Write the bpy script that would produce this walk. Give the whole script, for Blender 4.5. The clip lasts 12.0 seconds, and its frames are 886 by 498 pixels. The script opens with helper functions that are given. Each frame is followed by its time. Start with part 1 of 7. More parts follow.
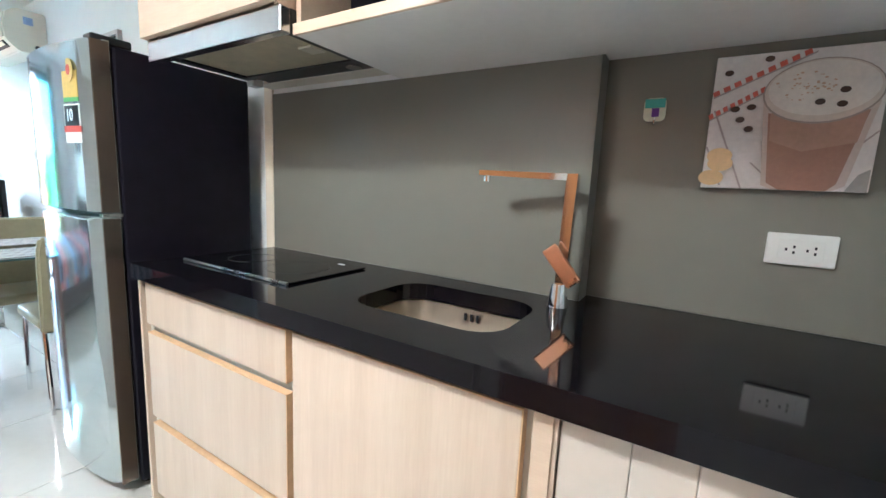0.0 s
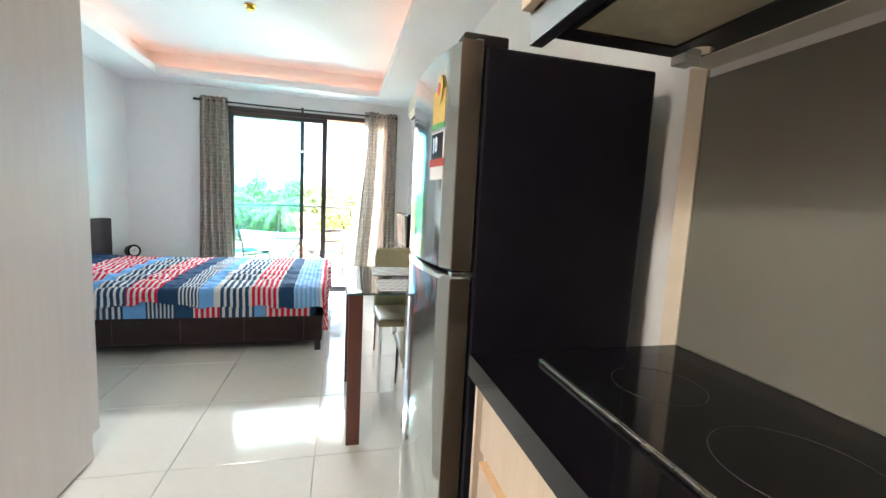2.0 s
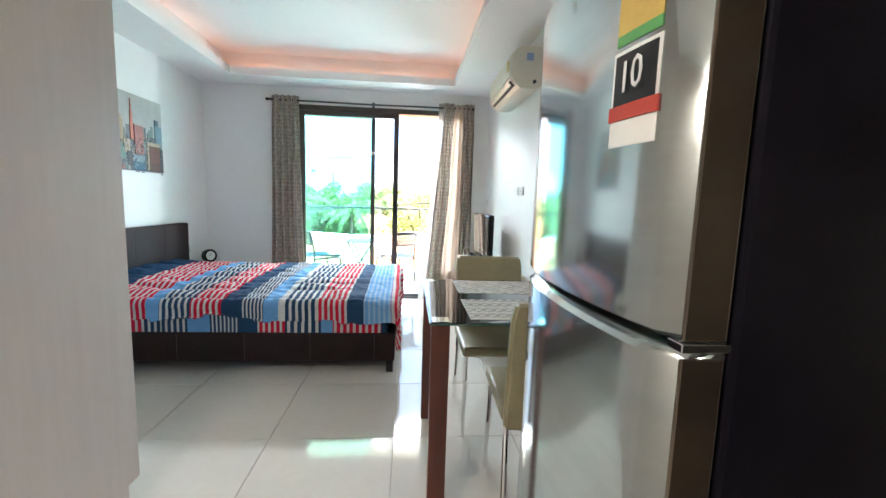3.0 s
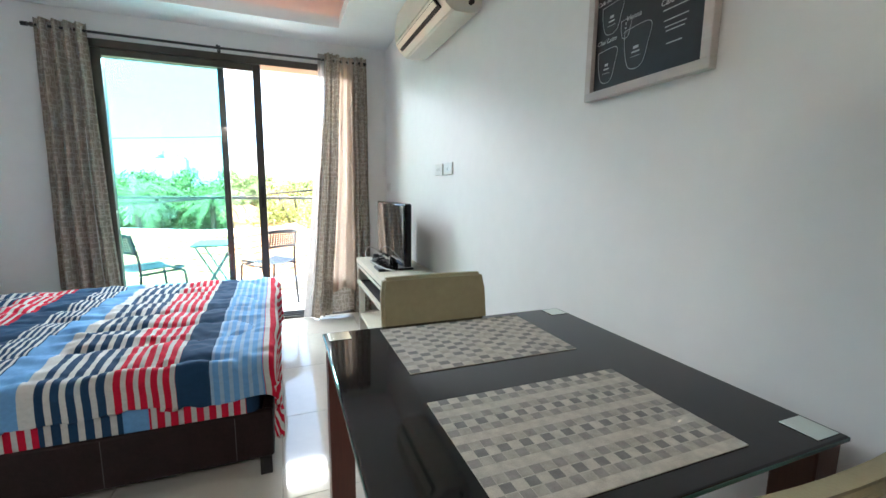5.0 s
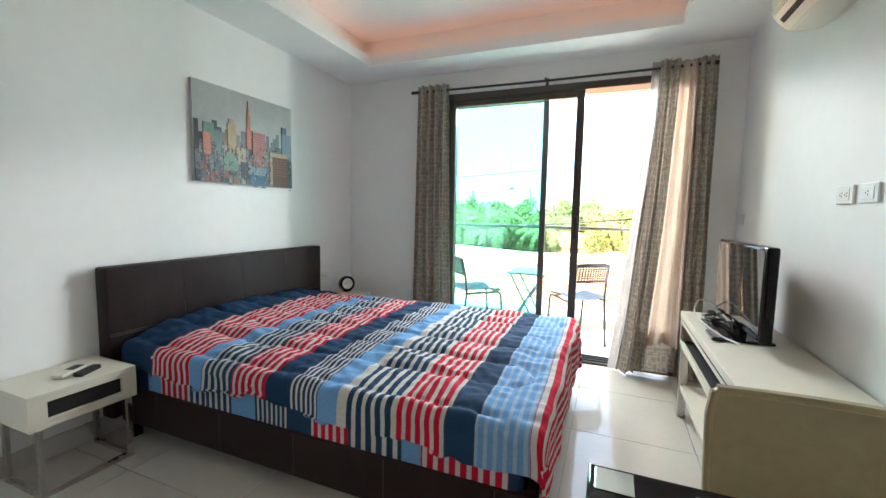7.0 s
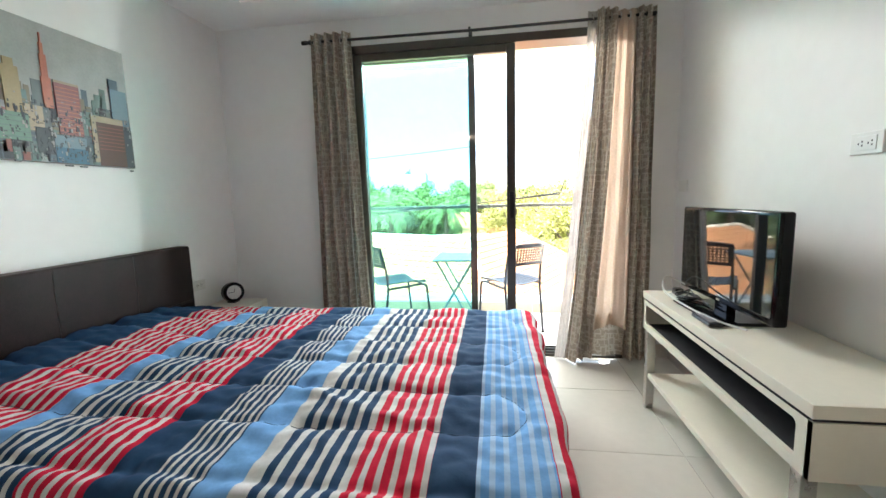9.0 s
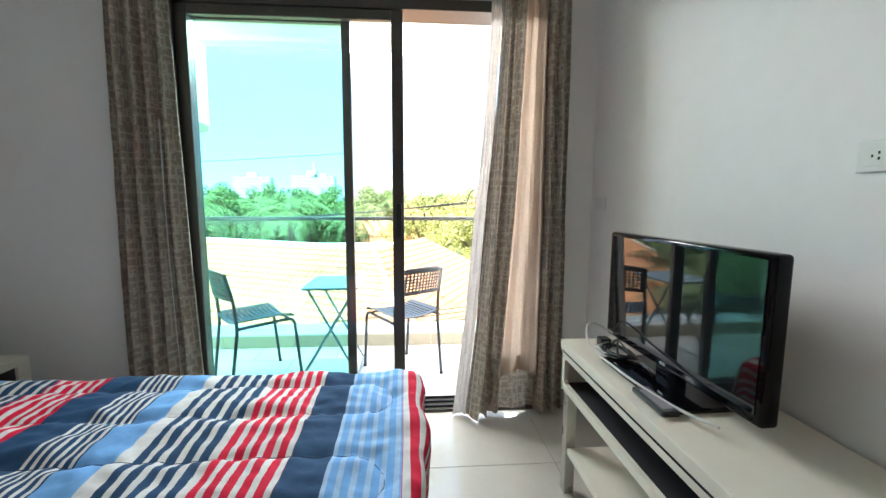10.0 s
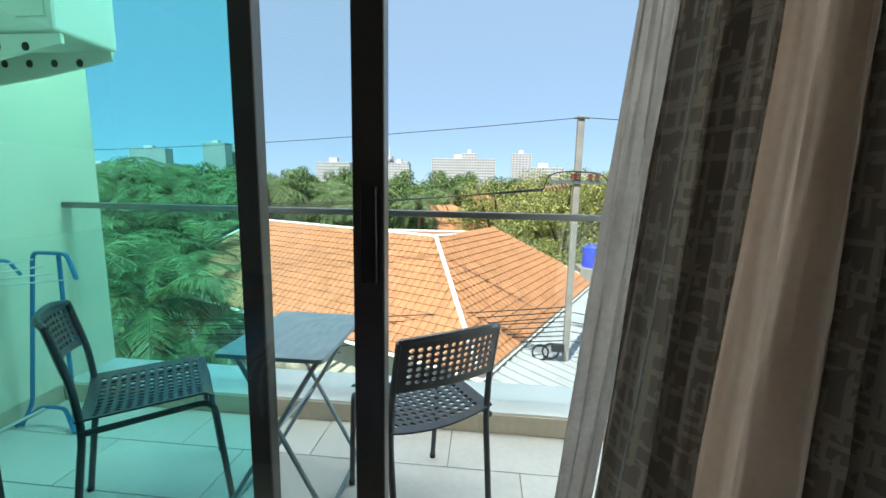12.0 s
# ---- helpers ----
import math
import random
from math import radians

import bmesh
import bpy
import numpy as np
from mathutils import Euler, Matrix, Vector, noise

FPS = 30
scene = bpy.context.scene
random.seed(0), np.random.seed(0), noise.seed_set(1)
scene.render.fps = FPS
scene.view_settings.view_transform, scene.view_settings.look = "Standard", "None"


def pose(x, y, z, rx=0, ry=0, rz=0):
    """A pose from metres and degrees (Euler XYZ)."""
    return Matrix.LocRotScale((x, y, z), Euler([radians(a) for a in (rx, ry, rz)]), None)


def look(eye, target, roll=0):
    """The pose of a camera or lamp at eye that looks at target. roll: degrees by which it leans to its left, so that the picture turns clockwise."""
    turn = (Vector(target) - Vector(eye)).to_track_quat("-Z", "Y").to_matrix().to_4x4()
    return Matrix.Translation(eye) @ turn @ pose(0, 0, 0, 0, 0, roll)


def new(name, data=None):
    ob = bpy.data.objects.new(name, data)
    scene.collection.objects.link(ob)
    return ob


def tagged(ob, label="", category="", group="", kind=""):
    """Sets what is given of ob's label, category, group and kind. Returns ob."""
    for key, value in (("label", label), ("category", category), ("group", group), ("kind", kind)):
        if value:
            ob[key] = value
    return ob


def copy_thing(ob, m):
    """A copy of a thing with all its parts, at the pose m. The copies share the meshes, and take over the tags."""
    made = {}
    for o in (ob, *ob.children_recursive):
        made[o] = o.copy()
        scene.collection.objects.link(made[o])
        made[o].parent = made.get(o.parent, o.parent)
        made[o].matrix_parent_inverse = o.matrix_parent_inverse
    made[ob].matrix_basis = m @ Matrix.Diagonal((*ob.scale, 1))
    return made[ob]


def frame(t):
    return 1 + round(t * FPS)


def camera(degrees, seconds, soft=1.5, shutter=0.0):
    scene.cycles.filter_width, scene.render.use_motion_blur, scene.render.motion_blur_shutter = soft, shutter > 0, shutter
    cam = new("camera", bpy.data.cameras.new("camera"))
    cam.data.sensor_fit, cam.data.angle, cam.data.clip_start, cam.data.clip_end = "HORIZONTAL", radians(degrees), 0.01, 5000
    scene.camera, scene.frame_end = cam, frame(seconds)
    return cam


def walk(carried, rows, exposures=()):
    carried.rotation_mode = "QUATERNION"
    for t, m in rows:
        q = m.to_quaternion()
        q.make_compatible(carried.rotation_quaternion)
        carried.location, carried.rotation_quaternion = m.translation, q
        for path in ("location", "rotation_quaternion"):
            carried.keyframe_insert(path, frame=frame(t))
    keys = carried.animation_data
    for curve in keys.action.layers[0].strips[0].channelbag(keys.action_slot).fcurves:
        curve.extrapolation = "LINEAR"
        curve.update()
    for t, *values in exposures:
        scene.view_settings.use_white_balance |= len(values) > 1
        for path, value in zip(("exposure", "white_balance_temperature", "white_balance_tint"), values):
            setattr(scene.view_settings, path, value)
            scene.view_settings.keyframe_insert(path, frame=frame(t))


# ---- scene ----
import itertools

cam = camera(94.6, 12.0)
PATH = [
    (0, (0.822, 0.21, 1.159), (2.514, 1.235, 0.863), 2.7),
    (0.5, (0.912, 0.268, 1.165), (2.452, 1.516, 0.899), 3.0),
    (1, (1.02, 0.455, 1.183), (2.325, 1.95, 0.94), 3.2),
    (1.5, (1.085, 0.649, 1.195), (2.029, 2.396, 0.954), 3.5),
    (2, (1.114, 0.899, 1.189), (1.604, 2.825, 0.965), 2.9),
    (2.5, (1.108, 1.146, 1.176), (1.269, 3.126, 0.949), 1.9),
    (4.3, (0.989, 2.17, 1.164), (1.43, 4.099, 0.872), -0.3),
    (4.5, (0.995, 2.255, 1.152), (1.567, 4.148, 0.851), 0.1),
    (5, (1.069, 2.455, 1.146), (1.787, 4.299, 0.86), 0.7),
    (5.5, (1.108, 2.639, 1.176), (1.736, 4.525, 0.954), 1.2),
    (6, (1.156, 2.769, 1.199), (1.451, 4.738, 1.017), 0.8),
    (6.5, (1.194, 2.847, 1.199), (0.947, 4.824, 1.026), 1.1),
    (7, (1.168, 2.86, 1.177), (0.414, 4.704, 0.996), 1.1),
    (7.2, (1.136, 2.856, 1.166), (0.241, 4.634, 0.977), 1.1),
    (8.8, (0.835, 3.23, 1.131), (0.416, 5.167, 0.863), -1.6),
    (9, (0.847, 3.367, 1.138), (0.558, 5.33, 0.884), -1.5),
    (9.5, (0.897, 3.705, 1.151), (0.92, 5.692, 0.923), -0.9),
    (10, (0.984, 4.043, 1.167), (1.13, 6.025, 0.94), 0.2),
    (10.5, (1.203, 4.44, 1.151), (1.167, 6.425, 0.912), 2.1),
    (11, (1.137, 4.762, 1.155), (1.105, 6.747, 0.909), 1.5),
    (11.5, (1.125, 5.132, 1.149), (1.019, 7.111, 0.883), 1.3),
    (12, (1.12, 5.484, 1.16), (0.924, 7.451, 0.862), 1.1),
]
EXPOSURES = [(0, 5.75, 5200, 5), (1.5, 5.55, 5500, 6), (2, 5.35, 6100, 8), (2.5, 5.1, 6100, 9), (4.5, 4.65, 6100, 9), (7, 4.45, 6600, 11), (9, 4.4, 6800, 12), (9.5, 4.25, 6700, 12), (10, 3.9, 6500, 11),
             (10.5, 3.45, 6400, 11), (11, 2.95, 6300, 14), (11.5, 2.45, 6200, 5), (12, 1.9, 6200, 0)]
walk(cam, [(t, look(eye, target, roll)) for t, eye, target, roll in PATH], EXPOSURES)

# ---- world and light ----
SUN_EL, SUN_AZ = 56.0, 205.0
world = bpy.data.worlds.new("sky_world")
scene.world = world
world.use_nodes = True
wn = world.node_tree.nodes
sky = wn.new("ShaderNodeTexSky")
sky.sky_type, sky.sun_disc = "NISHITA", False
sky.sun_elevation, sky.sun_rotation = radians(SUN_EL), radians(SUN_AZ)
sky.air_density, sky.dust_density, sky.ozone_density = 0.55, 0.3, 2.2
haze = wn.new("ShaderNodeMix")
haze.data_type = "RGBA"
haze.inputs["Factor"].default_value = 0.86
haze.inputs["B"].default_value = (1.25, 1.68, 2.3, 1)
world.node_tree.links.new(sky.outputs["Color"], haze.inputs["A"])
world.node_tree.links.new(haze.outputs["Result"], wn["Background"].inputs["Color"])
wn["Background"].inputs["Strength"].default_value = 0.10
sun = new("sun", bpy.data.lights.new("sun", "SUN"))
sun.data.energy, sun.data.angle, sun.data.color = 2.8, radians(0.6), (1.0, 0.95, 0.87)
_e, _a = radians(SUN_EL), radians(SUN_AZ)
sun.matrix_basis = look((0, 0, 30), Vector((0, 0, 30)) - Vector((math.sin(_a) * math.cos(_e), math.cos(_a) * math.cos(_e), math.sin(_e))))

# warm ceiling lamp, unseen, added over the kitchen end to brighten it
lamp_light = new("added_kitchen_light", bpy.data.lights.new("added_kitchen_light", "AREA"))
lamp_light.data.shape, lamp_light.data.size, lamp_light.data.energy, lamp_light.data.color = "DISK", 0.54, 2.0, (1.0, 0.90, 0.78)
lamp_light.location = (0.15, 1.15, 2.318)

# unseen strip lamp added in the balcony's opening to boost the sky's light indoors
fill_light = new("balcony_fill_light", bpy.data.lights.new("balcony_fill_light", "AREA"))
fill_light.data.shape, fill_light.data.size, fill_light.data.size_y, fill_light.data.energy, fill_light.data.color = "RECTANGLE", 2.9, 0.22, 11.0, (0.95, 0.975, 1.0)
fill_light.matrix_basis = look((0.45, 7.48, 2.42), (0.45, 6.88, 1.62))
# second unseen lamp, added at the opening's right end to brighten the left wall
side_light = new("balcony_side_fill_light", bpy.data.lights.new("balcony_side_fill_light", "AREA"))
side_light.data.shape, side_light.data.size, side_light.data.size_y, side_light.data.energy, side_light.data.color = "RECTANGLE", 0.16, 1.5, 1.6, (0.95, 0.975, 1.0)
side_light.matrix_basis = look((1.875, 7.50, 1.05), (0.4, 6.1, 1.10))


# ---- materials ----
def mat(name, base, rough=0.5, metal=0.0, var=0.08, scale=6.0, bump=0.0, bump_scale=120.0, stretch=(1, 1, 1), dark=None, spec=0.5, coat=0.0, rand=0.0):
    """A painted, cast or woven surface: base colour, two scales of variation, fine relief."""
    m = bpy.data.materials.new(name)
    m.use_nodes = True
    nt = m.node_tree
    N, L = nt.nodes, nt.links
    b = N["Principled BSDF"]
    b.inputs["Roughness"].default_value, b.inputs["Metallic"].default_value = rough, metal
    b.inputs["Specular IOR Level"].default_value, b.inputs["Coat Weight"].default_value = spec, coat
    b.inputs["Coat Roughness"].default_value = 0.05
    tc, mp = N.new("ShaderNodeTexCoord"), N.new("ShaderNodeMapping")
    mp.inputs["Scale"].default_value = stretch
    L.new(tc.outputs["Object"], mp.inputs["Vector"])
    n1, n2 = N.new("ShaderNodeTexNoise"), N.new("ShaderNodeTexNoise")
    n1.inputs["Scale"].default_value, n2.inputs["Scale"].default_value = scale, scale * 9
    n1.inputs["Detail"].default_value, n2.inputs["Detail"].default_value = 5, 4
    for n in (n1, n2):
        L.new(mp.outputs["Vector"], n.inputs["Vector"])
    mx = N.new("ShaderNodeMix")
    mx.data_type = "RGBA"
    add = N.new("ShaderNodeMath")
    add.operation = "MULTIPLY_ADD"
    add.inputs[1].default_value, add.inputs[2].default_value = 0.45, 0.0
    L.new(n2.outputs["Fac"], add.inputs[0])
    sm = N.new("ShaderNodeMath")
    sm.operation = "MULTIPLY_ADD"
    sm.inputs[1].default_value = 0.75
    L.new(n1.outputs["Fac"], sm.inputs[0])
    L.new(add.outputs[0], sm.inputs[2])
    d = dark or tuple(c * (1 - 3.2 * var) for c in base)
    hi = tuple(min(1, c * (1 + 2.2 * var)) for c in base)
    if dark:
        hi = base
    rp = N.new("ShaderNodeMapRange")
    rp.inputs["From Min"].default_value, rp.inputs["From Max"].default_value = 0.35, 0.85
    L.new(sm.outputs[0], rp.inputs["Value"])
    L.new(rp.outputs["Result"], mx.inputs["Factor"])
    mx.inputs["A"].default_value, mx.inputs["B"].default_value = (*d, 1), (*hi, 1)
    col = mx.outputs["Result"]
    if rand:
        oi, mr, mm = N.new("ShaderNodeObjectInfo"), N.new("ShaderNodeMapRange"), N.new("ShaderNodeMix")
        mm.data_type, mm.blend_type = "RGBA", "MULTIPLY"
        mm.inputs["Factor"].default_value = 1.0
        mr.inputs["To Min"].default_value, mr.inputs["To Max"].default_value = 1 - rand, 1.0
        L.new(oi.outputs["Random"], mr.inputs["Value"])
        L.new(col, mm.inputs["A"])
        L.new(mr.outputs["Result"], mm.inputs["B"])
        col = mm.outputs["Result"]
    L.new(col, b.inputs["Base Color"])
    rr = N.new("ShaderNodeMapRange")
    rr.inputs["To Min"].default_value, rr.inputs["To Max"].default_value = max(0.02, rough * 0.85), min(1, rough * 1.15)
    L.new(n1.outputs["Fac"], rr.inputs["Value"])
    L.new(rr.outputs["Result"], b.inputs["Roughness"])
    if bump:
        bn, nb = N.new("ShaderNodeBump"), N.new("ShaderNodeTexNoise")
        nb.inputs["Scale"].default_value, nb.inputs["Detail"].default_value = bump_scale, 6
        bn.inputs["Strength"].default_value, bn.inputs["Distance"].default_value = bump, 0.004
        L.new(mp.outputs["Vector"], nb.inputs["Vector"])
        L.new(nb.outputs["Fac"], bn.inputs["Height"])
        L.new(bn.outputs["Normal"], b.inputs["Normal"])
    return m


def glass(name, tint, gloss=0.9, most=0.55):
    """A clear or tinted pane: tinted see-through with mirror gloss that grows towards grazing angles."""
    m = bpy.data.materials.new(name)
    m.use_nodes = True
    N, L = m.node_tree.nodes, m.node_tree.links
    N.remove(N["Principled BSDF"])
    tr, gl, lw, mx = N.new("ShaderNodeBsdfTransparent"), N.new("ShaderNodeBsdfGlossy"), N.new("ShaderNodeLayerWeight"), N.new("ShaderNodeMixShader")
    tr.inputs["Color"].default_value, gl.inputs["Color"].default_value = (*tint, 1), (gloss, gloss, gloss, 1)
    gl.inputs["Roughness"].default_value = 0.02
    pw, ma = N.new("ShaderNodeMath"), N.new("ShaderNodeMath")
    pw.operation, ma.operation = "POWER", "MULTIPLY_ADD"
    pw.inputs[1].default_value, ma.inputs[1].default_value, ma.inputs[2].default_value = 5.0, most, 0.03
    L.new(lw.outputs["Facing"], pw.inputs[0])
    L.new(pw.outputs[0], ma.inputs[0])
    L.new(ma.outputs[0], mx.inputs[0])
    L.new(tr.outputs[0], mx.inputs[1])
    L.new(gl.outputs[0], mx.inputs[2])
    L.new(mx.outputs[0], N["Material Output"].inputs["Surface"])
    return m


def glow(name, colour, strength):
    m = bpy.data.materials.new(name)
    m.use_nodes = True
    b = m.node_tree.nodes["Principled BSDF"]
    b.inputs["Base Color"].default_value, b.inputs["Emission Color"].default_value = (*colour, 1), (*colour, 1)
    b.inputs["Emission Strength"].default_value = strength
    return m


def wood(name, light, dark, along="Z", rough=0.5, rings=9.0, rand=0.12):
    """Straight-grained wood: long streaks along one axis, with fine pores."""
    st = {"X": (0.5, 9, 9), "Y": (9, 0.5, 9), "Z": (9, 9, 0.5)}[along]
    m = mat(name, light, rough, 0, 0.1, rings / 3, 0.12, 60, st, dark, rand=rand)
    return m


def striped(name, bands, period, layer):
    """Woven cotton whose colours follow the cloth's own length (UV): bands of (end, colour a, colour b, stripes per metre)."""
    m = bpy.data.materials.new(name)
    m.use_nodes = True
    N, L = m.node_tree.nodes, m.node_tree.links
    b = N["Principled BSDF"]
    b.inputs["Roughness"].default_value, b.inputs["Specular IOR Level"].default_value = 0.85, 0.2
    uv, sep = N.new("ShaderNodeUVMap"), N.new("ShaderNodeSeparateXYZ")
    uv.uv_map = layer
    L.new(uv.outputs[0], sep.inputs[0])
    wob, wm = N.new("ShaderNodeTexNoise"), N.new("ShaderNodeMath")
    wob.inputs["Scale"].default_value = 3.0
    L.new(uv.outputs[0], wob.inputs["Vector"])
    wm.operation = "MULTIPLY_ADD"
    wm.inputs[1].default_value, wm.inputs[2].default_value = 0.009, -0.0045
    L.new(wob.outputs["Fac"], wm.inputs[0])
    ua = N.new("ShaderNodeMath")
    L.new(sep.outputs[0], ua.inputs[0])
    L.new(wm.outputs[0], ua.inputs[1])
    u = N.new("ShaderNodeMath")
    u.operation = "MULTIPLY"
    u.inputs[1].default_value = 1.0 / period
    L.new(ua.outputs[0], u.inputs[0])

    def ramp(colours):
        r = N.new("ShaderNodeValToRGB")
        r.color_ramp.interpolation = "CONSTANT"
        r.color_ramp.elements[0].color = (*colours[0], 1)
        r.color_ramp.elements.remove(r.color_ramp.elements[1])
        for (end, *_), c in zip(bands, colours[1:]):
            r.color_ramp.elements.new(end / period).color = (*c, 1)
        L.new(u.outputs[0], r.inputs[0])
        return r.outputs[0]

    ca, cb = ramp([q[1] for q in bands]), ramp([q[2] for q in bands])
    fr = ramp([(q[3] / 100,) * 3 for q in bands])
    ph, sn, gt, mx = N.new("ShaderNodeMath"), N.new("ShaderNodeMath"), N.new("ShaderNodeMath"), N.new("ShaderNodeMix")
    ph.operation, sn.operation, gt.operation, mx.data_type = "MULTIPLY", "FRACT", "GREATER_THAN", "RGBA"
    L.new(ua.outputs[0], ph.inputs[0])
    hz = N.new("ShaderNodeMath")
    hz.operation = "MULTIPLY"
    hz.inputs[1].default_value = 100
    L.new(fr, hz.inputs[0])
    L.new(hz.outputs[0], ph.inputs[1])
    L.new(ph.outputs[0], sn.inputs[0])
    L.new(sn.outputs[0], gt.inputs[0])
    gt.inputs[1].default_value = 0.58
    L.new(gt.outputs[0], mx.inputs["Factor"])
    L.new(ca, mx.inputs["A"])
    L.new(cb, mx.inputs["B"])
    wv, wr, mul = N.new("ShaderNodeTexNoise"), N.new("ShaderNodeMapRange"), N.new("ShaderNodeMix")
    wv.inputs["Scale"].default_value = 60
    wr.inputs["To Min"].default_value, wr.inputs["To Max"].default_value = 0.8, 1.1
    mul.data_type, mul.blend_type = "RGBA", "MULTIPLY"
    mul.inputs["Factor"].default_value = 1
    L.new(uv.outputs[0], wv.inputs["Vector"])
    L.new(wv.outputs["Fac"], wr.inputs["Value"])
    L.new(mx.outputs["Result"], mul.inputs["A"])
    L.new(wr.outputs["Result"], mul.inputs["B"])
    L.new(mul.outputs["Result"], b.inputs["Base Color"])
    bn = N.new("ShaderNodeBump")
    bn.inputs["Strength"].default_value, bn.inputs["Distance"].default_value = 0.25, 0.003
    L.new(wv.outputs["Fac"], bn.inputs["Height"])
    L.new(bn.outputs["Normal"], b.inputs["Normal"])
    return m


def jacquard(name, ground, thread):
    """Curtain cloth: a ground with broken woven dashes, some light let through."""
    m = mat(name, ground, 0.8, 0, 0.08, 5, 0.3, 300)
    N, L = m.node_tree.nodes, m.node_tree.links
    b = N["Principled BSDF"]
    col = b.inputs["Base Color"].links[0].from_socket
    uv, mx = N.new("ShaderNodeUVMap"), N.new("ShaderNodeMix")
    uv.uv_map = "cloth"
    strokes = []
    for turn, wide, high, line, patch, keep, shift in ((0, 0.080, 0.040, 0.0055, 17, 0.46, 0), (90, 0.075, 0.032, 0.0050, 15, 0.48, 3.1), (0, 0.036, 0.060, 0.0042, 21, 0.50, 7.7)):
        mp, br, nz, gt, mul = (N.new(k) for k in ("ShaderNodeMapping", "ShaderNodeTexBrick", "ShaderNodeTexNoise", "ShaderNodeMath", "ShaderNodeMath"))
        mp.inputs["Rotation"].default_value[2] = radians(turn)
        mp.inputs["Location"].default_value = (shift, shift * 1.3, 0)
        br.inputs["Scale"].default_value, br.inputs["Mortar Size"].default_value, br.inputs["Mortar Smooth"].default_value = 1.0, line, 0.15
        br.inputs["Brick Width"].default_value, br.inputs["Row Height"].default_value = wide, high
        br.offset, br.squash, br.squash_frequency = 0.37, 1.4, 3
        nz.inputs["Scale"].default_value, nz.inputs["Detail"].default_value = patch, 1.0
        gt.operation, gt.inputs[1].default_value, mul.operation = "GREATER_THAN", keep, "MULTIPLY"
        L.new(uv.outputs[0], mp.inputs[0])
        L.new(mp.outputs[0], br.inputs["Vector"])
        L.new(mp.outputs[0], nz.inputs["Vector"])
        L.new(nz.outputs["Fac"], gt.inputs[0])
        L.new(gt.outputs[0], mul.inputs[0])
        L.new(br.outputs["Fac"], mul.inputs[1])
        strokes.append(mul.outputs[0])
    lt = None
    for st in strokes:
        mm = N.new("ShaderNodeMath")
        mm.operation = "MAXIMUM"
        L.new(st, mm.inputs[0])
        if lt:
            L.new(lt.outputs[0], mm.inputs[1])
        lt = mm
    mx.data_type = "RGBA"
    L.new(lt.outputs[0], mx.inputs["Factor"])
    L.new(col, mx.inputs["A"])
    mx.inputs["B"].default_value = (*thread, 1)
    L.new(mx.outputs["Result"], b.inputs["Base Color"])
    see_through(m, 0.12)
    return m


def see_through(m, share):
    """Lets some light through a thin cloth or leaf."""
    N, L = m.node_tree.nodes, m.node_tree.links
    b = N["Principled BSDF"]
    tl, mx = N.new("ShaderNodeBsdfTranslucent"), N.new("ShaderNodeMixShader")
    if b.inputs["Base Color"].links:
        L.new(b.inputs["Base Color"].links[0].from_socket, tl.inputs["Color"])
    else:
        tl.inputs["Color"].default_value = b.inputs["Base Color"].default_value
    mx.inputs[0].default_value = share
    L.new(b.outputs[0], mx.inputs[1])
    L.new(tl.outputs[0], mx.inputs[2])
    L.new(mx.outputs[0], N["Material Output"].inputs["Surface"])
    return m


def leafy(name, base, rand=0.5):
    m = mat(name, base, 0.55, 0, 0.2, 0.9)
    N, L = m.node_tree.nodes, m.node_tree.links
    b = N["Principled BSDF"]
    geo, mr, mm = N.new("ShaderNodeNewGeometry"), N.new("ShaderNodeMapRange"), N.new("ShaderNodeMix")
    mm.data_type, mm.blend_type = "RGBA", "MULTIPLY"
    mm.inputs["Factor"].default_value = 1
    mr.inputs["To Min"].default_value, mr.inputs["To Max"].default_value = 1 - rand, 1.35
    L.new(geo.outputs["Random Per Island"], mr.inputs["Value"])
    L.new(b.inputs["Base Color"].links[0].from_socket, mm.inputs["A"])
    L.new(mr.outputs["Result"], mm.inputs["B"])
    L.new(mm.outputs["Result"], b.inputs["Base Color"])
    return see_through(m, 0.45)


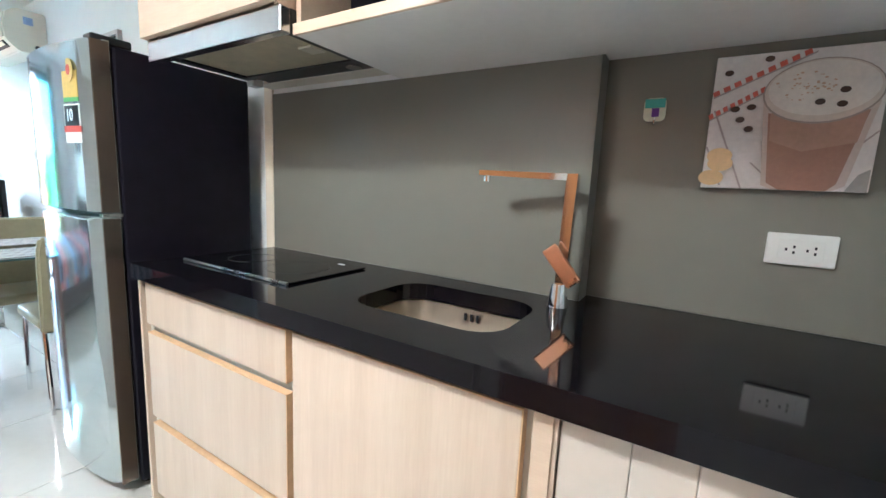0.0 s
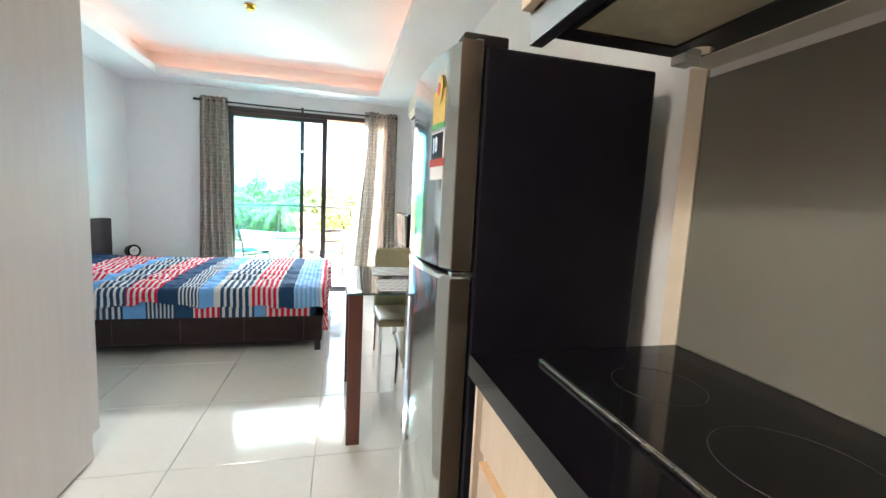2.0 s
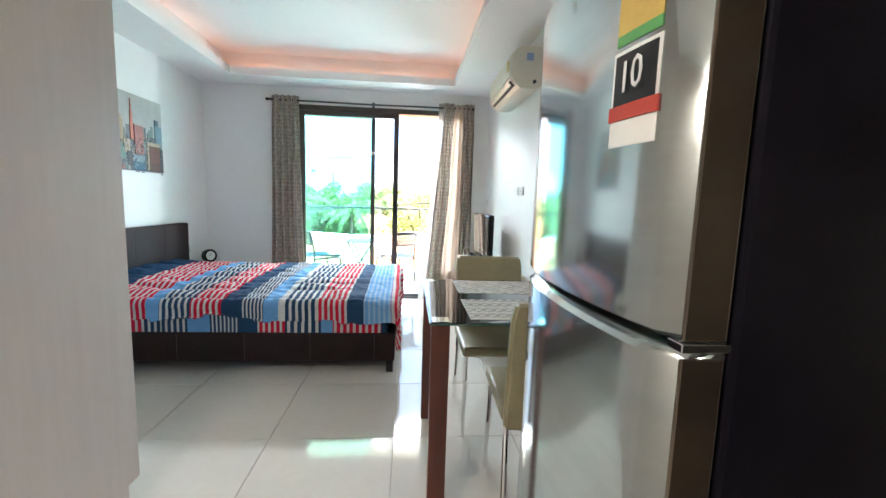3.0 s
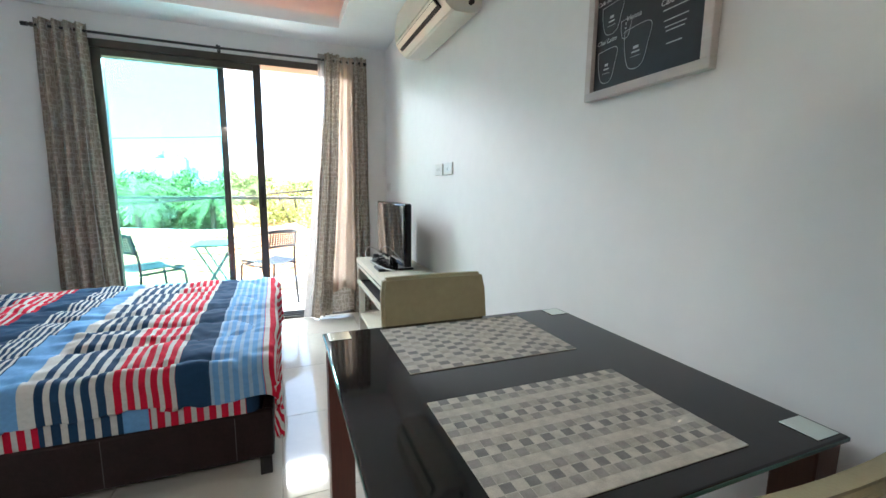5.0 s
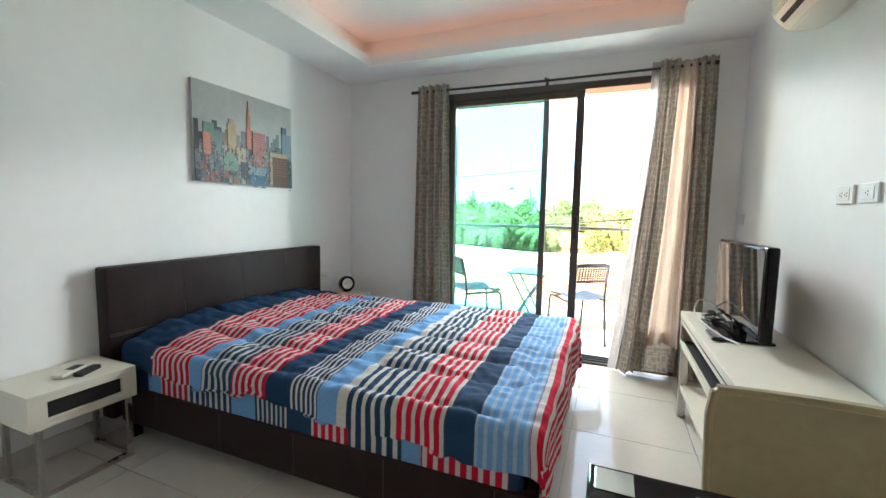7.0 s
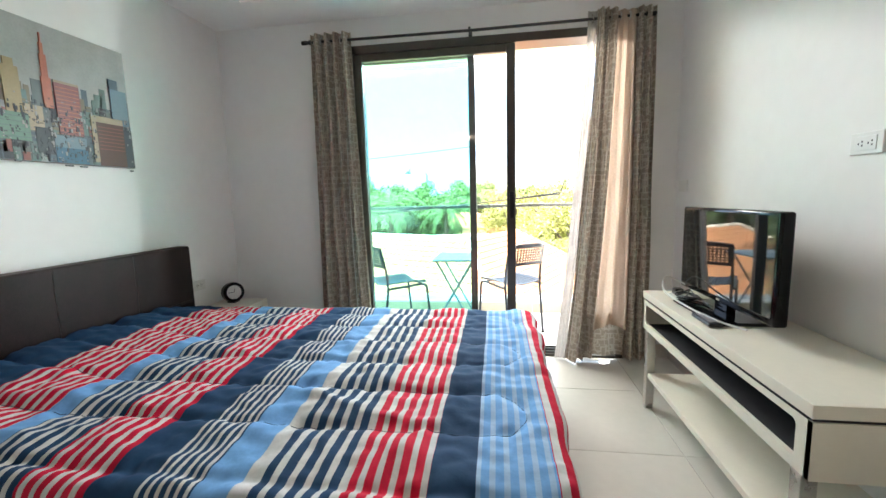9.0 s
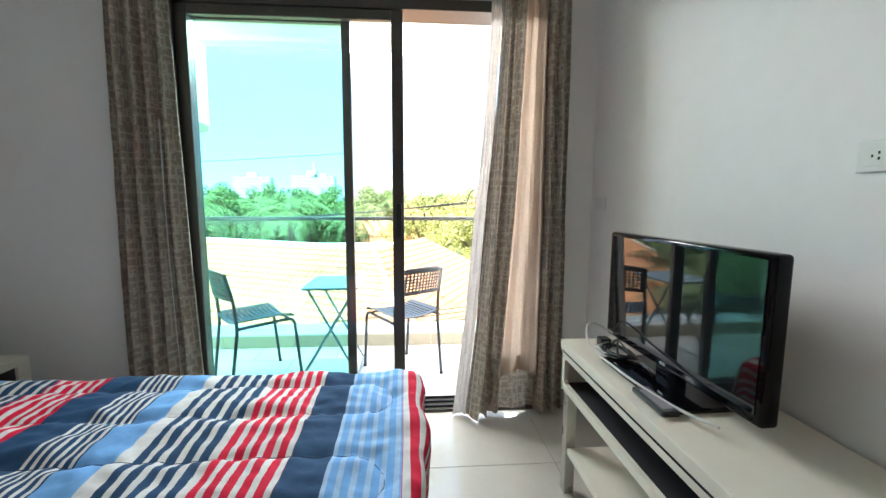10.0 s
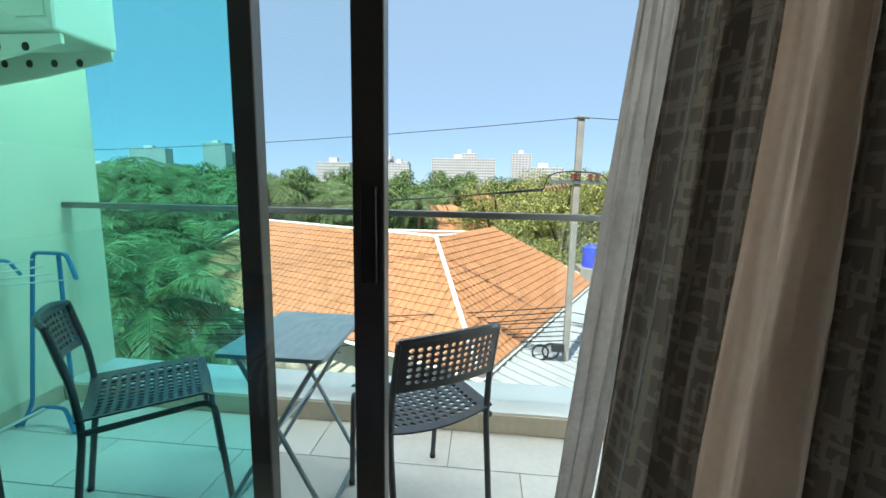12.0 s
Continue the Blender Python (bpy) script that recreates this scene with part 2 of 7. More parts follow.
M = dict(
    wall=mat("white_wall_paint", (0.87, 0.87, 0.86), 0.65, 0, 0.012, 1.5, 0.05, 220, spec=0.3),
    wallcream=mat("cream_wall_paint", (0.80, 0.70, 0.56), 0.55, 0, 0.02, 2, 0.05, 220),
    ceil=mat("ceiling_paint", (0.89, 0.89, 0.88), 0.8, 0, 0.01, 2, 0.03, 200),
    tile=mat("polished_porcelain", (0.59, 0.565, 0.515), 0.07, 0, 0.02, 2.5, 0, 100, rand=0.04),
    grout=mat("grout", (0.42, 0.39, 0.34), 0.9, 0, 0.1, 20),
    skirt=mat("skirting_tile", (0.62, 0.60, 0.55), 0.2, 0, 0.03, 6),
    oak=wood("pale_ash_laminate", (0.66, 0.54, 0.42), (0.54, 0.42, 0.31), "Z", 0.42),
    oakedge=mat("amber_edge_banding", (0.62, 0.40, 0.22), 0.45, 0, 0.06, 8),
    oaky=wood("ash_laminate_flat", (0.72, 0.57, 0.42), (0.60, 0.45, 0.32), "Y", 0.45),
    cream=mat("cream_laminate", (0.73, 0.69, 0.59), 0.45, 0, 0.015, 6),
    beigeboard=mat("beige_board", (0.62, 0.55, 0.47), 0.5, 0, 0.02, 5),
    shelfwhite=mat("white_shelf_laminate", (0.90, 0.89, 0.86), 0.5, 0, 0.015, 5),
    greyline=mat("pale_grey_rail", (0.55, 0.57, 0.54), 0.4, 0, 0.03, 6),
    granite=mat("black_granite", (0.006, 0.005, 0.007), 0.05, 0, 0.3, 160, dark=(0.003, 0.003, 0.004), spec=0.28),
    splash=mat("taupe_backsplash", (0.20, 0.194, 0.162), 0.31, 0, 0.008, 1.2, 0.02, 300),
    steel=mat("brushed_steel", (0.58, 0.50, 0.40), 0.36, 1, 0.02, 3, 0.04, 200, (1, 6, 1)),
    # chrome of the tap lever, an orange reflection painted into its colour
    orangechrome=mat("orange_reflection_chrome", (0.86, 0.45, 0.27), 0.28, 1, 0.03, 8),
    chrome=mat("chrome", (0.85, 0.85, 0.85), 0.06, 1, 0.01, 4),
    hoodsteel=mat("hood_steel", (0.72, 0.73, 0.72), 0.25, 1, 0.03, 6, 0.05, 200, (1, 12, 1)),
    hoodmesh=mat("hood_filter", (0.58, 0.53, 0.38), 0.35, 0.45, 0.06, 30, 0.2, 900),
    fridge=mat("fridge_silver", (0.55, 0.60, 0.60), 0.11, 0.9, 0.03, 3, 0, 100, (1, 1, 8)),
    fridgeedge=mat("fridge_edge_bronze", (0.20, 0.16, 0.125), 0.25, 0.85, 0.05, 4),
    fridgeside=mat("fridge_side_black", (0.009, 0.008, 0.013), 0.32, 0, 0.1, 20, 0.1, 700, spec=0.2),
    black=mat("black_plastic", (0.012, 0.012, 0.013), 0.3, 0, 0.1, 20),
    blackgloss=mat("black_gloss", (0.004, 0.004, 0.005), 0.05, 0, 0.1, 8, spec=0.2),
    tvglass=mat("television_screen", (0.006, 0.008, 0.009), 0.035, 0, 0.02, 2, spec=0.42),
    tableglass=mat("black_table_glass", (0.008, 0.007, 0.008), 0.05, 0, 0.05, 4, spec=0.35),
    mirror=mat("silvered_plate", (0.78, 0.84, 0.78), 0.1, 1, 0.03, 6),
    redwood=wood("red_brown_wood", (0.13, 0.036, 0.022), (0.07, 0.02, 0.013), "Z", 0.3),
    leather=mat("dark_brown_leather", (0.022, 0.013, 0.013), 0.45, 0, 0.12, 8, 0.35, 260, spec=0.16),
    stitch=mat("grey_stitching", (0.09, 0.085, 0.085), 0.8, 0, 0.05, 60),
    olive=mat("olive_cream_leatherette", (0.34, 0.30, 0.18), 0.42, 0, 0.05, 5, 0.15, 260),
    whitep=mat("white_plastic", (0.78, 0.78, 0.75), 0.3, 0, 0.01, 6),
    oldwhite=mat("aged_white_plastic", (0.72, 0.69, 0.58), 0.35, 0, 0.02, 5),
    # near-black colour standing in for the shade of holes, slots and gaps
    dark=mat("shade_black", (0.01, 0.01, 0.012), 0.7, 0, 0.1, 8),
    bronze=mat("dark_bronze_aluminium", (0.075, 0.068, 0.06), 0.35, 0.6, 0.06, 8),
    railm=mat("grey_aluminium", (0.22, 0.22, 0.21), 0.35, 0.7, 0.05, 8),
    legsteel=mat("satin_leg_steel", (0.55, 0.53, 0.50), 0.28, 1, 0.04, 10),
    tan=jacquard("taupe_curtain", (0.155, 0.118, 0.092), (0.46, 0.41, 0.34)),
    # curtain's turned edge, with the balcony's light put into a paler colour
    litedge=see_through(mat("lit_look_curtain_edge", (0.42, 0.39, 0.36), 0.8, 0, 0.08, 9, 0.3, 300), 0.4),
    lining=see_through(mat("cream_lining", (0.54, 0.43, 0.34), 0.8, 0, 0.05, 8, 0.2, 400), 0.4),
    chairpaint=mat("charcoal_powder_coat", (0.055, 0.06, 0.068), 0.36, 0, 0.08, 30, 0.1, 500),
    tabblue=mat("grey_blue_powder_coat", (0.24, 0.32, 0.36), 0.3, 0, 0.08, 20),
    bluepipe=mat("blue_painted_tube", (0.05, 0.22, 0.42), 0.35, 0, 0.05, 20),
    balwall=mat("cream_render", (0.82, 0.76, 0.58), 0.8, 0, 0.03, 3, 0.2, 150),
    baltile=mat("balcony_tile", (0.70, 0.68, 0.64), 0.4, 0, 0.04, 4, 0, 100, rand=0.05),
    kerbtile=mat("cream_skirting_tile", (0.58, 0.50, 0.38), 0.4, 0, 0.05, 5),
    pane=glass("teal_tinted_pane", (0.62, 0.97, 0.95), 0.9, 0.3),
    clear=glass("faintly_blue_pane", (0.95, 0.985, 0.985), 0.9, 0.3),
    rail_glass=glass("balustrade_pane", (0.95, 0.985, 0.98)),
    warm=glow("warm_led", (1.0, 0.40, 0.20), 0.11),
    brass=mat("brass", (0.62, 0.42, 0.08), 0.25, 1, 0.05, 20),
    navycloth=mat("navy_cotton", (0.018, 0.05, 0.10), 0.85, 0, 0.1, 20, 0.2, 300),
    ink=mat("white_chalk_ink", (0.62, 0.64, 0.64), 0.8, 0, 0.1, 60),
    board=mat("chalkboard_print", (0.018, 0.022, 0.028), 0.5, 0, 0.12, 6),
    paleframe=wood("whitewashed_frame", (0.74, 0.69, 0.66), (0.62, 0.56, 0.53), "Y", 0.55),
    wardrobe=wood("whitewashed_ash_door", (0.66, 0.60, 0.56), (0.60, 0.54, 0.50), "Z", 0.45),
    matweave=mat("woven_placemat", (0.50, 0.465, 0.40), 0.8, 0, 0.1, 50, 0.5, 900),
    matfaint=mat("placemat_faint_weave", (0.40, 0.37, 0.32), 0.8, 0, 0.1, 60, 0.5, 900),
    matdark=mat("placemat_dark_weave", (0.20, 0.195, 0.185), 0.8, 0, 0.1, 60, 0.5, 900),
    matmid=mat("placemat_mid_weave", (0.28, 0.265, 0.24), 0.8, 0, 0.1, 60, 0.5, 900),
    cable=mat("white_cable", (0.66, 0.65, 0.62), 0.45, 0, 0.03, 20),
)


def paint(name, c, rough=0.5):
    if name not in M:
        M[name] = mat(name, c, rough, 0, 0.05, 12)
    return M[name]


# ---- building helpers ----
def thing(name, at, label, category, group="", kind=""):
    ob = new(name)
    ob.location = at
    ob.empty_display_size = 0.05
    return tagged(ob, label, category, group, kind)


def base_of(ob):
    v = Vector((0, 0, 0))
    while ob is not None:
        v += ob.location
        ob = ob.parent
    return v


def part(name, bm, material, parent=None, label="", smooth=False, kind=""):
    """Links a bmesh, drawn in the place's own metres, as one mesh object under a thing or a part."""
    if parent is not None:
        bmesh.ops.translate(bm, verts=bm.verts, vec=-base_of(parent))
    me = bpy.data.meshes.new(name)
    bm.normal_update()
    bm.to_mesh(me)
    bm.free()
    if smooth:
        for p in me.polygons:
            p.use_smooth = True
        me.set_sharp_from_angle(angle=radians(40))
    me.materials.append(material)
    ob = new(name, me)
    ob.parent = parent
    if label or kind:
        tagged(ob, label, "", "", kind)
    return ob


def lone(name, bm, material, label, category, kind="", group="", smooth=False):
    """A thing that is one mesh, with its origin at the middle of its base."""
    cs = [v.co for v in bm.verts]
    lo = [min(c[i] for c in cs) for i in range(3)]
    hi = [max(c[i] for c in cs) for i in range(3)]
    at = Vector(((lo[0] + hi[0]) / 2, (lo[1] + hi[1]) / 2, lo[2]))
    bmesh.ops.translate(bm, verts=bm.verts, vec=-at)
    ob = part(name, bm, material, None, "", smooth)
    ob.location = at
    return tagged(ob, label, category, group, kind)


def box(x0, x1, y0, y1, z0, z1, bevel=0.0, bm=None, seg=2):
    bm = bm or bmesh.new()
    m = Matrix.Translation(((x0 + x1) / 2, (y0 + y1) / 2, (z0 + z1) / 2)) @ Matrix.Diagonal((abs(x1 - x0), abs(y1 - y0), abs(z1 - z0), 1))
    r = bmesh.ops.create_cube(bm, size=1, matrix=m)
    if bevel:
        es = {e for v in r["verts"] for e in v.link_edges}
        bmesh.ops.bevel(bm, geom=list(es), offset=bevel, segments=seg, affect="EDGES", profile=0.5)
    return bm


def tube(points, r, bm=None, seg=8, closed=False):
    """A round bar swept along points."""
    bm = bm or bmesh.new()
    pts = [Vector(p) for p in points]
    rings = []
    n = len(pts)
    up = None
    for i, p in enumerate(pts):
        a = pts[(i - 1) % n] if (i or closed) else p
        b = pts[(i + 1) % n] if (i < n - 1 or closed) else p
        t = (b - a).normalized()
        if up is None:
            up = Vector((0, 0, 1)) if abs(t.z) < 0.9 else Vector((1, 0, 0))
        s = t.cross(up).normalized()
        up = s.cross(t).normalized()
        rings.append([bm.verts.new(p + r * (math.cos(k * math.tau / seg) * s + math.sin(k * math.tau / seg) * up)) for k in range(seg)])
    for i in range(n if closed else n - 1):
        a, b = rings[i], rings[(i + 1) % n]
        for k in range(seg):
            bm.faces.new((a[k], a[(k + 1) % seg], b[(k + 1) % seg], b[k]))
    if not closed:
        bm.faces.new(rings[0][::-1])
        bm.faces.new(rings[-1])
    return bm


def bend(points, radius=0.03, n=5):
    """The same run of points with its inner corners rounded."""
    pts = [Vector(p) for p in points]
    out = [pts[0]]
    for a, b, c in zip(pts, pts[1:], pts[2:]):
        d1, d2 = (a - b), (c - b)
        r = min(radius, d1.length * 0.45, d2.length * 0.45)
        p, q = b + d1.normalized() * r, b + d2.normalized() * r
        for k in range(n + 1):
            t = k / n
            out.append(p * (1 - t) ** 2 + b * 2 * t * (1 - t) + q * t * t)
    return out + [pts[-1]]


def curve(points, n=8):
    """A smooth run through points."""
    pts = [Vector(p) for p in points]
    pts = [2 * pts[0] - pts[1]] + pts + [2 * pts[-1] - pts[-2]]
    out = []
    for a, b, c, d in zip(pts, pts[1:], pts[2:], pts[3:]):
        for k in range(n):
            t = k / n
            out.append(0.5 * (2 * b + (c - a) * t + (2 * a - 5 * b + 4 * c - d) * t * t + (3 * b - a - 3 * c + d) * t ** 3))
    return out + [pts[-2]]


def prism(poly, lift, bm=None):
    """A flat outline (list of points) given thickness along the vector lift."""
    bm = bm or bmesh.new()
    a = [bm.verts.new(p) for p in poly]
    b = [bm.verts.new(Vector(p) + Vector(lift)) for p in poly]
    n = len(a)
    bm.faces.new(a[::-1])
    bm.faces.new(b)
    for i in range(n):
        bm.faces.new((a[i], a[(i + 1) % n], b[(i + 1) % n], b[i]))
    bmesh.ops.recalc_face_normals(bm, faces=bm.faces)
    return bm


def rounded(x0, x1, y0, y1, r, n=5):
    out = []
    for cx, cy, a0 in ((x1 - r, y1 - r, 0), (x0 + r, y1 - r, 90), (x0 + r, y0 + r, 180), (x1 - r, y0 + r, 270)):
        for k in range(n + 1):
            a = radians(a0 + 90 * k / n)
            out.append((cx + r * math.cos(a), cy + r * math.sin(a)))
    return out


def disc(c, axis, r, depth, seg=20, bm=None, r2=None):
    bm = bm or bmesh.new()
    q = Vector(axis).to_track_quat("Z", "Y").to_matrix().to_4x4()
    bmesh.ops.create_cone(bm, cap_ends=True, segments=seg, radius1=r, radius2=r if r2 is None else r2, depth=depth, matrix=Matrix.Translation(c) @ q)
    return bm


def words(text, size, m, depth=0.0006, slant=0.0):
    """A bmesh of lettering in the built-in font, centred, laid by the matrix m."""
    cu = bpy.data.curves.new("lettering", "FONT")
    cu.body, cu.size, cu.extrude, cu.align_x, cu.align_y, cu.shear, cu.resolution_u = text, size, depth, "CENTER", "CENTER", slant, 2
    ob = bpy.data.objects.new("lettering", cu)
    me = bpy.data.meshes.new_from_object(ob)
    bm = bmesh.new()
    bm.from_mesh(me)
    bmesh.ops.transform(bm, matrix=m, verts=bm.verts)
    bpy.data.objects.remove(ob)
    bpy.data.meshes.remove(me)
    return bm


def structure(name, bm, material, label, category, smooth=False):
    return lone(name, bm, material, label, category, "structure", "", smooth)


# ---- the room's shell ----
XR, XL, YW, YB = 1.97, -1.20, 6.25, -1.60
TOP = 2.95
DX0, DX1, DTOP = -0.197, 1.66, 2.177          # balcony door opening
SOF, RAISED = 2.37, 2.62
structure("wall_right", box(XR, XR + 0.14, YB - 0.12, 7.6, -0.1, TOP), M["wall"], "plain white painted wall beside the dining table", "wall")
structure("wall_left", box(XL - 0.14, XL, 2.86, YW + 0.14, -0.1, TOP), M["wall"], "plain white painted wall behind the bed", "wall")
bmw = box(XL, DX0, YW, YW + 0.14, -0.1, TOP)
box(DX1, XR, YW, YW + 0.14, -0.1, TOP, bm=bmw)
box(DX0, DX1, YW, YW + 0.14, DTOP, TOP, bm=bmw)
structure("wall_window", bmw, M["wall"], "white painted wall round the balcony door", "wall")
structure("wall_partition", box(XL - 0.14, -0.52, 2.74, 2.86, -0.1, TOP), M["wall"], "white partition wall beside the wardrobe", "wall")
structure("wall_corridor", box(-0.64, -0.52, YB - 0.12, 2.74, -0.1, TOP), M["wall"], "white entrance corridor wall behind the wardrobe", "wall")
structure("wall_back", box(-0.52, XR, YB - 0.12, YB, -0.1, TOP), M["wall"], "plain white wall at the entrance end", "wall")

# ceiling: a lowered soffit round a raised tray with a hidden light cove
TX0, TX1, TY0, TY1 = -0.755, 1.524, 2.95, 5.885
bmc = bmesh.new()
box(XL - 0.1, XR + 0.1, YB - 0.1, TY0, SOF, SOF + 0.08, bm=bmc)
box(XL - 0.1, XR + 0.1, TY1, YW + 0.1, SOF, SOF + 0.08, bm=bmc)
box(XL - 0.1, TX0, TY0, TY1, SOF, SOF + 0.08, bm=bmc)
box(TX1, XR + 0.1, TY0, TY1, SOF, SOF + 0.08, bm=bmc)
structure("ceiling_soffit", bmc, M["ceil"], "white lowered ceiling border round the tray", "ceiling")
C = 0.13
bmc = box(TX0 - C - 0.05, TX1 + C + 0.05, TY0 - C - 0.05, TY1 + C + 0.05, RAISED, RAISED + 0.1)
for a in ((TX0 - C - 0.05, TX0 - C, TY0 - C, TY1 + C), (TX1 + C, TX1 + C + 0.05, TY0 - C, TY1 + C), (TX0 - C - 0.05, TX1 + C + 0.05, TY0 - C - 0.05, TY0 - C), (TX0 - C - 0.05, TX1 + C + 0.05, TY1 + C, TY1 + C + 0.05)):
    box(*a, SOF + 0.08, RAISED, bm=bmc)
structure("ceiling_tray", bmc, M["ceil"], "raised white ceiling tray above the bed", "ceiling")
structure("ceiling_slab", box(XL - 0.14, XR + 0.14, YB - 0.12, 7.66, TOP, TOP + 0.2), M["ceil"], "concrete slab over the flat", "ceiling")
led = thing("cove_light", (0.4, 4.4, SOF + 0.082), "warm orange strip light hidden in the ceiling cove", "cove light")
for n, p in enumerate((((TX0 - 0.09, TY0, 0), (TX0 - 0.09, TY1, 0)), ((TX1 + 0.09, TY0, 0), (TX1 + 0.09, TY1, 0)), ((TX0, TY1 + 0.09, 0), (TX1, TY1 + 0.09, 0)))):
    part("light_strip", tube([(q[0], q[1], SOF + 0.092) for q in p], 0.008, seg=6), M["warm"], led)

# floor bed under the tiles
floor = structure("floor", box(XL - 0.14, XR + 0.14, YB - 0.12, YW + 0.07, -0.12, -0.006), M["grout"], "grout bed under polished cream floor tiles", "floor")
TILE_X, TILE_Y, TS = 0.425, 2.743, 0.597

# skirting tiles
sk = thing("baseboard", (XL, 4.5, 0), "cream tile skirting along the bedroom walls", "baseboard", kind="structure")
part("skirting", box(XL, XL + 0.010, 2.87, YW, 0, 0.095, 0.002), M["skirt"], sk)
part("skirting", box(XL + 0.01, DX0 - 0.06, YW - 0.010, YW, 0, 0.095, 0.002), M["skirt"], sk)
part("skirting", box(DX1 + 0.06, XR - 0.01, YW - 0.010, YW, 0, 0.095, 0.002), M["skirt"], sk)
part("skirting", box(XR - 0.010, XR, 2.30, YW, 0, 0.095, 0.002), M["skirt"], sk)

# ---- balcony door ----
door = thing("door_1", (0.7, YW, 0), "dark bronze aluminium sliding glass balcony door, slid half open", "balcony door", kind="structure")
fr = bmesh.new()
box(DX0, DX0 + 0.03, YW - 0.042, YW + 0.12, 0, DTOP, 0.003, fr)
box(DX1 - 0.05, DX1, YW - 0.042, YW + 0.12, 0, DTOP, 0.003, fr)
box(DX0 + 0.03, DX1 - 0.05, YW - 0.042, YW + 0.12, DTOP - 0.055, DTOP, 0.003, fr)
part("door_frame", fr, M["bronze"], door)
sill = box(DX0 + 0.03, DX1 - 0.05, YW - 0.042, YW + 0.12, 0.0, 0.018, 0.003)
for yy in (-0.018, 0.036, 0.09):
    box(DX0 + 0.03, DX1 - 0.05, YW + yy, YW + yy + 0.006, 0.018, 0.03, bm=sill)
part("threshold_track", sill, M["bronze"], door)


def sash(name, x0, x1, y0, y1, st, pane_mat, handle):
    b = bmesh.new()
    z0, z1 = 0.032, DTOP - 0.057
    box(x0, x0 + st, y0, y1, z0, z1, 0.004, b)
    box(x1 - st, x1, y0, y1, z0, z1, 0.004, b)
    box(x0 + st, x1 - st, y0, y1, z0, z0 + 0.055, 0.004, b)
    box(x0 + st, x1 - st, y0, y1, z1 - 0.05, z1, 0.004, b)
    s = part(name, b, M["bronze"], door)
    ym = (y0 + y1) / 2
    g = part("pane", box(x0 + st - 0.004, x1 - st + 0.004, ym - 0.003, ym + 0.003, z0 + 0.05, z1 - 0.045), pane_mat, s)
    g.visible_shadow = False
    if handle:
        part("pull_handle", box(x1 - st + 0.018, x1 - 0.012, y0 - 0.012, y0 + 0.004, 0.98, 1.16, 0.004), M["black"], s, "black recessed pull")
    return s


sash("fixed_sash", DX0 + 0.032, 0.668, YW + 0.020, YW + 0.058, 0.048, M["pane"], False)
sash("sliding_sash", DX0 + 0.031, 0.938, YW - 0.034, YW + 0.004, 0.060, M["clear"], True)

# ---- curtains ----
ROD = 2.206
rod = thing("curtain_rod", (0.62, YW, ROD - 0.02), "thin black metal curtain rod over the balcony door", "curtain rod")
part("rod", tube([(-0.475, 6.165, ROD), (0.64, 6.165, ROD - 0.008), (1.75, 6.165, ROD)], 0.009, seg=10), M["black"], rod)
for x in (-0.488, 1.763):
    part("finial", disc((x, 6.165, ROD), (1, 0, 0), 0.014, 0.035, 12), M["black"], rod)
for x in (-0.45, 0.645, 1.725):
    b = box(x - 0.006, x + 0.006, 6.165, YW - 0.001, ROD - 0.008, ROD + 0.004, 0.002)
    box(x - 0.012, x + 0.012, YW - 0.006, YW - 0.001, ROD - 0.026, ROD + 0.034, 0.002, b)
    disc((x, 6.165, ROD), (1, 0, 0), 0.015, 0.014, 12, b)
    part("bracket", b, M["black"], rod)


def cloth(top, bottom, z1, z0, waves, amp, y0, seed, cols=90, rows=40, lean=0.0, phase=0.0, hem=None):
    """A hanging width of cloth: folds that run down and drift, from x span top to x span bottom."""
    bm = bmesh.new()
    uvl = bm.loops.layers.uv.new("cloth")
    grid = []
    for j in range(rows + 1):
        v = j / rows
        row = []
        for i in range(cols + 1):
            s = i / cols
            e = v ** 1.4
            xa = top[0] + (top[1] - top[0]) * s
            xb = bottom[0] + (bottom[1] - bottom[0]) * s
            w = 0.5 + 0.5 * v
            n = noise.noise(Vector((s * 3 + seed, v * 1.3, seed)))
            y = y0 + amp * (0.75 + 0.4 * v) * math.sin(math.tau * waves * s + phase + 1.1 * n * v) + 0.012 * n + lean * e
            y += 0.006 * noise.noise(Vector((s * 22, v * 14, seed + 4)))
            x = xa * (1 - e) + xb * e + 0.012 * w * noise.noise(Vector((s * 5, v * 3 + 9, seed)))
            z = z1 + (z0 - z1) * v + (0.012 * noise.noise(Vector((s * 4, 3, seed))) if j == rows else 0)
            if hem and j == rows:
                z += hem(s)
            row.append((bm.verts.new((x, y, z)), s, v))
        grid.append(row)
    mid = [q[0].co for q in grid[rows // 2]]
    along = list(itertools.accumulate([0.0] + [(b - a).length for a, b in zip(mid, mid[1:])]))
    for j in range(rows):
        for i in range(cols):
            q = (grid[j][i], grid[j + 1][i], grid[j + 1][i + 1], grid[j][i + 1])
            f = bm.faces.new([a[0] for a in q])
            for lp, a in zip(f.loops, q):
                lp[uvl].uv = (along[round(a[1] * cols)] + seed * 0.37, a[2] * (z1 - z0))
    return bm


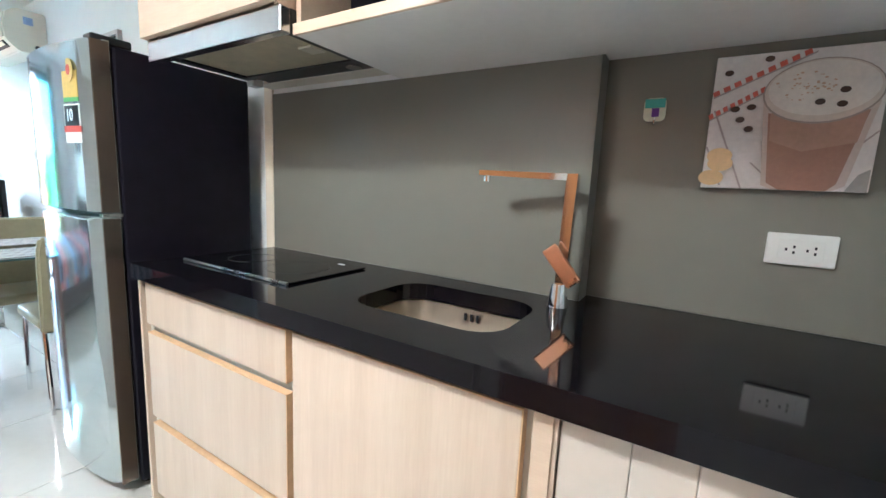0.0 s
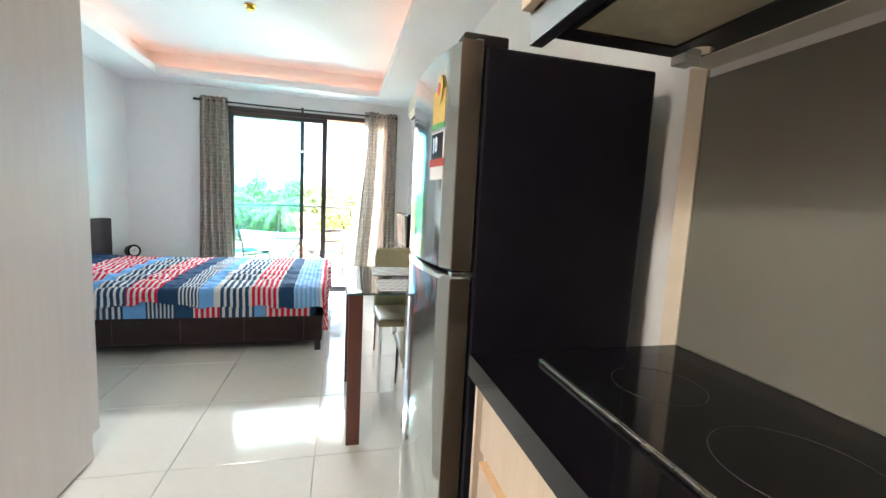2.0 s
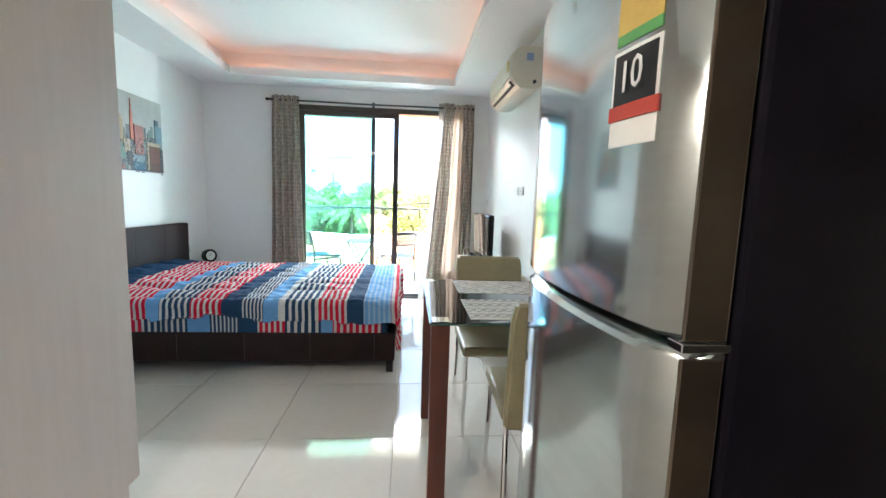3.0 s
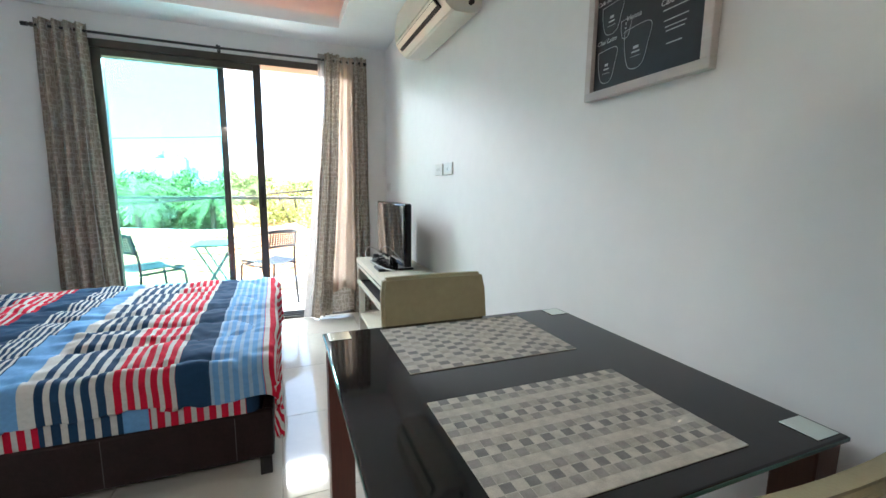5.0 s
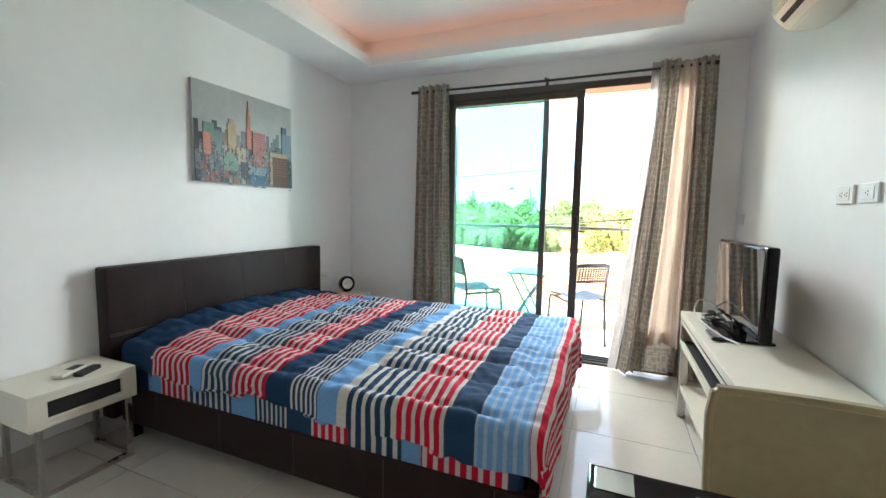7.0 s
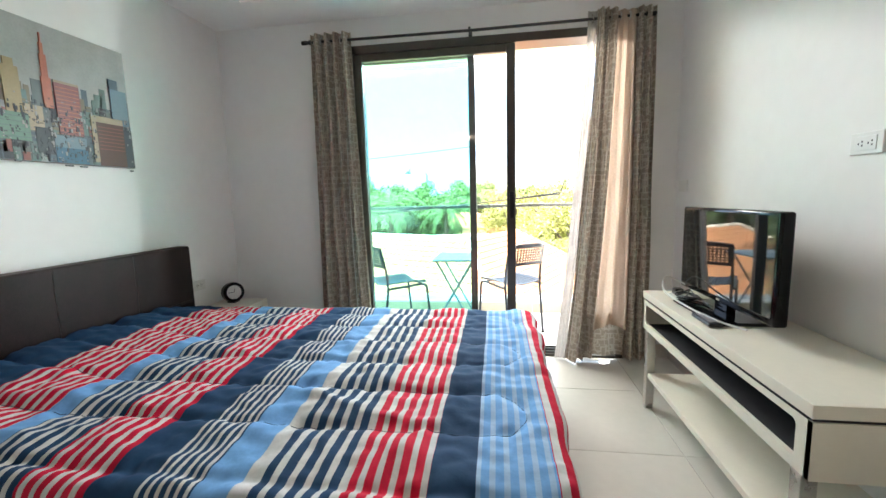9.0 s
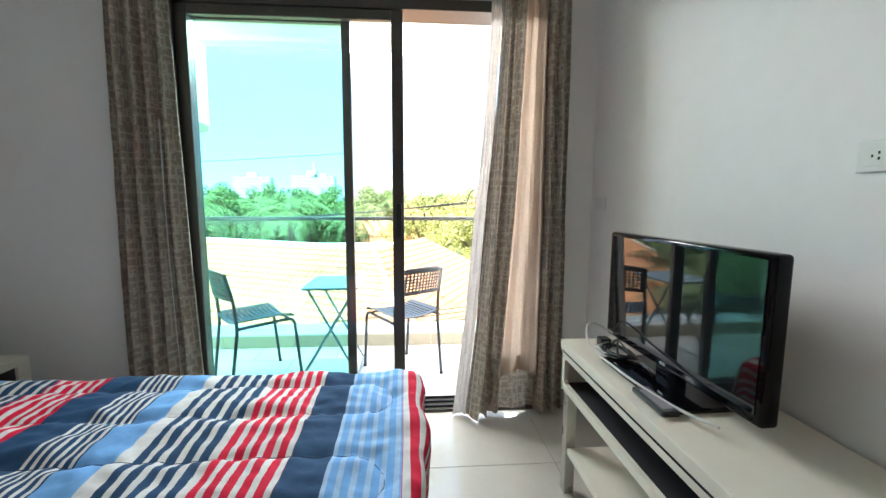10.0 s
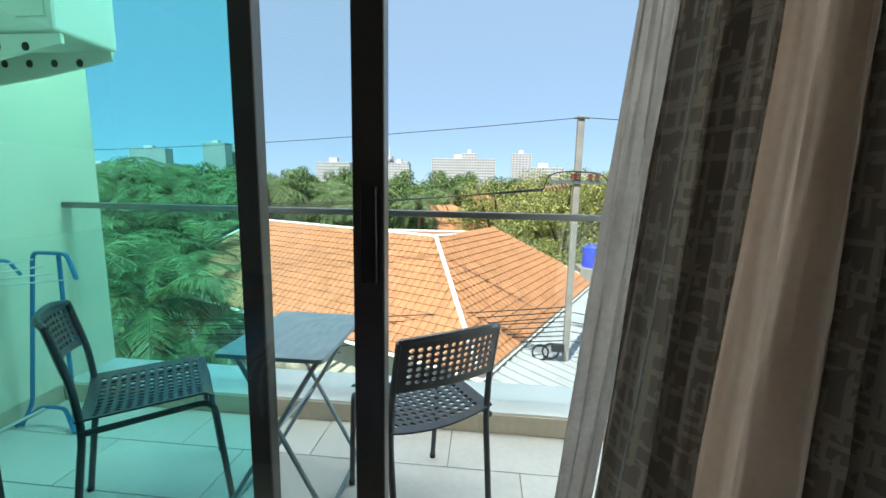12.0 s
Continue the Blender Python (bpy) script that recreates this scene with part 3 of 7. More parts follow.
cl = thing("curtain", (-0.3, 6.2, 0.02), "taupe patterned eyelet curtain hanging gathered beside the door", "curtain", "curtains of the balcony door")
part("fabric", cloth((-0.435, -0.150), (-0.470, -0.085), 2.25, 0.025, 4.5, 0.032, 6.150, 1.0), M["tan"], cl, smooth=True)
for k in range(6):
    part("eyelet", tube([(-0.41 + 0.046 * k + 0.003 * math.sin(a), 6.165 + 0.022 * math.cos(a), ROD + 0.022 * math.sin(a)) for a in [q * math.tau / 16 for q in range(16)]], 0.004, seg=6, closed=True), M["legsteel"], cl)
cr = thing("curtain", (1.52, 6.2, 0.0), "taupe patterned eyelet curtain with its cream lining turned out", "curtain", "curtains of the balcony door")
# strip of the same curtain, painted paler to look lit from outside
part("leading_edge", cloth((1.380, 1.436), (1.195, 1.268), 2.25, 0.01, 0.5, 0.016, 6.160, 7.0, 24), M["litedge"], cr, "turned edge of the curtain, coloured pale as if lit from the balcony", smooth=True)
part("front_fabric", cloth((1.43, 1.495), (1.255, 1.375), 2.25, 0.01, 1.6, 0.032, 6.125, 2.0, 60), M["tan"], cr, smooth=True)
part("middle_fabric", cloth((1.485, 1.555), (1.365, 1.44), 2.25, 0.03, 1.0, 0.024, 6.145, 5.0, 40), M["tan"], cr, smooth=True)
part("lining", cloth((1.545, 1.675), (1.42, 1.70), 2.24, 0.24, 2.3, 0.020, 6.155, 3.0, 70, hem=lambda s: 0.06 * math.sin(s * 3.0) - 0.05), M["lining"], cr, "cream cotton lining facing the room", smooth=True)
part("hem_fabric", cloth((1.40, 1.70), (1.38, 1.76), 0.34, 0.03, 2.0, 0.010, 6.190, 6.0, 50, 10), M["tan"], cr, smooth=True)
part("edge_fabric", cloth((1.655, 1.778), (1.64, 1.80), 2.25, 0.02, 2.5, 0.028, 6.150, 4.0, 60), M["tan"], cr, smooth=True)
for k in range(7):
    part("eyelet", tube([(1.41 + 0.054 * k, 6.165 + 0.022 * math.cos(a), ROD + 0.022 * math.sin(a)) for a in [q * math.tau / 16 for q in range(16)]], 0.004, seg=6, closed=True), M["legsteel"], cr)

part("pull_cord", tube(curve([(-0.20, 6.105, 1.55), (-0.195, 6.100, 0.9), (-0.175, 6.105, 0.05)], 6), 0.002, seg=5), M["cable"], cl, "thin white cord")
part("pull_cord", tube(curve([(1.437, 6.088, 2.18), (1.375, 6.080, 1.1), (1.275, 6.085, 0.03)], 6), 0.002, seg=5), M["cable"], cr, "thin white cord")

# ---- kitchen ----
CT, CF, CB = 0.887, 1.375, XR     # counter top, its front, the wall behind
CY0, CY1 = -0.95, 1.662
COLX, COLY = 1.884, 0.44          # boxed-out backsplash
structure("wall_boxing", box(COLX + 0.006, XR, COLY + 0.003, 1.664, 0.0, SOF), M["wall"], "white boxed-out duct behind the kitchen", "wall")
structure("wall_boxing_edge", box(COLX - 0.002, XR, 1.6645, 1.712, 0.0, SOF), M["wallcream"], "cream edge of the boxed-out duct beside the fridge", "wall")
structure("backsplash", box(COLX, COLX + 0.006, COLY, 1.662, CT, 1.4875), M["splash"], "taupe grey painted backsplash behind the hob", "backsplash")
structure("backsplash_return", box(COLX, XR - 0.006, COLY - 0.003, COLY + 0.003, CT, 1.4965), M["splash"], "taupe grey return of the backsplash", "backsplash")
structure("backsplash_recess", box(XR - 0.006, XR, CY0, COLY - 0.003, CT, 1.4965), M["splash"], "taupe grey wall in the recess by the sink", "backsplash")

# worktop with a round-cornered cut-out for the sink
SX0, SX1, SY0, SY1 = 1.50, 1.775, 0.50, 0.885
wt = bmesh.new()
hole = rounded(SX0, SX1, SY0, SY1, 0.075)
n = len(hole)
cx, cy = (SX0 + SX1) / 2, (SY0 + SY1) / 2
rim = [(CF, CY0), (XR - 0.008, CY0), (XR - 0.008, COLY - 0.004), (COLX - 0.002, COLY - 0.004), (COLX - 0.002, CY1), (CF, CY1)]
edges = []
for loop in (rim, hole):
    vs = [wt.verts.new((*p, CT - 0.045)) for p in loop]
    edges += [wt.edges.new((a, b)) for a, b in zip(vs, vs[1:] + vs[:1])]
bmesh.ops.triangle_fill(wt, use_beauty=True, use_dissolve=False, edges=edges)
for f in list(wt.faces):
    c = f.calc_center_median()
    if SX0 + 0.03 < c.x < SX1 - 0.03 and SY0 + 0.03 < c.y < SY1 - 0.03:
        wt.faces.remove(f)
r = bmesh.ops.extrude_face_region(wt, geom=wt.faces[:])
bmesh.ops.translate(wt, verts=[v for v in r["geom"] if isinstance(v, bmesh.types.BMVert)], vec=(0, 0, 0.045))
bmesh.ops.recalc_face_normals(wt, faces=wt.faces)
lone("worktop", wt, M["granite"], "polished black granite kitchen worktop with cut-out sink", "worktop")

sink = thing("sink", (cx, cy, CT - 0.22), "undermounted brushed steel sink in black worktop", "sink")
sb = bmesh.new()
rings = []
for gr, rr, z in ((0.012, 0.085, CT - 0.046), (0.006, 0.08, CT - 0.05), (-0.008, 0.07, CT - 0.15), (-0.03, 0.055, CT - 0.185), (-0.12, 0.02, CT - 0.195)):
    rings.append([sb.verts.new((*p, z)) for p in rounded(SX0 - gr, SX1 + gr, SY0 - gr, SY1 + gr, rr)])
for a, b in zip(rings, rings[1:]):
    for i in range(n):
        sb.faces.new((a[i], a[(i + 1) % n], b[(i + 1) % n], b[i]))
sb.faces.new(rings[-1])
part("bowl", sb, M["steel"], sink, smooth=True)
for k in range(3):
    part("overflow_slot", box(SX1 - 0.006, SX1 - 0.002, 0.664 + 0.018 * k, 0.672 + 0.018 * k, CT - 0.080, CT - 0.060, 0.001), M["dark"], sink, "black tab standing in for the shade of an overflow slot")
part("drain", disc((cx, cy, CT - 0.193), (0, 0, 1), 0.04, 0.006, 24), M["chrome"], sink)

tap = thing("kitchen_tap", (1.80, 0.468, CT), "square-bodied chrome mixer tap standing behind the sink", "tap")
part("base", disc((1.80, 0.470, CT + 0.028), (0, 0, 1), 0.026, 0.056, 24, r2=0.019), M["chrome"], tap, smooth=True)
b = prism([(1.792, 0.466 - 0.012, CT + 0.05), (1.792, 0.466 + 0.012, CT + 0.05), (1.792, 0.466 + 0.006, CT + 0.295), (1.792, 0.466 + 0.004, CT + 0.318), (1.792, 0.466 - 0.020, CT + 0.318)], (0.022, 0, 0))
part("stem", b, M["chrome"], tap)
part("spout", prism([(1.795, 0.470, CT + 0.302), (1.795, 0.470, CT + 0.318), (1.745, 0.675, CT + 0.320), (1.745, 0.675, CT + 0.308)], (0.028, 0.004, 0)), M["chrome"], tap)
part("aerator", disc((1.765, 0.662, CT + 0.300), (0, 0, 1), 0.009, 0.014, 12), M["chrome"], tap)
lev = box(-0.006, 0.006, -0.019, 0.019, -0.052, 0.052, 0.004)
bmesh.ops.transform(lev, matrix=Matrix.Translation((1.765, 0.458, CT + 0.105)) @ Matrix.Rotation(radians(-40), 4, "X"), verts=lev.verts)
part("lever", lev, M["orangechrome"], tap, "chrome flat lever tinted orange as if reflecting the door")

hob = thing("hob", (1.65, 1.37, CT), "black glass two-zone hob set flush on the worktop", "hob")
part("glass_plate", box(1.505, 1.80, 1.09, 1.60, CT + 0.001, CT + 0.007, 0.002), M["blackgloss"], hob)
part("front_trim", box(1.497, 1.505, 1.09, 1.60, CT + 0.001, CT + 0.009, 0.002), M["legsteel"], hob)
for yy, rr in ((1.465, 0.075), (1.235, 0.095)):
    part("zone_ring", tube([(1.655 + rr * math.cos(a), yy + rr * math.sin(a), CT + 0.0072) for a in [k * math.tau / 40 for k in range(40)]], 0.0005, seg=4, closed=True), paint("zone_grey", (0.03, 0.03, 0.032)), hob)
part("maker_mark", box(1.775, 1.785, 1.165, 1.19, CT + 0.0071, CT + 0.0078), M["ink"], hob)

# unseen fixture added round the kitchen lamp; its shade stops a glint in the door
el = thing("ceiling_lamp", (0.15, 1.15, 2.33), "added round white ceiling lamp, out of view, brightening the kitchen end", "ceiling lamp")
part("base", disc((0.15, 1.15, SOF - 0.012), (0, 0, 1), 0.29, 0.023, 32), M["whitep"], el)
part("diffuser", disc((0.15, 1.15, SOF - 0.036), (0, 0, 1), 0.275, 0.024, 32, r2=0.26), M["whitep"], el)
ring = bmesh.new()
lo, hi = [], []
for r in (0.290, 0.284):
    for z, row in ((2.228, lo), (SOF - 0.024, hi)):
        row.append([ring.verts.new((0.15 + r * math.cos(k * math.tau / 40), 1.15 + r * math.sin(k * math.tau / 40), z)) for k in range(40)])
for k in range(40):
    n = (k + 1) % 40
    for q in ((lo[0], hi[0]), (hi[1], lo[1]), (lo[1], lo[0]), (hi[0], hi[1])):
        ring.faces.new((q[0][k], q[0][n], q[1][n], q[1][k]))
part("shade", ring, M["whitep"], el, "added white drum shade that keeps the lamp out of the door glass")

# base cabinets: drawers, sink door, filler, panels
def cabinet(y0, y1, fronts, label):
    """A base unit with slab fronts (list of y0, y1, z0, z1), each with an amber-banded finger edge."""
    c = thing("base_cabinet", ((CF + XR) / 2, (y0 + y1) / 2, 0.0), label, "base cabinet", "kitchen base units")
    b = box(CF + 0.045, XR - 0.095, y0, y0 + 0.016, 0.10, CT - 0.047)
    box(CF + 0.045, XR - 0.095, y1 - 0.016, y1, 0.10, CT - 0.047, bm=b)
    box(CF + 0.045, XR - 0.095, y0 + 0.016, y1 - 0.016, 0.10, 0.116, bm=b)
    box(XR - 0.106, XR - 0.095, y0 + 0.016, y1 - 0.016, 0.116, CT - 0.047, bm=b)
    part("carcass", b, M["cream"], c)
    part("finger_rail", box(CF + 0.047, CF + 0.06, y0 + 0.017, y1 - 0.017, 0.118, CT - 0.05), M["greyline"], c, "pale grey recessed finger rail")
    part("plinth", box(CF + 0.075, CF + 0.09, y0, y1, 0.0, 0.099), M["cream"], c)
    for f in fronts:
        d = part("front", box(CF + 0.024, CF + 0.043, f[0] + 0.002, f[1] - 0.002, f[2], f[3] - 0.003, 0.001), M["oak"], c)
        part("edge_band", box(CF + 0.0235, CF + 0.043, f[0] + 0.002, f[1] - 0.002, f[3] - 0.003, f[3], 0.0005), M["oakedge"], d, "amber edge banding")
        part("side_band", box(CF + 0.0235, CF + 0.043, f[0] - 0.0012, f[0] + 0.0018, f[2], f[3], 0.0005), M["oakedge"], d, "amber edge banding")
    return c


cabinet(0.955, 1.66, [(0.965, 1.635, 0.695, 0.825), (0.965, 1.635, 0.385, 0.668), (0.965, 1.635, 0.105, 0.36)], "pale ash base cabinet with three handleless drawers")
cabinet(0.385, 0.953, [(0.40, 0.945, 0.105, 0.825)], "pale ash sink base cabinet with one door")
part("end_panel", box(CF + 0.022, XR - 0.10, 1.661, 1.675, 0.0, CT - 0.047, 0.001), M["oak"], bpy.data.objects["base_cabinet"])
fil = thing("filler_panel", (CF + 0.1, 0.36, 0), "amber-edged pale filler post between kitchen units", "filler panel")
part("post", box(CF + 0.028, CF + 0.3, 0.345, 0.384, 0.0, CT - 0.047, 0.001), M["oak"], fil)
part("edge_strip", box(CF + 0.024, CF + 0.028, 0.352, 0.383, 0.0, CT - 0.047, 0.0005), M["oaky"], fil)
app = thing("appliance_panel", (CF + 0.1, -0.2, 0), "cream boarded panel closing the space under the worktop", "cabinet panel")
for k, (a, b) in enumerate(((0.245, 0.343), (0.165, 0.2442), (-0.30, 0.1642), (-0.93, -0.3008))):
    part("board", box(CF + 0.034, CF + 0.05, a, b, 0.0, CT - 0.047, 0.002), M["beigeboard"], app)

# wall units above
hc = thing("wall_cabinet", (1.65, 1.32, 1.54), "pale ash wall cabinet over the cooker hood", "wall cabinet")
b = box(1.45, COLX, 1.045, 1.06, 1.545, SOF - 0.002)
box(1.45, COLX, 1.632, 1.647, 1.545, SOF - 0.002, bm=b)
box(1.45, COLX, 1.06, 1.632, 1.56, 1.576, bm=b)
box(1.45, COLX, 1.06, 1.632, SOF - 0.02, SOF - 0.002, bm=b)
part("carcass", b, M["oaky"], hc)
part("door", box(1.430, 1.449, 1.047, 1.645, 1.548, SOF - 0.006, 0.001), M["oaky"], hc)
sh = thing("wall_shelf", (1.75, 0.05, 1.51), "open wall shelf with white underside and ash edge", "shelf")
part("board", box(1.486, COLX, CY0, 1.034, 1.488, 1.508), M["shelfwhite"], sh, "white laminate board")
part("recess_board", box(COLX, XR - 0.001, CY0, COLY - 0.004, 1.497, 1.508), M["shelfwhite"], sh)
part("front_edge", box(1.478, 1.486, CY0, 1.034, 1.486, 1.510, 0.001), M["oaky"], sh)
part("back_board", box(COLX - 0.006, COLX - 0.001, COLY, 1.034, 1.509, SOF - 0.002), M["oaky"], sh)
part("side_board", box(1.49, COLX - 0.007, 1.019, 1.034, 1.509, SOF - 0.002), M["oaky"], sh)
ov = thing("microwave_oven", (1.70, 0.62, 1.508), "dark grey microwave oven standing on the wall shelf", "microwave")
part("body", box(1.57, 1.87, 0.50, 0.93, 1.518, 1.78, 0.012), M["black"], ov)
part("door", box(1.552, 1.569, 0.60, 0.93, 1.523, 1.775, 0.006), M["blackgloss"], ov)
part("control_panel", box(1.552, 1.569, 0.50, 0.598, 1.523, 1.775, 0.006), M["hoodsteel"], ov)
for yy in (0.53, 0.90):
    part("foot", disc((1.62, yy, 1.513), (0, 0, 1), 0.014, 0.010, 12), M["black"], ov)
    part("foot", disc((1.82, yy, 1.513), (0, 0, 1), 0.014, 0.010, 12), M["black"], ov)

hood = thing("cooker_hood", (1.65, 1.33, 1.50), "slim steel pull-out cooker hood with mesh filter", "cooker hood")
part("front_bar", box(1.447, 1.475, 1.035, 1.64, 1.486, 1.542, 0.003), M["hoodsteel"], hood)
b = box(1.475, 1.515, 1.035, 1.64, 1.508, 1.542)
box(1.735, 1.815, 1.035, 1.64, 1.508, 1.542, bm=b)
box(1.515, 1.735, 1.035, 1.10, 1.508, 1.542, bm=b)
box(1.515, 1.735, 1.60, 1.64, 1.508, 1.542, bm=b)
part("tray", b, M["black"], hood)
part("filter", box(1.515, 1.735, 1.10, 1.60, 1.513, 1.524), M["hoodmesh"], hood, "greasy tan metal mesh filter")
part("latch", box(1.60, 1.65, 1.115, 1.165, 1.507, 1.513, 0.002), M["oldwhite"], hood)
for yy in (1.13, 1.58):
    part("spot_lamp", disc((1.775, yy, 1.506), (0, 0, 1), 0.024, 0.008, 20), M["chrome"], hood)
part("rear_rail", box(1.815, COLX - 0.001, 1.035, 1.66, 1.505, 1.545), M["cream"], hood)
part("grease_stub", box(1.76, 1.80, 1.60, 1.638, 1.488, 1.507, 0.003), M["greyline"], hood)

fs = thing("wall_socket", (XR - 0.006, 0.01, 1.028), "white double wall socket above the worktop", "socket", "wall sockets")


def socket(th, x, n_axis, c, w, h, holes=2):
    """A plate on a wall at x facing n_axis (-1 or 1 along x): w along y."""
    part("plate", box(min(x, x + n_axis * 0.009), max(x, x + n_axis * 0.009), c[0] - w / 2, c[0] + w / 2, c[1] - h / 2, c[1] + h / 2, 0.003), M["whitep"], th)
    xi = x + n_axis * 0.009
    part("insert", box(min(xi, xi + n_axis * 0.002), max(xi, xi + n_axis * 0.002), c[0] - w * 0.32, c[0] + w * 0.32, c[1] - h * 0.32, c[1] + h * 0.32, 0.001), M["whitep"], th)
    xo = xi + n_axis * 0.0022
    for k in range(holes):
        yc = c[0] + (k - (holes - 1) / 2) * w * 0.30
        for dy, dz in ((-0.006, 0.006), (-0.006, -0.006), (0.007, 0.0)):
            part("pin_hole", box(min(xo, xo + n_axis * 0.0006), max(xo, xo + n_axis * 0.0006), yc + dy - 0.002, yc + dy + 0.002, c[1] + dz - 0.003, c[1] + dz + 0.003), M["dark"], th)


socket(fs, XR - 0.006, -1, (0.008, 1.063), 0.118, 0.068)

hk = thing("wall_hook", (XR - 0.01, 0.32, 1.335), "small teal and cream adhesive wall hook", "hook")
part("badge", prism([(XR - 0.0115, 0.32 + p[0], 1.368 + p[1]) for p in rounded(-0.024, 0.024, -0.026, 0.028, 0.012)], (0.005, 0, 0)), paint("badge_cream", (0.7, 0.66, 0.5)), hk)
part("teal_patch", box(XR - 0.0128, XR - 0.0116, 0.298, 0.342, 1.373, 1.394), paint("badge_teal", (0.10, 0.45, 0.40)), hk)
part("purple_patch", box(XR - 0.0132, XR - 0.0117, 0.310, 0.326, 1.352, 1.372), paint("badge_purple", (0.15, 0.04, 0.30)), hk)
part("hook", tube(bend([(XR - 0.012, 0.318, 1.352), (XR - 0.014, 0.318, 1.332), (XR - 0.026, 0.318, 1.332), (XR - 0.026, 0.318, 1.343)], 0.006), 0.002, seg=6), M["chrome"], hk)

# coffee print on canvas
cp = thing("canvas_print", (XR - 0.02, 0.07, 1.19), "square canvas print of a milky coffee glass with beans", "picture")
PX, PY0, PY1, PZ0, PZ1 = XR - 0.026, -0.075, 0.205, 1.188, 1.470
part("canvas", box(PX, XR - 0.007, PY0, PY1, PZ0, PZ1, 0.002), paint("print_white_wood", (0.72, 0.68, 0.66)), cp)


def flat(outline, x, material, nm, th, sx=-1, thick=0.0008):
    """A printed shape on a wall picture; outline in (y, z), raised a hair off the canvas."""
    return part(nm, prism([(x, p[0], p[1]) for p in outline], (sx * thick, 0, 0)), material, th)


def oval(cy, cz, ry, rz, n=24, a=0.0):
    return [(cy + ry * math.cos(t) * math.cos(a) - rz * math.sin(t) * math.sin(a), cz + ry * math.cos(t) * math.sin(a) + rz * math.sin(t) * math.cos(a)) for t in [k * math.tau / n for k in range(n)]]


W_, H_ = PY1 - PY0, PZ1 - PZ0
pp = lambda u, v: (PY1 - u * W_, PZ0 + v * H_)
GAP = paint("print_plank_gap", (0.40, 0.34, 0.33))
for a, b_ in (((0.02, 0.60), (0.26, 0.0)), ((0.0, 0.32), (0.12, 0.02)), ((0.88, 0.30), (0.99, 0.42)), ((0.30, 0.20), (0.44, 0.06))):
    flat([pp(*a), pp(a[0] + 0.014, a[1]), pp(b_[0] + 0.014, b_[1]), pp(*b_)], PX, GAP, "plank_gap", cp)
for q0, q1 in (((0.01, 0.70), (0.60, 0.98)), ((0.0, 0.53), (0.40, 0.76))):
    flat([pp(q0[0], q0[1]), pp(q1[0], q1[1]), pp(q1[0], q1[1] - 0.012), pp(q0[0], q0[1] - 0.012)], PX - 0.0009, GAP, "straw_shade", cp)
    for k in range(9):
        t0, t1 = k / 9, (k + 0.6) / 9
        a = (q0[0] + (q1[0] - q0[0]) * t0, q0[1] + (q1[1] - q0[1]) * t0)
        b_ = (q0[0] + (q1[0] - q0[0]) * t1, q0[1] + (q1[1] - q0[1]) * t1)
        flat([pp(*a), pp(b_[0], b_[1]), pp(b_[0] - 0.012, b_[1] + 0.034), pp(a[0] - 0.012, a[1] + 0.034)], PX - 0.0014, paint("print_straw_red", (0.60, 0.13, 0.09)), "straw_stripe", cp)
flat([pp(0.87, 0.0), pp(0.99, 0.0), pp(0.99, 0.16), pp(0.93, 0.12)], PX, paint("print_grey_cloth", (0.33, 0.32, 0.31)), "grey_cloth", cp)
flat([pp(0.33, 0.66), pp(0.39, 0.03), pp(0.47, 0.0), pp(0.80, 0.0), pp(0.87, 0.04), pp(0.975, 0.62)], PX - 0.0018, paint("print_glass_rim", (0.60, 0.50, 0.45)), "glass", cp)
flat([pp(0.37, 0.56), pp(0.42, 0.05), pp(0.50, 0.0), pp(0.77, 0.0), pp(0.82, 0.05), pp(0.93, 0.56)], PX - 0.0023, paint("print_coffee", (0.36, 0.20, 0.145)), "coffee", cp)
flat([pp(0.385, 0.56), pp(0.40, 0.36), pp(0.60, 0.28), pp(0.89, 0.34), pp(0.925, 0.56)], PX - 0.0027, paint("print_milk", (0.44, 0.27, 0.20)), "milky_coffee", cp)
flat([pp(p[0], p[1]) for p in oval(0.655, 0.70, 0.335, 0.225, 32)], PX - 0.0036, paint("print_glass_line", (0.36, 0.30, 0.27)), "rim_line", cp)
flat([pp(p[0], p[1]) for p in oval(0.655, 0.703, 0.325, 0.215, 32)], PX - 0.0041, paint("print_foam", (0.66, 0.58, 0.52)), "foam", cp)
flat([pp(p[0], p[1]) for p in oval(0.655, 0.72, 0.305, 0.188, 32)], PX - 0.0046, paint("print_froth", (0.76, 0.71, 0.66)), "froth", cp)
rnd = random.Random(5)
for k in range(46):
    a, q = rnd.uniform(0, 6.28), rnd.random() ** 0.7
    u, v, r = 0.56 + 0.17 * q * math.cos(a), 0.74 + 0.10 * q * math.sin(a), rnd.uniform(0.004, 0.013)
    flat([pp(p[0], p[1]) for p in oval(u, v, r, r * 0.6, 7)], PX - 0.0052, paint("print_cocoa", (0.58, 0.40, 0.29)), "cocoa_speck", cp)
for u, v in ((0.09, 0.87), (0.33, 0.95), (0.16, 0.60), (0.26, 0.45), (0.20, 0.52), (0.26, 0.61), (0.655, 0.625), (0.78, 0.70), (0.775, 0.605)):
    flat([pp(p[0], p[1]) for p in oval(u, v, 0.03, 0.022, 10)], PX - 0.0054, paint("print_bean", (0.06, 0.03, 0.02)), "coffee_bean", cp)
for u, v in ((0.10, 0.25), (0.11, 0.19), (0.06, 0.08)):
    flat([pp(p[0], p[1]) for p in oval(u, v, 0.085, 0.06)], PX - 0.0027 - 0.0009 * v, paint("print_biscuit", (0.72, 0.50, 0.25)), "biscuit", cp)

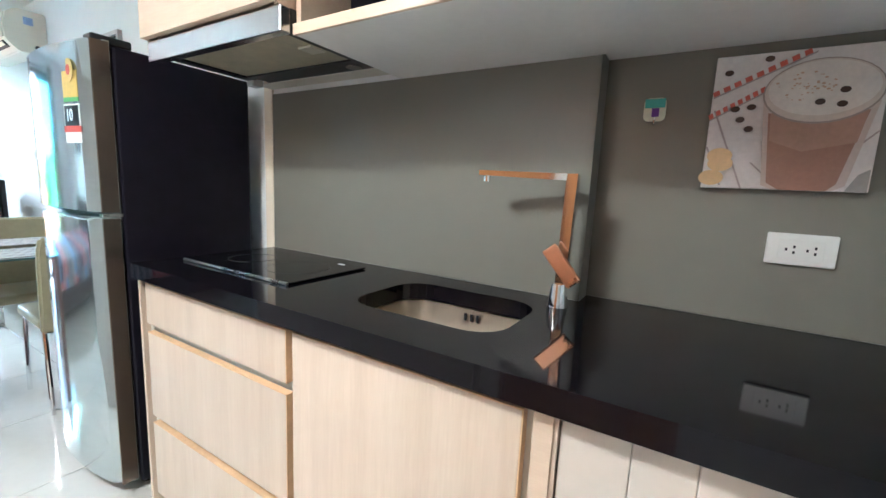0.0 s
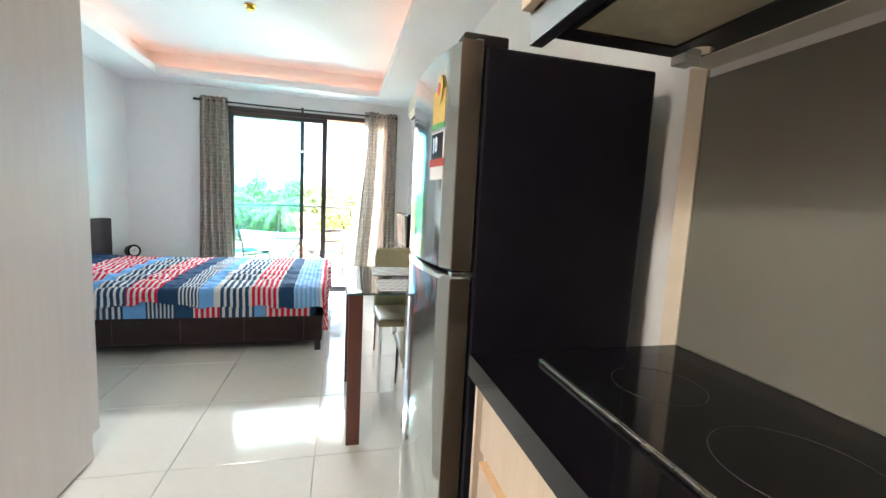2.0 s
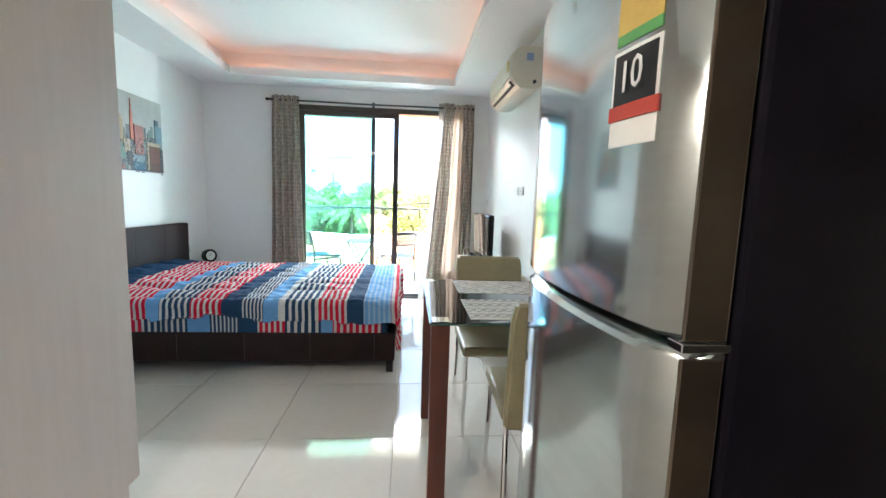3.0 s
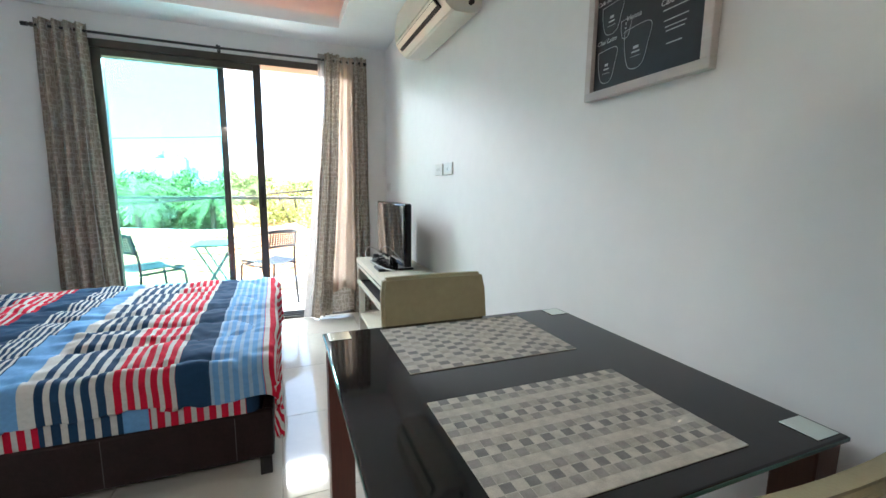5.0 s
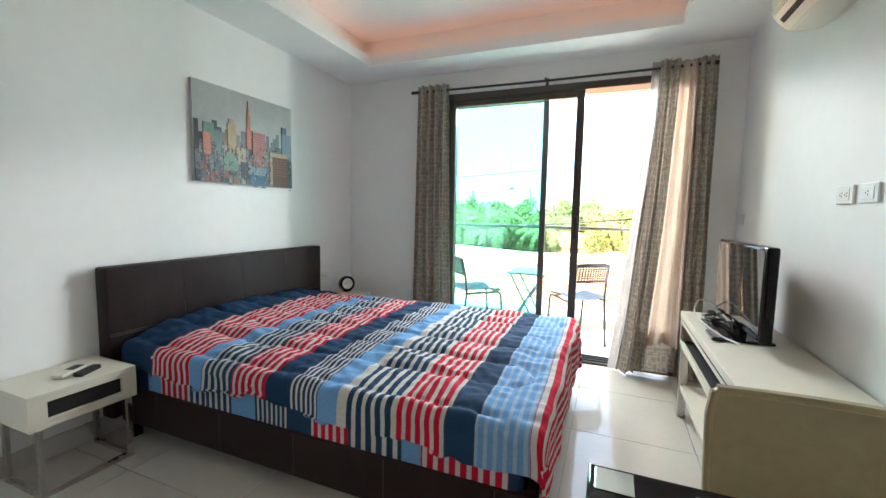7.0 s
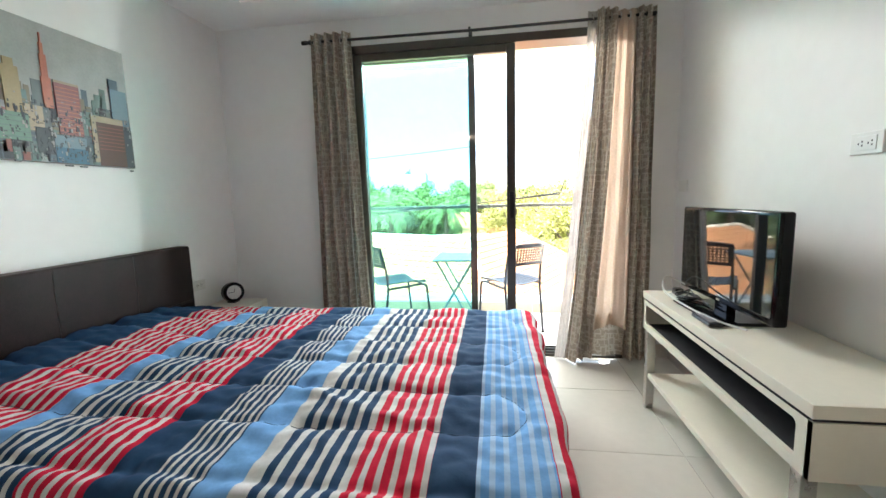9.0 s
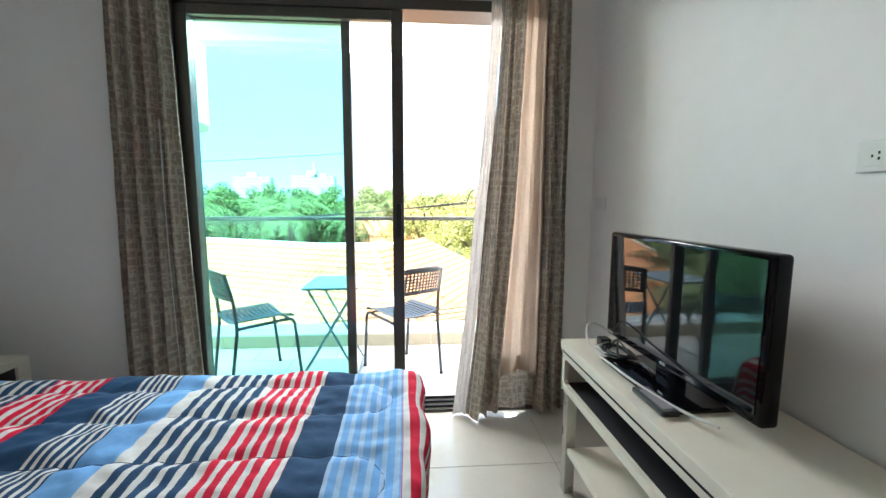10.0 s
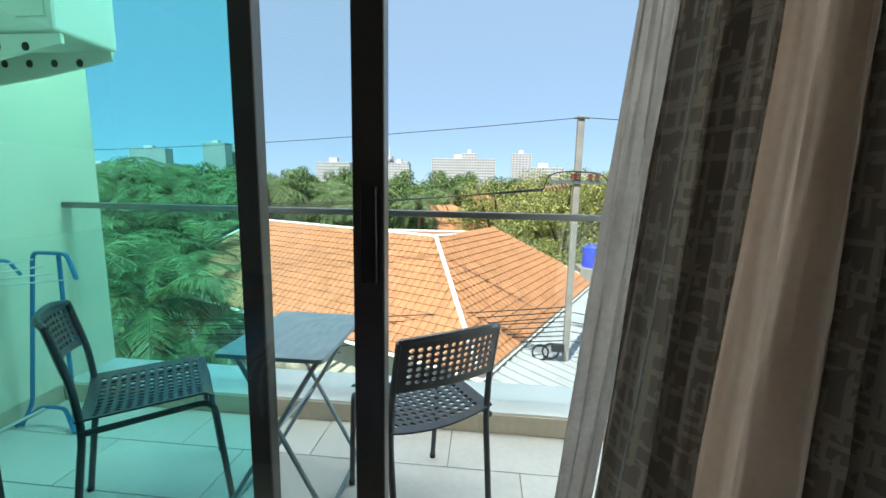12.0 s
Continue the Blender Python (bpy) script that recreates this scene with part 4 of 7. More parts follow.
# ---- fridge ----
FY0, FY1, FX, FTOP, FSPLIT = 1.832, 2.395, 1.430, 1.553, 1.018
fg = thing("fridge", (1.64, 2.11, 0), "two-door silver fridge freezer with black sides", "fridge")
part("body", box(FX, 1.895, FY0, FY1, 0.03, FTOP, 0.008), M["fridgeside"], fg, "black textured steel cabinet")


def fridge_door(z0, z1, nm):
    b = bmesh.new()
    prof = []
    for k in range(17):
        s = k / 16
        yy = FY0 + 0.002 + (FY1 - FY0 - 0.004) * s
        edge = min(s, 1 - s)
        x = FX - 0.062 - 0.034 * (1 - (2 * s - 1) ** 2) + (0.03 * (1 - edge / 0.08) ** 2 if edge < 0.08 else 0)
        prof.append((x, yy))
    rows = []
    for z, sc in ((z0, 0.010), (z0 + 0.006, 0.0), (z1 - 0.012, 0.0), (z1, 0.014)):
        rows.append([b.verts.new((x + sc, y, z)) for x, y in prof] + [b.verts.new((FX - 0.006, FY1 - 0.002, z)), b.verts.new((FX - 0.006, FY0 + 0.002, z))])
    m = len(rows[0])
    for a, c in zip(rows, rows[1:]):
        for i in range(m):
            b.faces.new((a[i], c[i], c[(i + 1) % m], a[(i + 1) % m]))
    b.faces.new(rows[0])
    b.faces.new(rows[-1][::-1])
    bmesh.ops.recalc_face_normals(b, faces=b.faces)
    d = part(nm, b, M["fridge"], fg, "silver steel bowed door", smooth=True)
    part("edge_trim", box(FX - 0.058, FX - 0.008, FY0 - 0.001, FY0 + 0.0045, z0 + 0.004, z1 - 0.004, 0.002), M["fridgeedge"], d, "bronze plastic side trim")
    part("gasket", box(FX - 0.006, FX - 0.0005, FY0 + 0.01, FY1 - 0.01, z0 + 0.01, z1 - 0.01), M["black"], d)
    return d


fd = fridge_door(FSPLIT + 0.006, FTOP + 0.012, "freezer_door")
fridge_door(0.05, FSPLIT - 0.006, "fridge_door")
part("hinge_cover", box(FX - 0.05, FX + 0.06, FY0 + 0.01, FY0 + 0.07, FTOP + 0.001, FTOP + 0.028, 0.006), M["black"], fg)
part("hinge", box(FX - 0.055, FX + 0.004, FY0 + 0.004, FY0 + 0.03, FSPLIT - 0.005, FSPLIT + 0.005, 0.001), M["chrome"], fg)
for y in (FY0 + 0.05, FY1 - 0.05):
    for x in (FX + 0.04, 1.85):
        part("foot", disc((x, y, 0.015), (0, 0, 1), 0.018, 0.03, 12), M["black"], fg)


def door_x(y):
    s = (y - FY0) / (FY1 - FY0)
    return FX - 0.062 - 0.034 * (1 - (2 * s - 1) ** 2)


def sticker(y0, y1, z0, z1, material, nm, lift=0.0006):
    b = bmesh.new()
    cols = 6
    fr, bk = [], []
    for k in range(cols + 1):
        y = y0 + (y1 - y0) * k / cols
        for lst, o in ((fr, lift + 0.0006), (bk, 0.0)):
            lst.append((b.verts.new((door_x(y) - o, y, z0)), b.verts.new((door_x(y) - o, y, z1))))
    for k in range(cols):
        b.faces.new((fr[k][0], fr[k][1], fr[k + 1][1], fr[k + 1][0]))
        for e in (0, 1):
            b.faces.new((fr[k][e], fr[k + 1][e], bk[k + 1][e], bk[k][e]))
    for k in (0, cols):
        b.faces.new((fr[k][0], fr[k][1], bk[k][1], bk[k][0]))
    bmesh.ops.recalc_face_normals(b, faces=b.faces)
    return part(nm, b, material, fd)


sticker(1.893, 1.970, 1.387, 1.467, paint("label_yellow", (0.62, 0.45, 0.12)), "energy_label")
sticker(1.893, 1.970, 1.374, 1.387, paint("label_green", (0.12, 0.38, 0.12)), "energy_label_foot")
part("energy_label_top", prism([(door_x(1.931) - 0.0018, p[0], p[1]) for p in oval(1.931, 1.468, 0.034, 0.036)], (0.0012, 0, 0)), paint("label_yellow", (0.62, 0.45, 0.12)), fd)
part("energy_label_mark", prism([(door_x(1.931) - 0.0030, p[0], p[1]) for p in oval(1.931, 1.470, 0.015, 0.016)], (0.001, 0, 0)), paint("print_red", (0.5, 0.07, 0.05)), fd)
sticker(1.890, 1.974, 1.247, 1.367, M["whitep"], "warranty_label", 0.0004)
sticker(1.895, 1.969, 1.280, 1.362, M["black"], "warranty_label_face", 0.0012)
sticker(1.888, 1.976, 1.280, 1.299, paint("print_red", (0.5, 0.07, 0.05)), "warranty_label_band", 0.0020)
part("warranty_number", words("10", 0.055, Matrix.Translation((door_x(1.932) - 0.0065, 1.932, 1.330)) @ Matrix.Rotation(radians(-90), 4, "Z") @ Matrix.Rotation(radians(90), 4, "X")), M["whitep"], fd, "white number ten")

# ---- wardrobe ----
wd = thing("wardrobe", (-0.2, 2.0, 0), "tall whitewashed ash wardrobe along the corridor", "wardrobe")
b = box(-0.50, 0.062, 1.10, 1.12, 0.06, SOF - 0.004)
box(-0.50, 0.082, 2.865, 2.95, 0.105, SOF - 0.004, bm=b)
box(-0.50, 0.062, 1.12, 2.865, 0.06, 0.08, bm=b)
box(-0.50, -0.485, 1.12, 2.865, 0.08, SOF - 0.004, bm=b)
box(-0.485, 0.062, 1.12, 2.865, SOF - 0.03, SOF - 0.004, bm=b)
part("carcass", b, M["wardrobe"], wd)
part("plinth", box(-0.48, 0.05, 1.12, 2.93, 0.0, 0.058), M["cream"], wd)
for k in range(2):
    part("door", box(0.064, 0.10, 1.10 + 0.8825 * k, 1.98 + 0.8825 * k, 0.012, SOF - 0.006, 0.002), M["wardrobe"], wd)

bw = box(-0.10, 0.02, YB, 0.16, 0.0, SOF - 0.002)
box(-0.10, 0.02, 0.98, 1.095, 0.0, SOF - 0.002, bm=bw)
box(-0.10, 0.02, 0.16, 0.98, 2.03, SOF - 0.002, bm=bw)
structure("wall_bathroom", bw, M["wall"], "white wall round the bathroom door", "wall")
d2 = thing("door_2", (-0.03, 0.57, 0), "orange-brown veneered bathroom door, closed", "door", kind="structure")
M["doorwood"] = wood("orange_brown_veneer", (0.46, 0.20, 0.075), (0.33, 0.13, 0.045), "Z", 0.4)
part("leaf", box(-0.06, -0.02, 0.175, 0.965, 0.008, 2.018, 0.002), M["doorwood"], d2)
for a in ((0.161, 0.174), (0.966, 0.979)):
    part("jamb", box(-0.095, 0.024, *a, 0.0, 2.029), M["doorwood"], d2)
part("head", box(-0.095, 0.024, 0.174, 0.966, 2.019, 2.0295), M["doorwood"], d2)
part("handle", tube(bend([(-0.02, 0.235, 1.0), (0.03, 0.235, 1.0), (0.03, 0.345, 1.0)], 0.015), 0.009, seg=8), M["legsteel"], d2, "satin lever handle")

# ---- dining table and chairs ----
TX_0, TX_1, TY_0, TY_1, TH = 1.155, 1.925, 2.792, 3.577, 0.752
tb = thing("dining_table", (1.54, 3.18, 0), "black glass dining table with red-brown wooden frame", "dining table")
part("glass_top", box(TX_0, TX_1, TY_0, TY_1, TH - 0.010, TH, 0.003), M["tableglass"], tb)
for x in (TX_0 + 0.006, TX_1 - 0.071):
    for y in (TY_0 + 0.006, TY_1 - 0.071):
        part("leg", box(x, x + 0.065, y, y + 0.065, 0.0, TH - 0.0105, 0.003), M["redwood"], tb)
        part("corner_plate", box(x + 0.004, x + 0.062, y + 0.004, y + 0.062, TH + 0.0002, TH + 0.0016, 0.0005), M["mirror"], tb, "silvered square corner plate")
for a in ((TX_0 + 0.008, TX_0 + 0.034, TY_0 + 0.071, TY_1 - 0.071), (TX_1 - 0.034, TX_1 - 0.008, TY_0 + 0.071, TY_1 - 0.071)):
    part("side_rail", box(*a, TH - 0.055, TH - 0.0105, 0.002), M["redwood"], tb)
M["glassedge"] = mat("green_glass_edge", (0.05, 0.11, 0.095), 0.08, 0, 0.05, 8)
for a in ((TX_0, TX_1, TY_0 - 0.0012, TY_0 + 0.001), (TX_0, TX_1, TY_1 - 0.001, TY_1 + 0.0012), (TX_0 - 0.0012, TX_0 + 0.001, TY_0, TY_1), (TX_1 - 0.001, TX_1 + 0.0012, TY_0, TY_1)):
    part("polished_edge", box(*a, TH - 0.0085, TH - 0.0025), M["glassedge"], tb, "pale green polished glass edge")


def placemat(x0, x1, y0, y1, nx, ny, pick, seed, label):
    """A woven mat with rows of small squares; pick(i, j, rnd) names each square's thread, or None."""
    rnd = random.Random(seed)
    pm = thing("placemat", ((x0 + x1) / 2, (y0 + y1) / 2, TH), label, "placemat", "placemats on the table")
    part("weave", box(x0, x1, y0, y1, TH + 0.0003, TH + 0.0022, 0.0006), M["matweave"], pm)
    wx, wy = 0.47 * (x1 - x0) / nx, 0.44 * (y1 - y0) / ny
    for i in range(nx):
        for j in range(ny):
            k = pick(i, j, rnd)
            if k:
                cx, cy = x0 + (i + 0.5) * (x1 - x0) / nx, y0 + (j + 0.5) * (y1 - y0) / ny
                part("woven_square", box(cx - wx, cx + wx, cy - wy, cy + wy, TH + 0.0022, TH + 0.0025), M[k], pm)
    return pm


def scattered(i, j, rnd):
    return None if (i + j) % 2 else ("matdark", "matdark", "matmid", "matfaint")[(i + 3 * j // 2 + rnd.randint(0, 1)) % 4]


def chained(i, j, rnd):
    r = j % 4
    if r == 0:
        return None
    if r == 2:
        return "matdark" if i % 2 else None
    return "matfaint" if i % 2 else "matmid"


placemat(1.308, 1.745, 3.252, 3.548, 17, 15, scattered, 1, "beige placemat woven with small scattered grey squares")
placemat(1.302, 1.738, 2.833, 3.127, 22, 15, chained, 2, "beige placemat woven with banded grey squares, near the chair")


def dining_chair():
    """Padded leatherette chair on thin steel legs, facing +y, standing at its own origin."""
    c = thing("dining_chair", (0, 0, 0), "olive cream leatherette dining chair with slim steel legs", "dining chair", "chairs at the dining table")
    b = bmesh.new()
    pr = []
    for k in range(9):
        s = k / 8
        z = 0.40 + 0.455 * s
        y = -0.17 - 0.055 * s ** 1.5
        pr.append((y, z))
    rows = []
    for (y, z) in pr:
        row = []
        for i in range(9):
            u = i / 8 * 2 - 1
            row.append((0.19 * u * (1 - 0.05 * (z > 0.84)), y - 0.012 * (1 - u * u), z))
        rows.append(row)
    fv = [[b.verts.new((p[0], p[1] + 0.018, p[2])) for p in r] for r in rows]
    bv = [[b.verts.new((p[0], p[1] - 0.018, p[2])) for p in r] for r in rows]
    for j in range(8):
        for i in range(8):
            b.faces.new((fv[j][i], fv[j + 1][i], fv[j + 1][i + 1], fv[j][i + 1]))
            b.faces.new((bv[j][i], bv[j][i + 1], bv[j + 1][i + 1], bv[j + 1][i]))
    rim = [(j, 0) for j in range(9)] + [(8, i) for i in range(1, 9)] + [(j, 8) for j in range(7, -1, -1)] + [(0, i) for i in range(7, 0, -1)]
    for (a, c2) in zip(rim, rim[1:] + rim[:1]):
        b.faces.new((fv[a[0]][a[1]], bv[a[0]][a[1]], bv[c2[0]][c2[1]], fv[c2[0]][c2[1]]))
    bmesh.ops.recalc_face_normals(b, faces=b.faces)
    sharp = [e for e in b.edges if e.is_manifold and e.calc_face_angle() > 1.0]
    bmesh.ops.bevel(b, geom=sharp, offset=0.010, segments=3, affect="EDGES")
    part("backrest", b, M["olive"], c, smooth=True)
    part("seat", box(-0.195, 0.195, -0.165, 0.215, 0.415, 0.465, 0.016, seg=3), M["olive"], c, smooth=True)
    for sx in (-1, 1):
        part("leg", tube([(sx * 0.175, 0.185, 0.415), (sx * 0.18, 0.20, 0.0)], 0.010, seg=8), M["chrome"], c)
        part("leg", tube([(sx * 0.175, -0.15, 0.415), (sx * 0.18, -0.20, 0.0)], 0.010, seg=8), M["chrome"], c)
        part("side_rail", box(sx * 0.175 - 0.008, sx * 0.175 + 0.008, -0.15, 0.185, 0.402, 0.415, 0.002), M["chrome"], c)
    return c


ch = dining_chair()
ch.matrix_basis = pose(1.545, 3.54, 0, 0, 0, 180)
ch2 = copy_thing(ch, pose(1.608, 2.895, 0, 0, 0, -2))
tagged(ch2, "olive cream leatherette dining chair pushed under the near table edge")

# ---- chalkboard print, air conditioner, plates ----
cb = thing("chalkboard_picture", (XR - 0.02, 3.32, 1.417), "pale framed chalkboard print of coffee drinks", "picture")
QY0, QY1, QZ0, QZ1 = 3.122, 3.523, 1.417, 1.965
part("print", box(XR - 0.012, XR - 0.002, QY0 + 0.018, QY1 - 0.018, QZ0 + 0.018, QZ1 - 0.018), M["board"], cb)
for a in ((QY0, QY1, QZ0, QZ0 + 0.024), (QY0, QY1, QZ1 - 0.024, QZ1), (QY0, QY0 + 0.024, QZ0 + 0.024, QZ1 - 0.024), (QY1 - 0.024, QY1, QZ0 + 0.024, QZ1 - 0.024)):
    part("frame_side", box(XR - 0.026, XR - 0.001, *a, 0.002), M["paleframe"], cb, "whitewashed wooden frame side")
FACE = XR - 0.0125


def chalk(text, y, z, size, slant=0.3):
    part("lettering", words(text, size, Matrix.Translation((FACE, y, z)) @ Matrix.Rotation(radians(-90), 4, "Z") @ Matrix.Rotation(radians(90), 4, "X"), 0.0003, slant), M["ink"], cb, "white chalk lettering")


def cup(y, z, w, h):
    o = [(y + w * 0.5, z + h), (y + w * 0.46, z + h * 0.5), (y + w * 0.25, z), (y - w * 0.25, z), (y - w * 0.46, z + h * 0.5), (y - w * 0.5, z + h)]
    part("cup_outline", tube([(FACE, p[0], p[1]) for p in curve(o + o[:1], 5)], 0.0008, seg=4), M["ink"], cb, "white chalk outline of a cup")
    for k in range(3):
        part("chalk_bar", box(FACE - 0.0004, FACE, y - w * 0.2 + 0.004 * k, y + w * 0.2 - 0.004 * k, z + h * 0.25 + 0.010 * k, z + h * 0.25 + 0.013 * k + 0.001), M["ink"], cb)


chalk("Cafe del Tempo", 3.445, 1.685, 0.017)
chalk("Vienna", 3.36, 1.610, 0.019)
chalk("Chai Latte", 3.455, 1.575, 0.018)
chalk("Cafe au Lait", 3.225, 1.605, 0.021)
cup(3.44, 1.595, 0.075, 0.075)
cup(3.45, 1.465, 0.07, 0.085)
cup(3.345, 1.480, 0.085, 0.10)
cup(3.285, 1.63, 0.05, 0.06)
cup(3.215, 1.68, 0.07, 0.07)
cup(3.385, 1.565, 0.035, 0.045)
for k in range(9):
    a = radians(200 - 28 * k)
    part("chalk_bar", box(FACE - 0.0004, FACE, 3.34 + 0.05 * math.cos(a) - 0.005, 3.34 + 0.05 * math.cos(a) + 0.005, 1.74 + 0.035 * math.sin(a), 1.755 + 0.035 * math.sin(a)), M["ink"], cb)
for k in range(4):
    part("chalk_bar", box(FACE - 0.0004, FACE, 3.31 - 0.002 * k, 3.37 - 0.002 * k, 1.70 + 0.018 * k, 1.709 + 0.018 * k), M["ink"], cb)
for k, z in enumerate((1.585, 1.560, 1.545, 1.535, 1.505)):
    part("chalk_bar", box(FACE - 0.0004, FACE, 3.19 + 0.004 * k, 3.265 - 0.004 * k, z, z + 0.0025), M["ink"], cb)
for k in range(5):
    part("chalk_bar", box(FACE - 0.0004, FACE, 3.16 + 0.02 * (k % 3), 3.25 + 0.02 * (k % 3), 1.80 + 0.022 * k, 1.804 + 0.022 * k), M["ink"], cb)

ac = thing("air_conditioner", (XR - 0.12, 4.69, 1.95), "aged white split air conditioner on the wall", "air conditioner")
AY0, AY1 = 4.30, 5.06
prof = [(XR - 0.002, 2.235), (XR - 0.155, 2.235), (XR - 0.205, 2.20), (XR - 0.222, 2.10), (XR - 0.215, 2.02), (XR - 0.185, 1.985), (XR - 0.15, 1.955), (XR - 0.05, 1.955), (XR - 0.002, 1.98)]
b = prism([(p[0], AY0, p[1]) for p in prof], (0, AY1 - AY0, 0))
bmesh.ops.bevel(b, geom=[e for e in b.edges if e.calc_length() > 0.5], offset=0.008, segments=3, affect="EDGES")
part("casing", b, M["oldwhite"], ac, smooth=True)
part("front_panel", prism([(XR - 0.212, AY0 + 0.03, 2.196), (XR - 0.229, AY0 + 0.03, 2.10), (XR - 0.224, AY0 + 0.03, 2.035), (XR - 0.216, AY0 + 0.03, 2.035), (XR - 0.221, AY0 + 0.03, 2.10), (XR - 0.205, AY0 + 0.03, 2.196)], (0, AY1 - AY0 - 0.06, 0)), M["oldwhite"], ac)
part("air_slot", prism([(XR - 0.217, AY0 + 0.05, 2.016), (XR - 0.184, AY0 + 0.05, 1.981), (XR - 0.190, AY0 + 0.05, 1.977), (XR - 0.222, AY0 + 0.05, 2.011)], (0, AY1 - AY0 - 0.10, 0)), M["dark"], ac, "black strip standing in for the shaded air outlet")
part("louvre", prism([(XR - 0.222, AY0 + 0.06, 2.006), (XR - 0.205, AY0 + 0.06, 1.988), (XR - 0.208, AY0 + 0.06, 1.985), (XR - 0.226, AY0 + 0.06, 2.003)], (0, AY1 - AY0 - 0.12, 0)), M["oldwhite"], ac)
part("energy_label", box(XR - 0.2305, XR - 0.2275, AY0 + 0.05, AY0 + 0.11, 2.08, 2.15), paint("label_yellow", (0.62, 0.45, 0.12)), ac)
part("rating_label", box(XR - 0.12, XR - 0.07, AY0 - 0.0008, AY0 - 0.0001, 2.14, 2.19), paint("label_blue", (0.30, 0.40, 0.62)), ac)
part("drain_stub", disc((XR - 0.06, AY0 - 0.008, 2.0), (0, 1, 0), 0.012, 0.018, 12), M["black"], ac)

s1 = thing("wall_socket", (XR, 4.84, 1.235), "white double socket high on the wall above the television", "socket", "wall sockets")
socket(s1, XR - 0.0005, -1, (4.835, 1.268), 0.118, 0.068)
s2 = thing("aerial_socket", (XR, 4.68, 1.235), "white aerial outlet beside a double socket", "socket", "wall sockets")
socket(s2, XR - 0.0005, -1, (4.683, 1.268), 0.118, 0.068, 1)
s3 = thing("wall_switch", (XR, 6.13, 1.13), "white blank plate near the curtain", "switch")
part("plate", box(XR - 0.009, XR - 0.0005, 6.075, 6.19, 1.13, 1.20, 0.003), M["whitep"], s3)
s4 = thing("wall_socket", (XL, 3.61, 0.23), "white double socket low on the wall by the nightstand", "socket", "wall sockets")
socket(s4, XL + 0.0005, 1, (3.61, 0.262), 0.118, 0.068)
s5 = thing("wall_socket", (XL, 5.80, 0.55), "white double socket above the far nightstand", "socket", "wall sockets")
socket(s5, XL + 0.0005, 1, (5.82, 0.585), 0.118, 0.068)
sd = thing("smoke_detector", (0.41, 4.5, 2.59), "small brass fire sprinkler cap on the ceiling", "sprinkler")
part("rosette", disc((0.41, 4.5, RAISED - 0.006), (0, 0, 1), 0.042, 0.012, 24), M["brass"], sd)
part("head", disc((0.41, 4.5, RAISED - 0.026), (0, 0, 1), 0.026, 0.028, 20, r2=0.03), M["brass"], sd)

# ---- television and console ----
KX0, KX1, KY0, KY1, KT = 1.577, XR - 0.014, 4.40, 5.60, 0.622
tc = thing("tv_console", (1.77, 5.0, 0), "cream laminate television console with open dark slot", "tv console")
part("top", box(KX0, KX1, KY0, KY1, KT - 0.036, KT, 0.002), M["cream"], tc)
# black strip painted in for the shade under the console's top
part("shadow_gap", box(KX0 + 0.006, KX1 - 0.004, KY0 + 0.006, KY1 - 0.006, KT - 0.045, KT - 0.0362), M["dark"], tc)
b = bmesh.new()
hz = [(p[0], p[1]) for p in rounded(KY0 + 0.055, KY1 - 0.04, 0.455, 0.555, 0.018)]
zb, zt = 0.425, KT - 0.0452
oz = []
cyk, czk = (KY0 + KY1) / 2, (zb + zt) / 2
for (hy, hzv) in hz:
    oz.append((KY0 if hy < KY0 + 0.09 else KY1 if hy > KY1 - 0.08 else hy, hzv))
inner = [b.verts.new((KX0 + 0.003, *p)) for p in hz]
inner2 = [b.verts.new((KX0 + 0.018, *p)) for p in hz]
m = len(hz)
for i in range(m):
    b.faces.new((inner[i], inner2[i], inner2[(i + 1) % m], inner[(i + 1) % m]))
fo = [b.verts.new((KX0 + 0.003, y, z)) for (y, z) in ((KY1, zt), (KY0, zt), (KY0, zb), (KY1, zb))]
q = m // 4
for c in range(4):
    for i in range(q - 1):
        b.faces.new((fo[c], inner[c * q + i], inner[c * q + i + 1]))
    b.faces.new((fo[c], inner[c * q + q - 1], inner[(c * q + q) % m], fo[(c + 1) % 4]))
bmesh.ops.recalc_face_normals(b, faces=b.faces)
box(KX0 + 0.003, KX1, KY0, KY0 + 0.018, zb, zt, bm=b)
box(KX0 + 0.003, KX1, KY1 - 0.018, KY1, zb, zt, bm=b)
box(KX0 + 0.018, KX1, KY0 + 0.018, KY1 - 0.018, zb, zb + 0.018, bm=b)
part("case", b, M["cream"], tc)
# black sheets put the slot's inner shade into their colour
part("case_lining", box(KX0 + 0.2, KX0 + 0.21, KY0 + 0.02, KY1 - 0.02, zb + 0.02, zt), M["dark"], tc, "black sheet standing in for the shade inside the slot")
part("slot_floor", box(KX0 + 0.02, KX0 + 0.198, KY0 + 0.02, KY1 - 0.02, zb + 0.0185, zb + 0.021), M["dark"], tc)
for x in (KX0 + 0.008, KX1 - 0.048):
    for y in (KY0 + 0.03, KY1 - 0.07):
        part("leg", box(x, x + 0.04, y, y + 0.04, 0.0, zb - 0.001, 0.002), M["legsteel"], tc, "satin square steel leg")
part("lower_shelf", box(KX0 + 0.012, KX1 - 0.004, KY0 + 0.075, KY1 - 0.075, 0.175, 0.200, 0.002), M["cream"], tc)

tv = thing("television", (1.76, 5.18, KT), "black flat television on a gloss stand", "television")
ang = radians(-1.5)
TVM = Matrix.Translation((1.750, 5.186, 0.0)) @ Matrix.Rotation(-ang, 4, "Z")


